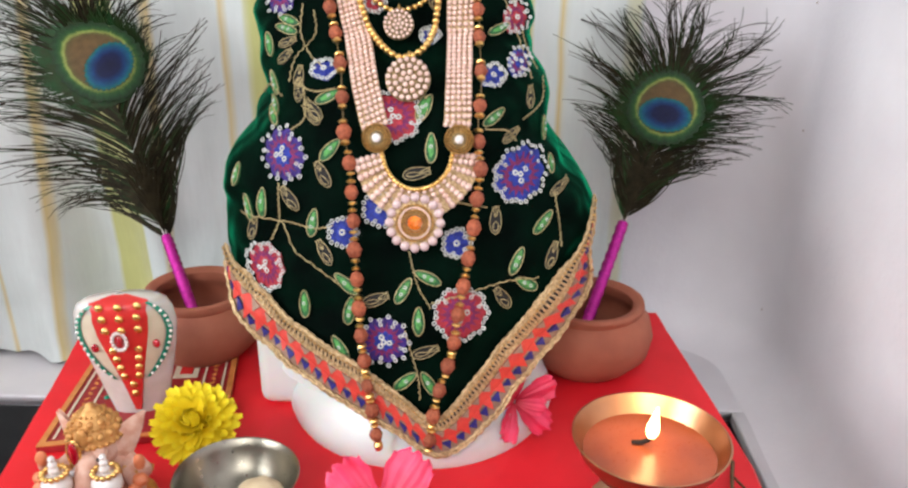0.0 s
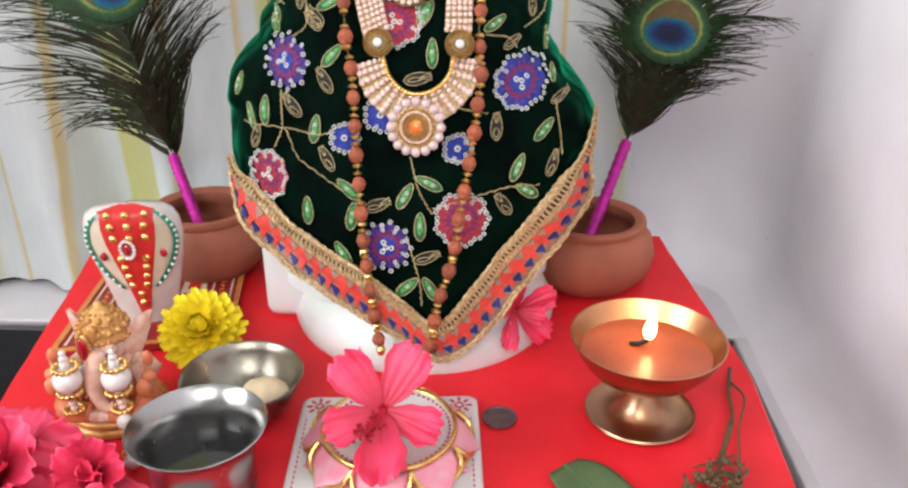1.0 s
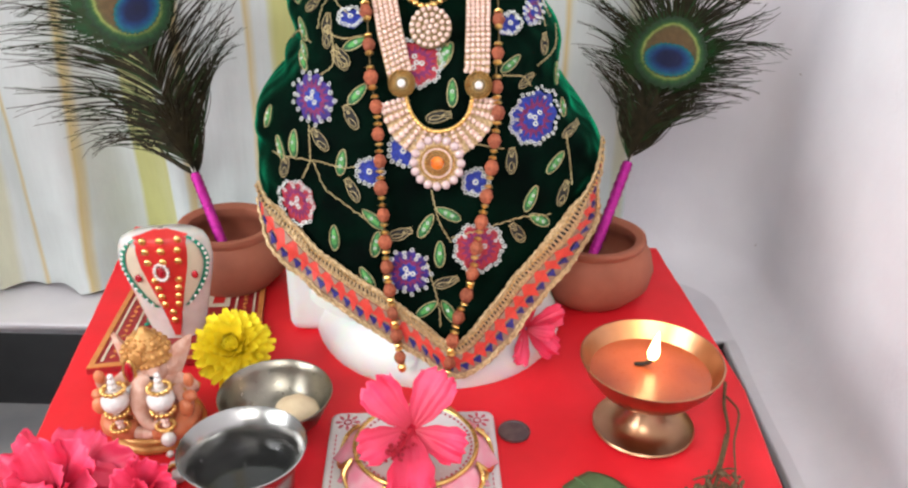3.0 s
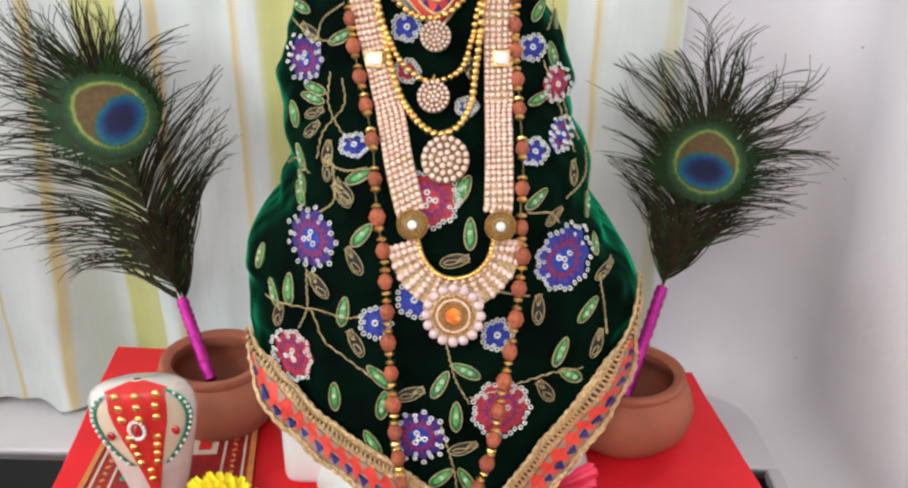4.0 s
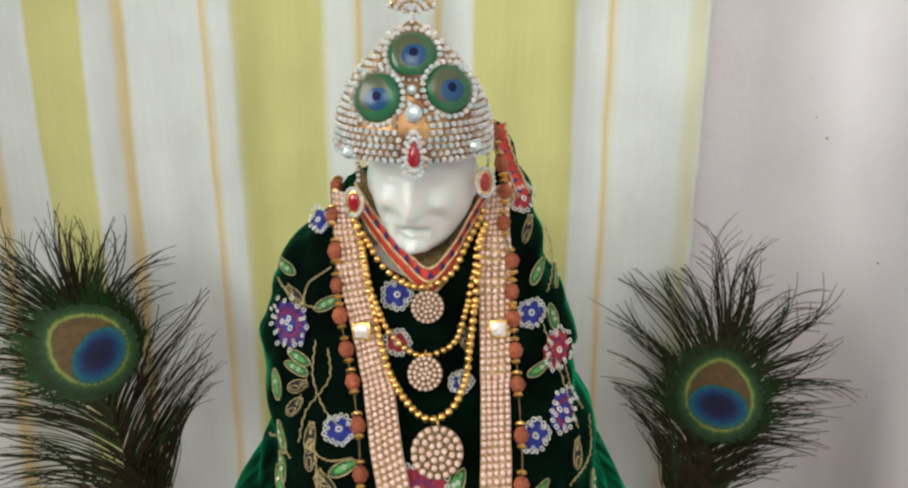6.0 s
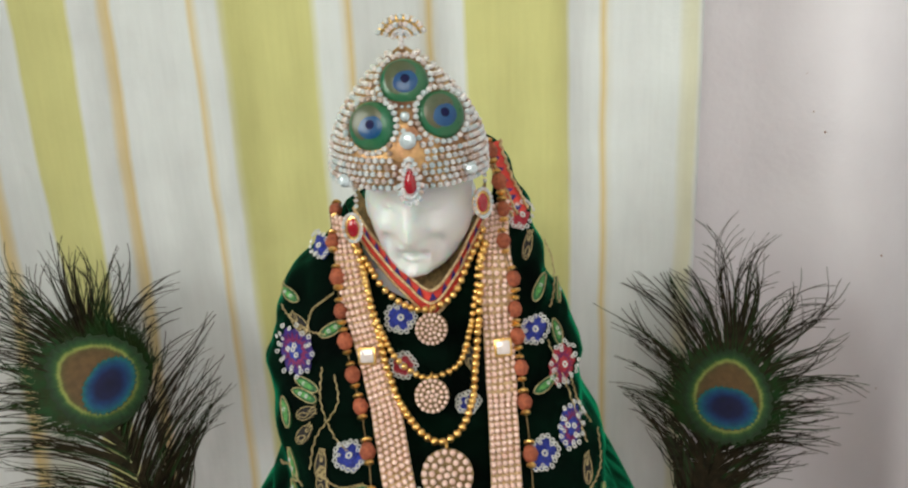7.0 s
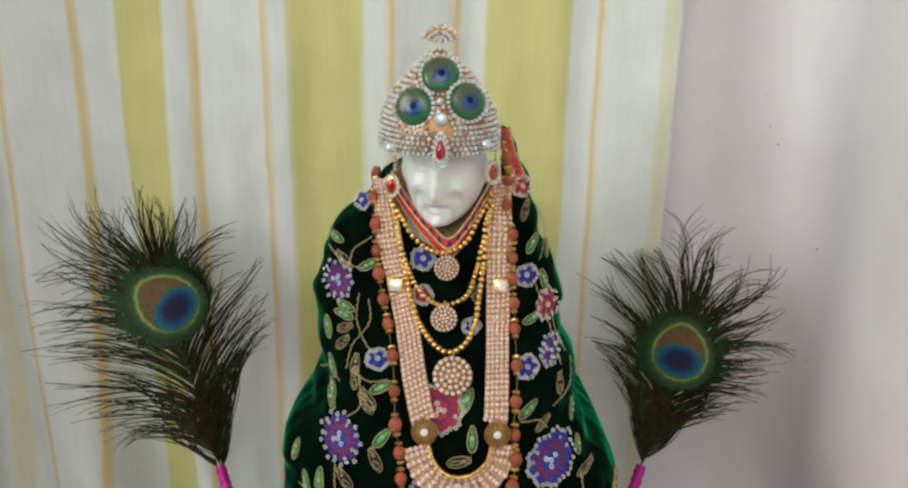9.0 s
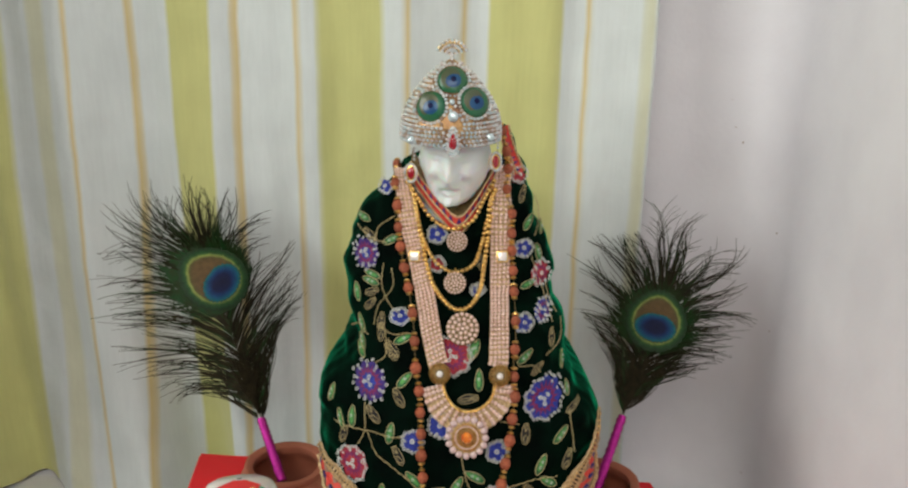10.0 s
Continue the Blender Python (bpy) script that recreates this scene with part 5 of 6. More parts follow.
def feather(foot, neck, eye, rim, seed, bend, grow, label):
    """rim: angle from the shaft and reach of the barb tips round the eye; bend: turn of the eye."""
    rnd = random.Random(seed)
    foot, neck, eye = Vector(foot), Vector(neck), Vector(eye)
    ob = thing("peacock_feather", foot, label, "feather", "peacock feathers")
    axis = (eye - neck).normalized()
    view = (Vector((0.2, -3.0, 4.2)) - eye).normalized()
    side = axis.cross(view).normalized()
    face = side.cross(axis)
    long = (eye - neck).length
    up = math.cos(bend) * axis + math.sin(bend) * side
    wide = math.cos(bend) * side - math.sin(bend) * axis
    part("wrapped_handle", Geo().tube([foot.lerp(neck, k / 40) for k in range(41)], lambda f: 0.043 + 0.004 * math.sin(75 * f), 12), M_FOIL, ob, "handle wrapped in shiny magenta foil")
    part("quill", Geo().tube([neck - axis * 0.1 + axis * (long * 0.34 + 0.1) * k / 12 - face * 0.03 * (k / 12) for k in range(13)], lambda f: 0.020 - 0.014 * f, 7), M_QUILL, ob, "pale central quill")
    rim_a, rim_r = [a for a, _ in rim], [r for _, r in rim]

    def strand(g, root, start, tip, hook, width, lift, wave):
        """A barb from the shaft to its tip: leaves along start, sags a little, curls at the end."""
        span = (tip - root).length
        mid = root + start * span * 0.52
        over = (tip - mid).normalized()
        across = face.cross(over).normalized()
        pts = []
        for k in range(13):
            f = k / 12
            p = root * (1 - f) ** 2 + mid * (2 * f * (1 - f)) + tip * f * f
            curl = max(0.0, f - 0.62) / 0.38
            p = p + across * (hook * curl ** 2.2 * 0.16 * span) - over * (abs(hook) * curl ** 3 * 0.05 * span)
            p = p + across * (wave[0] * math.sin(wave[1] + 8.0 * f) * f) + face * (lift * math.sin(2.6 * f) * span)
            pts.append(p)
        g.tube(pts, lambda f: width * (1 - 0.72 * f), 3, False)

    outer, inner, halo = Geo(), Geo(), Geo()

    def root_of(a):
        """Where on the shaft a barb with this tip angle grows, and which way it leaves."""
        s = float(np.interp(abs(a), [0, 40, 75, 110, 165], [1.06, 0.98, 0.70, 0.32, 0.02]))
        away = radians(float(np.interp(abs(a), [0, 40, 75, 110, 165], [0.40, 0.45, 0.38, 0.34, 0.26])) * a)
        return s, away

    low, high = rim_a[0], rim_a[-1]
    for k in range(88):
        a = low + (high - low) * (k + rnd.uniform(-0.6, 1.6)) / 88
        a = max(low, min(high, a))
        full = float(np.interp(a, rim_a, rim_r))
        reach = full * (rnd.uniform(0.84, 1.12) if rnd.random() < 0.66 else rnd.uniform(0.48, 0.82))
        s, away = root_of(a)
        sgn = 1 if a > 0 else -1
        wild = 1.0 if abs(a) < 70 else 0.35
        hook = sgn * rnd.choice((1.1, 0.7, 0.3, -0.3, -0.8)) * rnd.uniform(0.6, 1.3) * wild
        tip = eye + (math.cos(radians(a)) * axis + math.sin(radians(a)) * side) * reach - face * rnd.uniform(0.02, 0.20)
        phase, bundle = rnd.uniform(0, 6), rnd.uniform(0.010, 0.032)
        for _ in range(rnd.randint(4, 9)):
            q = neck + axis * long * max(0.0, s + rnd.uniform(-0.08, 0.08)) + side * rnd.uniform(-0.012, 0.012) - face * 0.03
            turn = away + rnd.gauss(0, 0.04)
            start = math.cos(turn) * axis + math.sin(turn) * side
            end = tip + axis * rnd.gauss(0, bundle) + side * rnd.gauss(0, bundle)
            end = q + (end - q) * rnd.uniform(0.72, 1.02)
            strand(inner if rnd.random() < 0.22 else outer, q, start, end, hook + rnd.gauss(0, 0.2), rnd.uniform(0.0060, 0.0105), rnd.uniform(-0.03, 0.03), (rnd.uniform(0.004, 0.016), phase + rnd.uniform(0, 0.6)))
    for k in range(110):
        # dark down at the foot
        sgn = 1 if k % 2 else -1
        turn = radians(rnd.uniform(2, 20)) * sgn
        q = neck + axis * rnd.uniform(-0.03, 0.22)
        go = math.cos(turn) * axis + math.sin(turn) * side
        strand(outer, q, axis, q + go * rnd.uniform(0.28, 0.60), 0.3 * sgn, rnd.uniform(0.008, 0.013), 0.02, (0.005, k))
    for k in range(900):
        # close green barbs fanning out round the eye
        a = rnd.uniform(0, math.tau)
        ring = rnd.uniform(0.70, 1.05)
        root = eye + (0.26 * ring * math.cos(a) * wide + (0.30 * ring * math.sin(a) - 0.01) * up) * grow - face * 0.012
        turn = bend + math.atan2(math.cos(a) * 1.0, math.sin(a) + 1.15)
        go = math.cos(turn) * axis + math.sin(turn) * side
        strand(halo if k % 3 else inner, root, go, root + go * rnd.uniform(0.10, 0.34) * rnd.uniform(0.6, 1.25) - face * 0.06, rnd.uniform(-0.5, 0.5), rnd.uniform(0.006, 0.010), 0.0, (0.004, k))
    part("dark_barbs", outer, M_BARB, ob, "loose dark brown barbs", kind="stuff")
    part("green_barbs", inner, M_BARBGREEN, ob, "dark green barbs", kind="stuff")
    part("eye_fringe", halo, M_BARBGREEN, ob, "dense green barbs round the eye", kind="stuff")

    def eye_mesh(name, cy, across, high, low, off, colours, notch, parent, label):
        """An egg of fine barbs, its colour laid out from the middle to the ragged edge."""
        rows, cols, tints = 48, 128, []
        g = Geo()

        def at(u, v):
            b = math.tau * v
            c, s = math.cos(b), math.sin(b)
            tall = high if s > 0 else low
            w = across * (1 - (0.22 * s * s if s > 0 else 0.0))
            dip = 1 - notch * math.exp(-((b - math.pi / 2) / 0.45) ** 2)
            ragged = 1 + (0.035 * math.sin(29 * b + seed) + 0.030 * math.sin(47 * b + 2)) * max(0.0, u - 0.75) * 4
            q = eye + (wide * (w * c * u * ragged) + up * (cy + tall * s * u * ragged * dip)) * grow
            blur = u * (1 + 0.018 * math.sin(61 * b + 3 * u) + 0.01 * math.sin(17 * b))
            tints.append([float(np.interp(blur, [k for k, _ in colours], [c3[j] for _, c3 in colours])) for j in range(3)])
            return q + face * (off + 0.05 - 0.40 * (q - eye).length_squared)
        g.grid(rows, cols, at, True)
        me = bpy.data.meshes.new(name)
        o = PLACE[name_of(parent)]
        me.from_pydata([(p - o) * D for p in g.v], [], g.f)
        me.polygons.foreach_set("use_smooth", [True] * len(me.polygons))
        layer = me.color_attributes.new("pattern", "FLOAT_COLOR", "POINT")
        layer.data.foreach_set("color", [c for t in tints for c in (*t, 1.0)])
        me.materials.append(M_EYEPATTERN)
        patch = new(name, me)
        patch.parent = parent
        PLACE[name_of(patch)] = o
        return tagged(patch, label)

    patch = eye_mesh("eye_patch", -0.01, 0.285, 0.36, 0.30, 0.018, EYE_OUTER, 0.0, ob, "green and bronze feather eye with a thin lime rim")
    eye_mesh("blue_eye", -0.075, 0.196, 0.150, 0.150, 0.034, EYE_INNER, 0.12, patch, "deep blue heart of the feather eye")
    return ob


feather((1.175, 1.99, 0.34), (1.50, 2.58, 0.96), (1.875, 3.24, 1.655), [(-150, 0.50), (-114, 0.60), (-97, 0.74), (-75, 0.98), (-61, 1.40), (-45, 1.40), (-13, 1.48), (6, 1.36), (35, 1.20), (59, 1.02), (96, 0.72), (130, 0.52), (150, 0.46)], 3,
        radians(-8), 1.05, "peacock feather with foil-wrapped handle in the clay pot")
feather((-1.66, 2.12, 0.40), (-1.955, 2.55, 0.80), (-2.525, 3.15, 1.995), [(-160, 1.06), (-140, 1.10), (-118, 1.14), (-106, 1.17), (-77, 1.12), (-46, 1.24), (-20, 1.14), (0, 1.06), (30, 1.02), (66, 0.92), (113, 0.80), (138, 0.72), (165, 0.80)], 8,
        radians(-37), 1.10, "wide peacock feather with foil-wrapped handle in the clay pot")

# ---- brass oil lamp ----
LX0, LY0 = 1.37, 0.52
brass_lamp = thing("oil_lamp", (LX0, LY0, 0), "burning brass oil lamp on a round foot", "lamp")
part("foot", Geo().lathe([(0.01, 0.012), (0.27, 0.012), (0.305, 0.022), (0.315, 0.040), (0.308, 0.050), (0.285, 0.034), (0.20, 0.030), (0.15, 0.045), (0.105, 0.10), (0.08, 0.16), (0.07, 0.19), (0.01, 0.19)], (LX0, LY0, 0), 64), M_BRASS, brass_lamp, "wide dished brass foot")
part("stem_ring", Geo().lathe([(0.01, 0.185), (0.075, 0.185), (0.088, 0.20), (0.075, 0.218), (0.01, 0.218)], (LX0, LY0, 0), 40), M_BRASS, brass_lamp)
part("bowl", Geo().lathe([(0.01, 0.215), (0.09, 0.217), (0.20, 0.262), (0.31, 0.345), (0.385, 0.445), (0.415, 0.520), (0.424, 0.528), (0.428, 0.536), (0.418, 0.538), (0.405, 0.520), (0.372, 0.445), (0.295, 0.355), (0.19, 0.28), (0.01, 0.25)], (LX0, LY0, 0), 72), M_BRASS, brass_lamp, "deep brass bowl with a thin rim")
part("oil", Geo().lathe([(0.001, 0.43), (0.2, 0.43), (0.36, 0.432)], (LX0, LY0, 0), 64), M_OIL, brass_lamp, "warm orange oil")
WICK = Vector((LX0 + 0.0, LY0 + 0.05, 0.44))
part("wick", Geo().tube([WICK + Vector((-0.08, 0.03, -0.008)), WICK + Vector((-0.03, 0.01, 0.008)), WICK + Vector((0.0, 0, 0.03)), WICK + Vector((0.012, 0, 0.06))], 0.014, 8), M_WICK, brass_lamp)
part("flame", Geo().lathe([(0.001, 0.0), (0.026, 0.015), (0.036, 0.05), (0.031, 0.09), (0.018, 0.14), (0.007, 0.18), (0.001, 0.205)], WICK + Vector((0.012, 0, 0.045)), 20, Matrix.Rotation(radians(6), 3, "Y")), M_FLAME, brass_lamp, "small bright yellow flame")

# ---- lotus candle plate ----
TX, TY = -0.035, 0.015
TURN_T = Matrix.Rotation(radians(3.6), 3, "Z")
tile = thing("lotus_plate", (TX, TY, 0), "square white ceramic plate with a pink and gold lotus", "plate")
base = Matrix.Translation((TX, TY, 0)) @ TURN_T.to_4x4()


def rounded_square(half, r, z, n=6):
    pts = []
    for k, (sx, sy) in enumerate(((1, 1), (-1, 1), (-1, -1), (1, -1))):
        for j in range(n + 1):
            a = math.pi / 2 * (k + j / n)
            pts.append(base @ Vector((sx * (half - r) + r * math.cos(a), sy * (half - r) + r * math.sin(a), z)))
    return pts


loops = [rounded_square(h, 0.06, z) for h, z in ((0.47, 0.004), (0.50, 0.02), (0.505, 0.055), (0.50, 0.085), (0.48, 0.10))]
n = len(loops[0])
slab_geo = Geo().add([p for l in loops for p in l], [(i * n + j, i * n + (j + 1) % n, (i + 1) * n + (j + 1) % n, (i + 1) * n + j) for i in range(4) for j in range(n)] + [tuple(range(n))[::-1], tuple(range(4 * n, 5 * n))])
part("ceramic_tile", slab_geo, M_CERAMIC, tile, "glazed white square tile")
for sx, sy in ((1, 1), (-1, 1), (1, -1), (-1, -1)):
    spot = Geo()
    c = Vector((0.395 * sx, 0.395 * sy, 0.101))
    for k in range(8):
        a = math.tau * k / 8
        spot.ball(base @ (c + Vector((0.055 * math.cos(a), 0.055 * math.sin(a), 0))), 0.019, (1, 1, 0.12), 4, 8, TURN_T @ Matrix.Rotation(a, 3, "Z") @ Matrix.Diagonal((1.3, 0.6, 1)))
    spot.ring(base @ c, 0.022, 0.006, (0, 0, 1), 14, 4)
    part("painted_flower", spot, M_REDPAINT, tile, "small painted red flower")
dashes = Geo()
for k in range(15):
    for sx, sy in ((0, -1), (1, 0), (-1, 0), (0, 1)):
        q = -0.27 + 0.54 * k / 14
        lo = Vector((q, sy * 0.43, 0.101)) if sy else Vector((sx * 0.455, q, 0.101))
        dashes.ball(base @ lo, 0.013, (1.1, 0.5, 0.12) if sy else (0.5, 1.1, 0.12), 4, 6, TURN_T)
part("painted_dashes", dashes, M_REDPAINT, tile, "row of painted red dashes", kind="stuff")
LC = Vector((TX + 0.02, TY + 0.03, 0))
part("candle_cup", Geo().lathe([(0.01, 0.10), (0.27, 0.10), (0.30, 0.14), (0.335, 0.20), (0.345, 0.235), (0.33, 0.24), (0.31, 0.225), (0.01, 0.205)], LC, 56), M_CERAMIC, tile, "round white cup of the lotus")
part("gold_rim", Geo().ring(LC + Vector((0, 0, 0.238)), 0.344, 0.014, (0, 0, 1), 72, 8), M_GOLD, tile)
g = Geo()
for k in range(60):
    a = math.tau * k / 60
    g.ball(LC + Vector((0.316 * math.cos(a), 0.316 * math.sin(a), 0.232)), 0.010, (1, 1, 0.6), 4, 6)
part("rim_dots", g, M_REDPAINT, tile, kind="stuff")


def petal_geo(a, r0, z0, r1, z1, wide):
    c, s = math.cos(a), math.sin(a)
    out, tan = Vector((c, s, 0)), Vector((-s, c, 0))

    def at(u, v):
        w = wide * math.cos(math.pi / 2 * min(0.985, u ** 1.9)) ** 0.8 * (v * 2 - 1)
        bow = 0.015 * math.sin(math.pi * u) + 0.05 * u * (1 - (2 * v - 1) ** 2)
        return LC + out * (r0 + (r1 - r0) * u + bow) + tan * w + Vector((0, 0, z0 + (z1 - z0) * u))
    rim = [at(k / 12, 0.0) for k in range(13)] + [at(1 - k / 12, 1.0) for k in range(13)]
    return Geo().grid(9, 9, at), rim


for k in range(8):
    a = -math.pi / 2 + math.tau * k / 8
    for r1, z1, wide, z0, da in ((0.430, 0.112, 0.140, 0.225, 0.0), (0.415, 0.108, 0.075, 0.16, math.tau / 16)):
        geo, rim = petal_geo(a + da, 0.335, z0, r1, z1, wide)
        pet = part("lotus_petal", geo, M_PINKPETAL, tile, "pink petal edged in gold")
        pet.modifiers.new("thickness", "SOLIDIFY").thickness = 0.0025
        part("gold_edge", Geo().tube([q + (q - LC).normalized() * 0.012 + Vector((0, 0, 0.006)) for q in rim], 0.012, 6), M_GOLD, pet)


# ---- hibiscus flowers ----
def petal_sheet(rnd, ruffle, cup, broad):
    ph = [rnd.uniform(0, 6) for _ in range(4)]

    def at(u, v):
        w = (0.10 + 0.90 * u ** 0.85 * (1.30 - 0.50 * u * u)) * broad * (2 * v - 1) * (1 + 0.05 * math.sin(16 * u + ph[3]))
        e = abs(2 * v - 1)
        top = u * (1 - 0.13 * e * e * u + 0.030 * u * math.sin(23 * v + ph[3]) + 0.018 * u * math.sin(41 * v + ph[1]))
        z = cup * u * u + 0.10 * (e * e) * u + ruffle * u * u * (math.sin(9 * v + ph[0]) * 0.6 + math.sin(17 * v + ph[1]) * 0.3 + math.sin(33 * v + ph[3]) * 0.22 * u + math.sin(6 * u + ph[2]) * 0.25)
        return Vector((w, top, z + 0.007 * math.sin(math.pi * u) * math.cos(8 * math.pi * (v - 0.5))))
    return Geo().grid(14, 26, at)


RND = random.Random(11)
PETALS = []
for k in range(5):
    me = shared("petal", petal_sheet(RND, 0.06 + 0.04 * (k % 3), -0.12 + 0.05 * k, 0.39), M_HIB)
    PETALS.append(me)


RUFFLED = [shared("petal", petal_sheet(RND, 0.085 + 0.03 * (k % 3), -0.10 + 0.06 * k, 0.50), M_HIB) for k in range(5)]


def hibiscus(at, facing, size, angles, label, tilt=38, up=(0, 0, 1), stamen=True):
    c = Vector(at)
    ob = thing("hibiscus_flower", c, label, "flower", "pink hibiscus flowers")
    t = frame_of(facing, up)
    for k, (deg, grow, lean) in enumerate(angles):
        turn = t @ Matrix.Rotation(radians(-deg), 3, "Z") @ Matrix.Rotation(radians(tilt + lean), 3, "X")
        p = piece("petal", (PETALS if len(angles) < 8 else RUFFLED)[k % 5], ob, c + turn @ Vector((0, 0.01, 0.002 * k)), turn, size * grow)
        p.modifiers.new("thickness", "SOLIDIFY").thickness = 0.0006
    part("throat", Geo().lathe([(0.010, -0.10), (0.022, -0.05), (0.05 * size * 2, 0.0), (0.062 * size * 2, 0.012)], c, 16, t), M_HIBDEEP, ob, "deep red throat")
    if stamen:
        tip = c + t @ Vector((-0.10, -0.20, 0.20)) * size * 2
        line = [c.lerp(tip, k / 8) + Vector((0, 0, -0.02 * math.sin(math.pi * k / 8))) for k in range(9)]
        col = part("stamen", Geo().tube(line, lambda f: 0.018 - 0.006 * f, 7), M_HIB, ob)
        g = Geo()
        for k in range(46):
            f = RND.uniform(0.4, 1.0)
            q = c.lerp(tip, f) + Vector((RND.gauss(0, 1), RND.gauss(0, 1), RND.gauss(0, 1))).normalized() * RND.uniform(0.025, 0.06)
            g.ball(q, 0.010, (1, 1, 1), 4, 6)
        part("anthers", g, M_HIBDEEP, col, kind="stuff")
    return ob


hibiscus((-0.03, -0.03, 0.40), (-0.05, -0.72, 0.70), 0.37, [(28, 0.98, 0), (-46, 0.95, 0), (108, 0.86, -14), (-120, 0.84, -8), (172, 1.08, -4)],
         "open pink hibiscus lying on the lotus plate", 24)
hibiscus((0.66, 1.22, 0.27), (0.55, -0.80, 0.22), 0.28, [(0, 0.8, 0), (72, 1.0, 5), (140, 1.0, 0), (-60, 0.8, 0), (-140, 0.9, -5), (110, 0.7, 20)], "pink hibiscus tucked beside the marble base", 20, stamen=False)
DOUBLE = [(k * 72 + 34 * (k // 5) + RND.uniform(-12, 12), (1.12 - 0.20 * (k // 5)) * RND.uniform(0.88, 1.08), -8 + 26 * (k // 5) + RND.uniform(-12, 12)) for k in range(12)]
hibiscus((-1.84, -0.40, 0.22), (0.0, -0.55, 0.83), 0.345, DOUBLE, "ruffled double pink hibiscus at the table's front edge", 14, stamen=False)
hibiscus((-1.43, -0.36, 0.20), (0.35, -0.6, 0.72), 0.26, DOUBLE[2:12], "ruffled double pink hibiscus beside the steel cup", 18, stamen=False)
hibiscus((-1.50, -0.66, 0.12), (0.1, -0.7, 0.6), 0.27, DOUBLE[1:11], "ruffled double pink hibiscus hanging over the cloth's edge", 12, stamen=False)
hibiscus((-1.95, -0.66, 0.14), (-0.2, -0.7, 0.6), 0.28, DOUBLE[:9], "ruffled double pink hibiscus at the cloth's edge", 12, stamen=False)

# ---- steel cup and bowl ----
CUX, CUY = -0.90, -0.275
cup = thing("steel_cup", (CUX, CUY, 0), "shiny stainless steel cup of water with a flared rim", "cup")
part("cup_body", Geo().lathe([(0.005, 0.012), (0.20, 0.012), (0.235, 0.03), (0.242, 0.07), (0.244, 0.085), (0.250, 0.092), (0.250, 0.100), (0.243, 0.106), (0.243, 0.112), (0.249, 0.118), (0.249, 0.125), (0.246, 0.135), (0.252, 0.20), (0.260, 0.31), (0.270, 0.37), (0.298, 0.425), (0.330, 0.460), (0.337, 0.467),
                              (0.331, 0.471), (0.292, 0.438), (0.261, 0.37), (0.252, 0.31), (0.243, 0.20), (0.232, 0.06), (0.20, 0.025), (0.005, 0.022)], (CUX, CUY, 0), 72), M_STEEL, cup)
part("water", Geo().lathe([(0.001, 0.25), (0.15, 0.25), (0.2505, 0.252)], (CUX, CUY, 0), 56), M_WATER, cup, "clear still water")
BX, BY = -0.90, 0.44
bowl = thing("steel_bowl", (BX, BY, 0), "small shallow steel bowl holding a sweet", "bowl")
part("bowl_body", Geo().lathe([(0.005, 0.012), (0.13, 0.012), (0.20, 0.04), (0.28, 0.12), (0.325, 0.22), (0.340, 0.265), (0.348, 0.268), (0.345, 0.274), (0.334, 0.268), (0.316, 0.22), (0.272, 0.128), (0.19, 0.05), (0.005, 0.024)], (BX, BY, 0), 64), M_BOWL, bowl)
g = Geo().ball((BX + 0.13, BY - 0.02, 0.15), 0.125, (1.1, 1, 0.7), 18, 26)
for v in g.v:
    v += Vector((0, 0, 1)) * 0.015 * noise.noise(v * 14) + Vector((1, 0, 0)) * 0.012 * noise.noise(v * 11)
solo("sweet", g, M_SWEET, (BX + 0.13, BY, 0.06), "cream-coloured sweet lying in the steel bowl", "sweet")

# ---- coin, leaf, dry sprig ----
coin = Geo().lathe([(0.001, 0.016), (0.085, 0.016), (0.088, 0.021), (0.098, 0.021), (0.101, 0.012), (0.098, 0.004), (0.001, 0.004)], (0.565, 0.44, 0.004), 48)
solo("coin", coin, M_COIN, (0.565, 0.44, 0), "dull grey metal coin lying on the red cloth", "coin")
L0, L1 = Vector((0.90, 0.03, 0)), Vector((1.30, -0.43, 0))
ldir = (L1 - L0).normalized()
lside = Vector((ldir.y, -ldir.x, 0))


def leaf_at(u, v):
    w = 0.158 * math.sin(math.pi * min(0.93, 0.09 + 0.84 * u)) ** 0.30 * (2 * v - 1) * (1 + 0.06 * math.sin(5 * u))
    z = 0.02 + 0.018 * abs(2 * v - 1) * math.sin(math.pi * u) + 0.012 * math.sin(7 * u + 2 * v)
    return L0 + ldir * 0.57 * u + lside * w + Vector((0, 0, z))


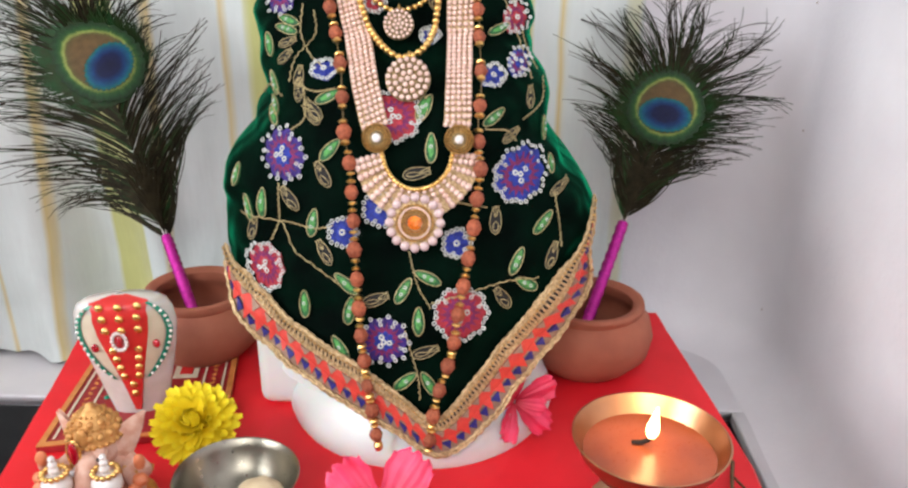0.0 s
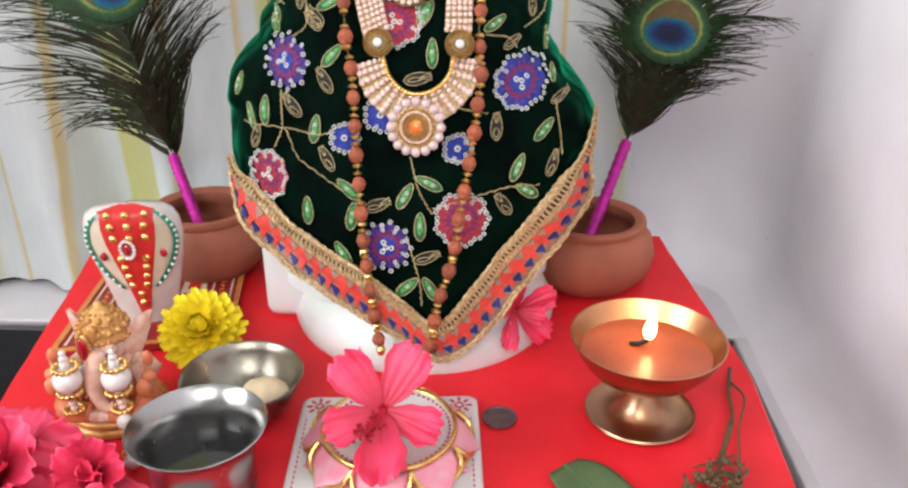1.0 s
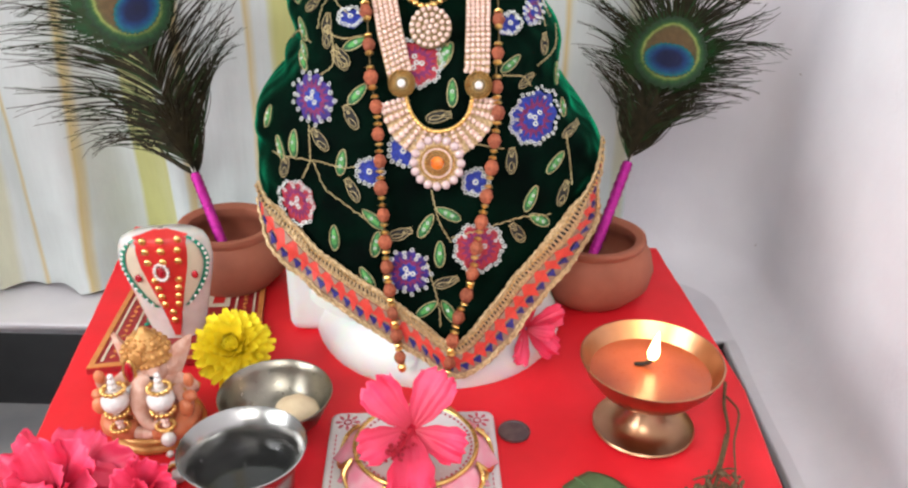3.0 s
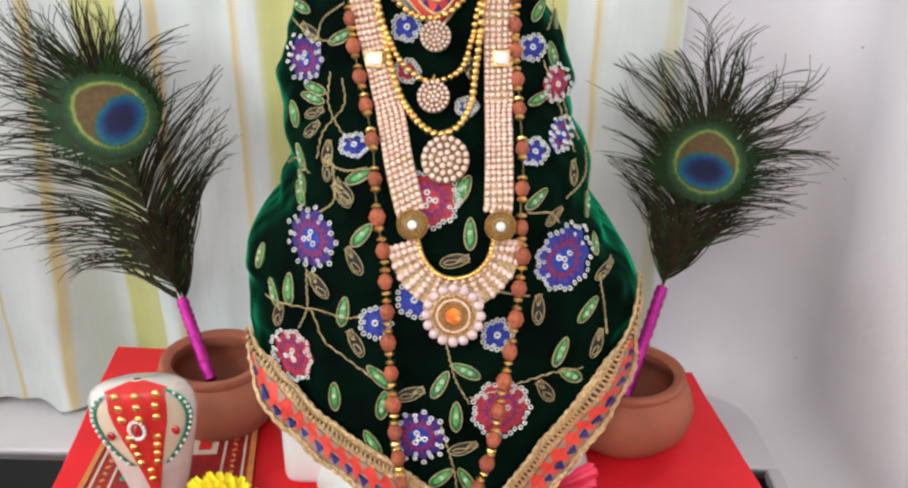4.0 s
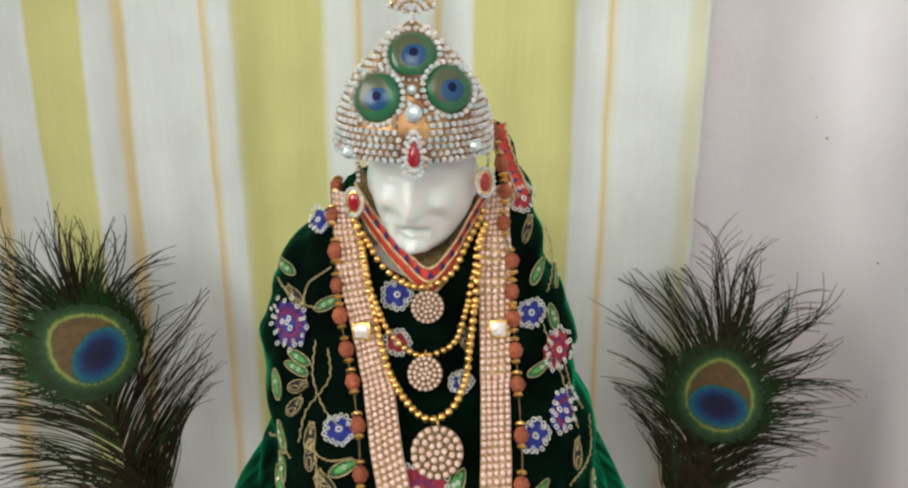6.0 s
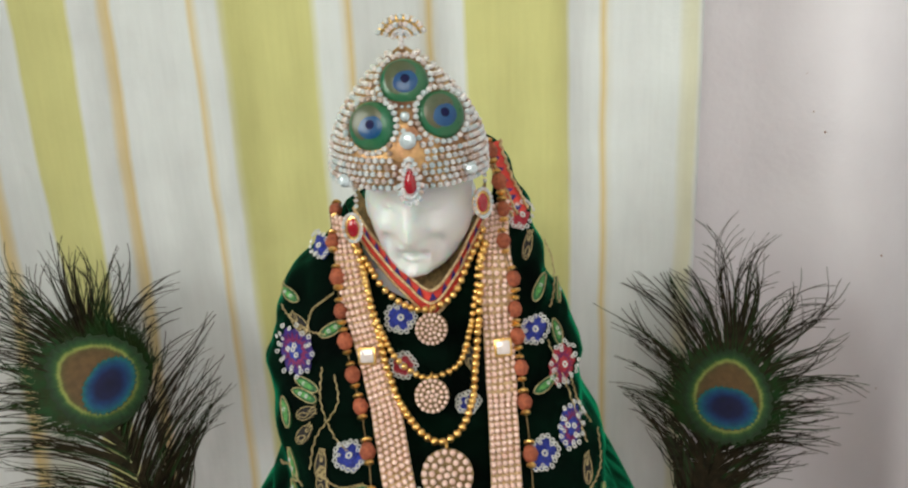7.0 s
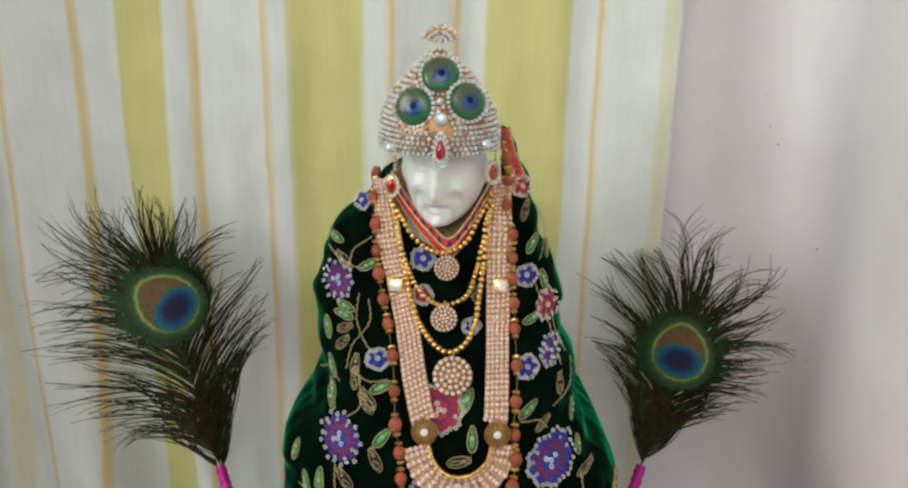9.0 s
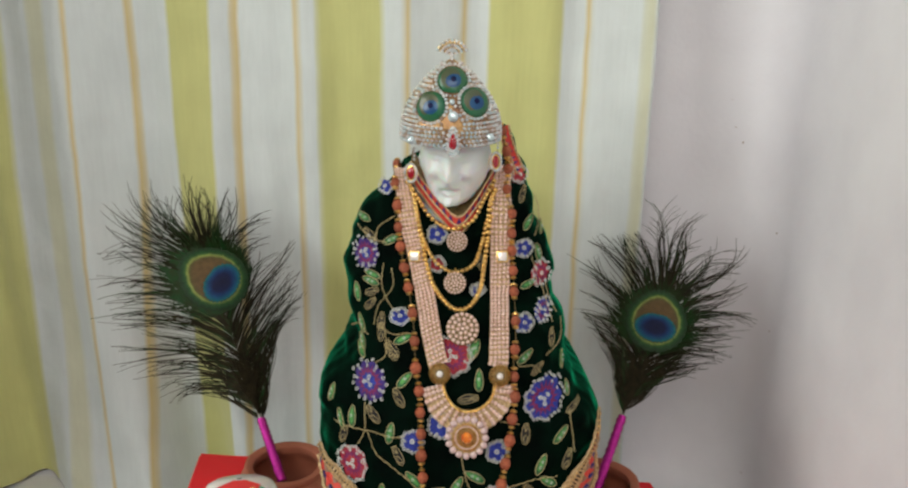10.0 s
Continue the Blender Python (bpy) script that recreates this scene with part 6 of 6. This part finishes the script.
leaf = thing("green_leaf", (1.1, -0.2, 0), "fresh oval green leaf lying on the red cloth", "leaf")
blade = part("blade", Geo().grid(18, 13, leaf_at), M_LEAF, leaf)
blade.modifiers.new("thickness", "SOLIDIFY").thickness = 0.0005
part("midrib", Geo().tube([leaf_at(k / 12, 0.5) + Vector((0, 0, 0.004)) for k in range(13)], lambda f: 0.008 - 0.005 * f, 5), M_LEAF, leaf)
sprig = thing("dry_sprig", (1.6, 0.1, 0), "dry brown sprig with seed heads lying by the lamp", "sprig")
STEM_MAIN = [(1.99, 0.95, 0.05), (1.92, 0.70, 0.05), (1.88, 0.45, 0.05), (1.76, 0.15, 0.05), (1.64, -0.12, 0.06), (1.51, -0.42, 0.07), (1.39, -0.66, 0.05)]
STEM_SIDE = [(1.86, 0.42, 0.05), (1.72, 0.10, 0.05), (1.56, -0.10, 0.06), (1.38, -0.29, 0.05)]
STEM_THIN = [(1.96, 0.80, 0.05), (1.98, 0.60, 0.08), (1.89, 0.35, 0.05), (1.80, 0.0, 0.06), (1.66, -0.34, 0.06)]
BUD = shared("seed_head", Geo().ball((0, 0, 0), 0.028, (0.7, 0.7, 1.2), 5, 7), M_SEED)
for points, thick_r, first in ((STEM_MAIN, 0.013, 0.55), (STEM_SIDE, 0.010, 0.5), (STEM_THIN, 0.008, 0.7)):
    line, _ = spline(points, 40)
    twig = part("twig", Geo().tube(line, lambda f: thick_r * (1 - 0.4 * f), 6), M_SPRIG, sprig)
    for k in range(46):
        f = first + (1 - first) * RND.random()
        p = line[int(f * 39)] + Vector((RND.gauss(0, 0.02), RND.gauss(0, 0.02), abs(RND.gauss(0, 0.02))))
        piece("seed_head", BUD, twig, p, Euler((RND.uniform(0, 6), RND.uniform(0, 6), 0)).to_matrix(), RND.uniform(0.35, 0.85))
hair = Geo()
for k in range(70):
    line, _ = spline(STEM_MAIN, 40)
    p = line[int(RND.uniform(0.5, 1) * 39)]
    q = p + Vector((RND.gauss(0, 0.05), RND.gauss(-0.05, 0.06), abs(RND.gauss(0, 0.04))))
    hair.tube([p, p.lerp(q, 0.5) + Vector((0, 0, 0.012)), q], 0.005, 4)
part("dry_fibres", hair, M_SPRIG, sprig, kind="stuff")

# ---- patterned board with the hood-shaped stone ----
mt = [Vector((-2.40, 2.16, 0)), Vector((-1.37, 2.20, 0)), Vector((-1.19, 1.16, 0)), Vector((-2.30, 0.92, 0))]
board = thing("patterned_board", (-1.8, 1.6, 0), "maroon patterned board with an ochre border on the cloth", "board")


def board_point(u, v, z):
    return mt[3].lerp(mt[2], u).lerp(mt[0].lerp(mt[1], u), v) + Vector((0, 0, z))


def board_prism(u0, u1, v0, v1, z0, z1):
    low = [board_point(u, v, z0) for u, v in ((u0, v0), (u1, v0), (u1, v1), (u0, v1))]
    high = [board_point(u, v, z1) for u, v in ((u0, v0), (u1, v0), (u1, v1), (u0, v1))]
    return prism(low, high)


part("panel", board_prism(0, 1, 0, 1, 0.012, 0.055), M_MATRED, board, smooth=False)
for u0, u1, v0, v1 in ((0, 1, 0, 0.035), (0, 1, 0.965, 1), (0, 0.035, 0.035, 0.965), (0.965, 1, 0.035, 0.965)):
    part("edge_strip", board_prism(u0, u1, v0, v1, 0.052, 0.062), M_MATORANGE, board, smooth=False)
for u0, u1, v0, v1 in ((0.06, 0.94, 0.925, 0.945), (0.06, 0.94, 0.80, 0.815), (0.925, 0.94, 0.06, 0.925), (0.80, 0.815, 0.06, 0.80), (0.06, 0.075, 0.06, 0.925), (0.17, 0.185, 0.06, 0.80)):
    part("gold_line", board_prism(u0, u1, v0, v1, 0.053, 0.059), M_CREAM, board, smooth=False)
part("white_square", board_prism(0.60, 0.76, 0.60, 0.78, 0.053, 0.060), M_CREAM, board, "cream painted square", smooth=False)
part("red_square", board_prism(0.64, 0.72, 0.64, 0.74, 0.058, 0.064), M_SCARLET, board, smooth=False)
g = Geo()
for k in range(16):
    f = 0.10 + 0.80 * k / 15
    for u, v in ((f, 0.87), (0.87, f), (0.12, f)):
        g.ball(board_point(u, v, 0.056), 0.024, (1, 0.6, 0.25), 4, 8, Matrix.Rotation(radians(45 + 90 * (k % 2)), 3, "Z"))
part("scroll_pattern", g, M_MATORANGE, board, "row of small ochre scrolls", kind="stuff")
g = Geo()
for k in range(14):
    g.ball(board_point(0.24 + 0.05 * (k % 3), 0.42 + 0.035 * k / 2, 0.06), 0.022, (1, 1, 0.5), 5, 8)
part("green_beads", g, M_TEAL, board, kind="stuff")

HC = Vector((-1.80, 1.34, 0.055))
hood = thing("hood_stone", HC, "white hood-shaped stone painted with a red gold-dotted band and green edges", "ornament")


def hood_xyz(a, z, off=0.0):
    """a from the front; z from 0 at the foot to 1 at the crown."""
    wide = float(np.interp(z, [0, 0.15, 0.35, 0.55, 0.72, 0.85, 0.93, 0.98, 1.0], [0.17, 0.205, 0.245, 0.285, 0.308, 0.300, 0.27, 0.20, 0.02]))
    deep = wide * 0.48
    lean = -0.10 * z * z + 0.06
    p = Vector(((wide + off) * math.sin(a), lean - (deep + off) * math.cos(a), 0.89 * z))
    return HC + Matrix.Rotation(radians(12), 3, "Z") @ p


part("stone", Geo().grid(30, 44, lambda u, v: hood_xyz(math.tau * v, u), True), M_CRYSTAL, hood, "pale translucent stone")


def hood_strip(edge0, edge1, z0, z1, off, n=24, m=7):
    return Geo().grid(n, m, lambda u, v: hood_xyz(edge0(z0 + (z1 - z0) * u) * (1 - v) + edge1(z0 + (z1 - z0) * u) * v, z0 + (z1 - z0) * u, off))


def half(z):
    return 0.10 + 0.50 * max(0.0, min(1.0, (z - 0.05) / 0.9)) ** 0.9 + 0.5 * max(0.0, z - 0.93) / 0.07


red = part("red_band", hood_strip(lambda z: -half(z), half, 0.04, 0.999, 0.012, 34), M_SCARLET, hood, "glossy red painted band")
def loop(z):
    """How far the green loop swings out from the red band at this height."""
    return math.sin(math.pi * min(1.0, max(0.0, z - 0.32) / 0.66)) ** 0.8


for sgn in (-1, 1):
    part("green_edge", hood_strip(lambda z: sgn * (half(min(z, 0.92)) + 0.03 + 0.42 * loop(z)), lambda z: sgn * (half(min(z, 0.92)) + 0.13 + 0.54 * loop(z)), 0.33, 0.96, 0.012, 28, 4), M_TEAL, hood, "dotted green painted edge")
    part("cream_panel", hood_strip(lambda z: sgn * (half(z) + 0.01), lambda z: sgn * (half(z) + 0.02 + 0.41 * loop(z)), 0.36, 0.90, 0.006, 24, 5), M_CREAM, hood)
    g = Geo()
    for k in range(13):
        z = 0.36 + 0.57 * k / 12
        g.ball(hood_xyz(sgn * (half(min(z, 0.92)) + 0.08 + 0.48 * loop(z)), z, 0.018), 0.012, (1, 1, 1), 5, 7)
    part("white_dots", g, M_WHITEPEARL, hood, kind="stuff")
    part("red_gem", Geo().ball(hood_xyz(sgn * (half(0.62) + 0.20), 0.62, 0.016), 0.026, (1, 0.6, 1.2), 7, 10), M_RUBY, hood)
g = Geo()
for z, count in ((0.95, 3), (0.87, 3), (0.775, 3), (0.60, 2), (0.52, 2), (0.44, 2), (0.36, 2), (0.28, 1), (0.20, 1)):
    for k in range(count):
        a = half(z) * (0 if count == 1 else (-0.6 + 1.2 * k / (count - 1)))
        g.ball(hood_xyz(a, z, 0.016), 0.027, (1, 0.6, 1), 6, 9)
part("gold_dots", g, M_GOLD, hood, "raised gold dots", kind="stuff")
c = hood_xyz(-0.06, 0.69, 0.03)
gem = part("oval_gem", Geo().ball(c, 0.028, (0.8, 0.5, 1.4), 8, 12), M_RUBY, hood, "oval red gem in a ring of pearls")
g = Geo()
for k in range(14):
    b = math.tau * k / 14
    g.ball(c + Vector((0.045 * math.cos(b), 0.0, 0.060 * math.sin(b))), 0.014, (1, 1, 1), 5, 7)
part("gem_pearls", g, M_WHITEPEARL, gem, kind="stuff")

# ---- yellow chrysanthemum ----
MC = Vector((-1.29, 0.93, 0.26))
mum = thing("chrysanthemum", MC, "full yellow chrysanthemum bloom resting by the patterned board", "flower")
mt_turn = frame_of((0.1, -0.62, 0.78))


def ray_at(u, v):
    w = 0.044 * math.sin(math.pi * min(0.96, 0.15 + 0.8 * u)) ** 0.6 * (2 * v - 1)
    return Vector((w, u * 0.25, 0.05 * u * u - 0.02 * math.sin(math.pi * v) + 0.02 * u))


RAY = shared("petal", Geo().grid(7, 4, ray_at), M_YELLOW)
for layer, (count, size, lift) in enumerate(((26, 1.06, -14), (26, 1.0, 2), (24, 0.88, 18), (20, 0.74, 36), (16, 0.56, 55), (10, 0.38, 72))):
    for k in range(count):
        a = math.tau * (k + 0.5 * (layer % 2)) / count + RND.uniform(-0.07, 0.07)
        turn = mt_turn @ Matrix.Rotation(a, 3, "Z") @ Matrix.Rotation(radians(lift + RND.uniform(-9, 9)), 3, "X")
        piece("petal", RAY, mum, MC + mt_turn @ Vector((0, 0, 0.012 * layer - 0.04)), turn, (RND.uniform(0.9, 1.15), size * RND.uniform(0.9, 1.08), 1.0))
part("calyx", Geo().ball(MC - mt_turn @ Vector((0, 0, 0.07)), 0.10, (1, 1, 0.9), 10, 14, mt_turn), M_LEAF, mum, "green calyx")
part("stalk", Geo().tube([MC - mt_turn @ Vector((0, 0, 0.12)), Vector((-1.31, 1.06, 0.10)), Vector((-1.32, 1.10, 0.03))], 0.025, 8), M_LEAF, mum)

# ---- elephant-headed figurine: one plain mesh ----
GX, GY = -1.635, 0.42
g = Geo()
slots = []


def mark(slot):
    slots.append((len(g.f), slot))


def blob(at, r, squash, slot, turn=None):
    g.ball((GX + at[0], GY + at[1], at[2]), r, squash, 16, 22, turn)
    mark(slot)


def limb(points, r0, r1, slot):
    line, _ = spline([(GX + x, GY + y, z) for x, y, z in points], 14)
    g.tube(line, lambda f: r0 + (r1 - r0) * f, 12)
    mark(slot)


def beads_round(cx, cy, cz, rx, ry, count, r, slot, a0=0.0, a1=math.tau):
    for k in range(count):
        a = a0 + (a1 - a0) * k / count
        g.ball((GX + cx + rx * math.cos(a), GY + cy + ry * math.sin(a), cz), r, (1, 1, 1), 6, 8)
    mark(slot)


# plinth, folded legs, belly
g.lathe([(0.01, 0.0), (0.27, 0.0), (0.285, 0.02), (0.27, 0.045), (0.25, 0.06), (0.27, 0.075), (0.25, 0.095), (0.01, 0.10)], (GX, GY, 0), 40)
mark(1)
blob((0, 0.0, 0.24), 0.165, (1.0, 0.85, 1.0), 0)
for sx in (-1, 1):
    limb([(0.10 * sx, 0.02, 0.15), (0.22 * sx, -0.06, 0.15), (0.20 * sx, -0.17, 0.13), (0.05 * sx, -0.20, 0.13)], 0.085, 0.055, 2)
    blob((0.02 * sx, -0.21, 0.125), 0.05, (1.2, 0.9, 0.7), 0)
    beads_round(0.19 * sx, -0.15, 0.16, 0.05, 0.06, 12, 0.012, 1)
    # raised and lowered arms with bangles
    limb([(0.14 * sx, 0.02, 0.36), (0.23 * sx, 0.0, 0.31), (0.27 * sx, -0.06, 0.36), (0.265 * sx, -0.09, 0.42)], 0.052, 0.032, 0)
    blob((0.265 * sx, -0.10, 0.435), 0.040, (0.8, 0.6, 1.3), 2)
    limb([(0.15 * sx, -0.02, 0.33), (0.23 * sx, -0.08, 0.25), (0.25 * sx, -0.16, 0.27)], 0.048, 0.032, 0)
    blob((0.255 * sx, -0.18, 0.29), 0.050, (0.9, 0.6, 1.15), 2)
    blob((0.27 * sx, -0.13, 0.34), 0.045, (1.0, 0.8, 0.8), 2)
    beads_round(0.245 * sx, -0.02, 0.325, 0.045, 0.045, 10, 0.012, 1)
    # ears: thick pointed leaves tipped up and back
    for back in (0.0, 0.022):
        g.grid(14, 11, lambda u, v: Vector((GX + sx * (0.09 + (0.17 if sx > 0 else 0.13) * u), GY + 0.0 + 0.05 * u + back - 0.035 * math.sin(math.pi * v) * (1 - u) * (1 if back == 0 else 0.3),
                                             0.44 + 0.17 * u * u + 0.03 * u + (v - 0.5) * 0.24 * math.sin(math.pi * min(1.0, 0.30 + 0.70 * u)) ** 0.7)))
        mark(0)
# shoulders, necklace, sash
blob((0, 0.03, 0.36), 0.13, (1.25, 0.75, 0.65), 0)
beads_round(0, -0.01, 0.345, 0.155, 0.13, 26, 0.014, 1)
beads_round(0, -0.02, 0.315, 0.145, 0.145, 24, 0.011, 1, math.pi, math.tau)
beads_round(0, 0.0, 0.17, 0.165, 0.15, 24, 0.013, 2)
# head, cheeks, brow, trunk, tusks
blob((0, -0.02, 0.465), 0.125, (0.95, 0.95, 1.12), 0)
for sx in (-1, 1):
    blob((0.055 * sx, -0.10, 0.495), 0.050, (1, 0.8, 0.9), 0)
    blob((0.060 * sx, -0.135, 0.465), 0.016, (1.3, 0.6, 0.7), 3)
    limb([(0.05 * sx, -0.12, 0.41), (0.075 * sx, -0.165, 0.385), (0.085 * sx, -0.19, 0.39)], 0.016, 0.006, 4)
limb([(0, -0.11, 0.47), (0.0, -0.17, 0.40), (-0.005, -0.205, 0.31), (0.02, -0.22, 0.22), (0.075, -0.225, 0.185), (0.10, -0.22, 0.215)], 0.066, 0.024, 0)
# tiered crown with raised bosses
g.lathe([(0.128, 0.515), (0.140, 0.53), (0.136, 0.548), (0.128, 0.556), (0.132, 0.572), (0.122, 0.60), (0.108, 0.615), (0.110, 0.628), (0.090, 0.655), (0.070, 0.668), (0.066, 0.680), (0.040, 0.70), (0.022, 0.712), (0.024, 0.725), (0.004, 0.735)], (GX, GY, 0.0), 36)
mark(1)
for z, r, count, size in ((0.535, 0.140, 26, 0.013), (0.585, 0.124, 14, 0.024), (0.622, 0.108, 22, 0.011), (0.648, 0.090, 10, 0.019), (0.675, 0.068, 16, 0.009)):
    beads_round(0, 0, z, r, r, count, size, 1)
blob((0, -0.135, 0.60), 0.036, (0.9, 0.5, 1.5), 1)
for v in g.v:
    carve = v * 26
    v += Vector((noise.noise(carve), noise.noise(carve + Vector((9, 0, 0))), noise.noise(carve + Vector((0, 9, 0))))) * 0.005
me_marks = []
start = 0
for end, slot in slots:
    me_marks += [slot] * (end - start)
    start = end
idol_mesh = bpy.data.meshes.new("idol_figurine")
idol_mesh.from_pydata([(p - Vector((GX, GY, 0))) * D for p in g.v], [], g.f)
for m in (M_IDOL, M_IDOLGOLD, M_IDOLORANGE, M_DARK, M_CREAM):
    idol_mesh.materials.append(m)
idol_mesh.polygons.foreach_set("material_index", me_marks)
idol_mesh.polygons.foreach_set("use_smooth", [True] * len(g.f))
idol = new("idol_figurine", idol_mesh)
idol.location = Vector((GX, GY, 0.004)) * D
tagged(idol, "small painted elephant-headed resin figurine with an ochre crown", "figurine")

drop = thing("brow_jewel", (GX - 0.045, GY - 0.165, 0.53), "red drop jewel with clear stones on the figurine's brow", "jewel")
c = Vector((GX - 0.045, GY - 0.172, 0.53))
part("red_drop", Geo().ball(c, 0.032, (0.85, 0.45, 2.2), 10, 12), M_RUBY, drop)
part("gold_edge", Geo().tube([c + Vector((0.034 * math.sin(b), 0.008, 0.078 * math.cos(b))) for b in (math.tau * k / 24 for k in range(25))], 0.008, 6), M_GOLD, drop)
g = Geo()
for dx, dz in ((0, -0.10), (-0.026, -0.115), (0.026, -0.115), (0, -0.135)):
    g.ball(c + Vector((dx, -0.005, dz)), 0.02, (1, 0.8, 1), 5, 7)
part("clear_stones", g, M_STONE, drop, kind="stuff")

for x0, y0, z0, low in ((GX - 0.125, GY - 0.24, 0.51, 0), (GX + 0.145, GY - 0.24, 0.53, 1)):
    tassel = thing("pearl_tassel", (x0, y0, z0), "hanging tassel of white pearls between gold beaded rings", "tassel", "pair of pearl tassels")
    z = z0 + 0.04
    for k in range(3):
        part("small_pearl", Geo().ball((x0, y0, z - 0.036 * k), 0.019 + 0.005 * k, (1, 1, 1), 8, 12), M_WHITEPEARL, tassel)
    for big, (dz, r) in enumerate(((-0.165, 0.080),)):
        part("large_pearl", Geo().ball((x0, y0, z + dz), r, (1, 1, 0.95), 14, 20), M_WHITEPEARL, tassel)
    for dz, r in ((-0.088, 0.062), (-0.245, 0.062), (-0.36, 0.050)):
        g = Geo()
        for k in range(14):
            a = math.tau * k / 14
            g.ball((x0 + r * math.cos(a), y0 + r * math.sin(a), z + dz), 0.016, (1, 1, 1), 5, 7)
        part("gold_ring", g, M_GOLD, tassel, "ring of gold beads", kind="stuff")
    for k in range(3):
        part("small_pearl", Geo().ball((x0 + 0.004 * k, y0 - 0.01, z - 0.275 - 0.035 * k), 0.028 - 0.003 * k, (1, 1, 1), 8, 12), M_PEARL, tassel)
    if low:
        for k, (dx, dy, zz, r) in enumerate(((0.03, -0.06, 0.16, 0.045), (0.05, -0.12, 0.10, 0.022), (0.08, -0.18, 0.075, 0.022), (0.13, -0.25, 0.055, 0.045))):
            part("low_pearl", Geo().ball((x0 + dx, y0 + dy, zz), r, (1, 1, 1), 10, 14), M_WHITEPEARL, tassel)
        g = Geo()
        for k in range(12):
            a = math.tau * k / 12
            g.ball((x0 + 0.10 + 0.034 * math.cos(a), y0 - 0.215 + 0.01 * math.sin(a), 0.066 + 0.03 * math.sin(a)), 0.012, (1, 1, 1), 5, 7)
        part("gold_ring", g, M_GOLD, tassel, "ring of gold beads", kind="stuff")
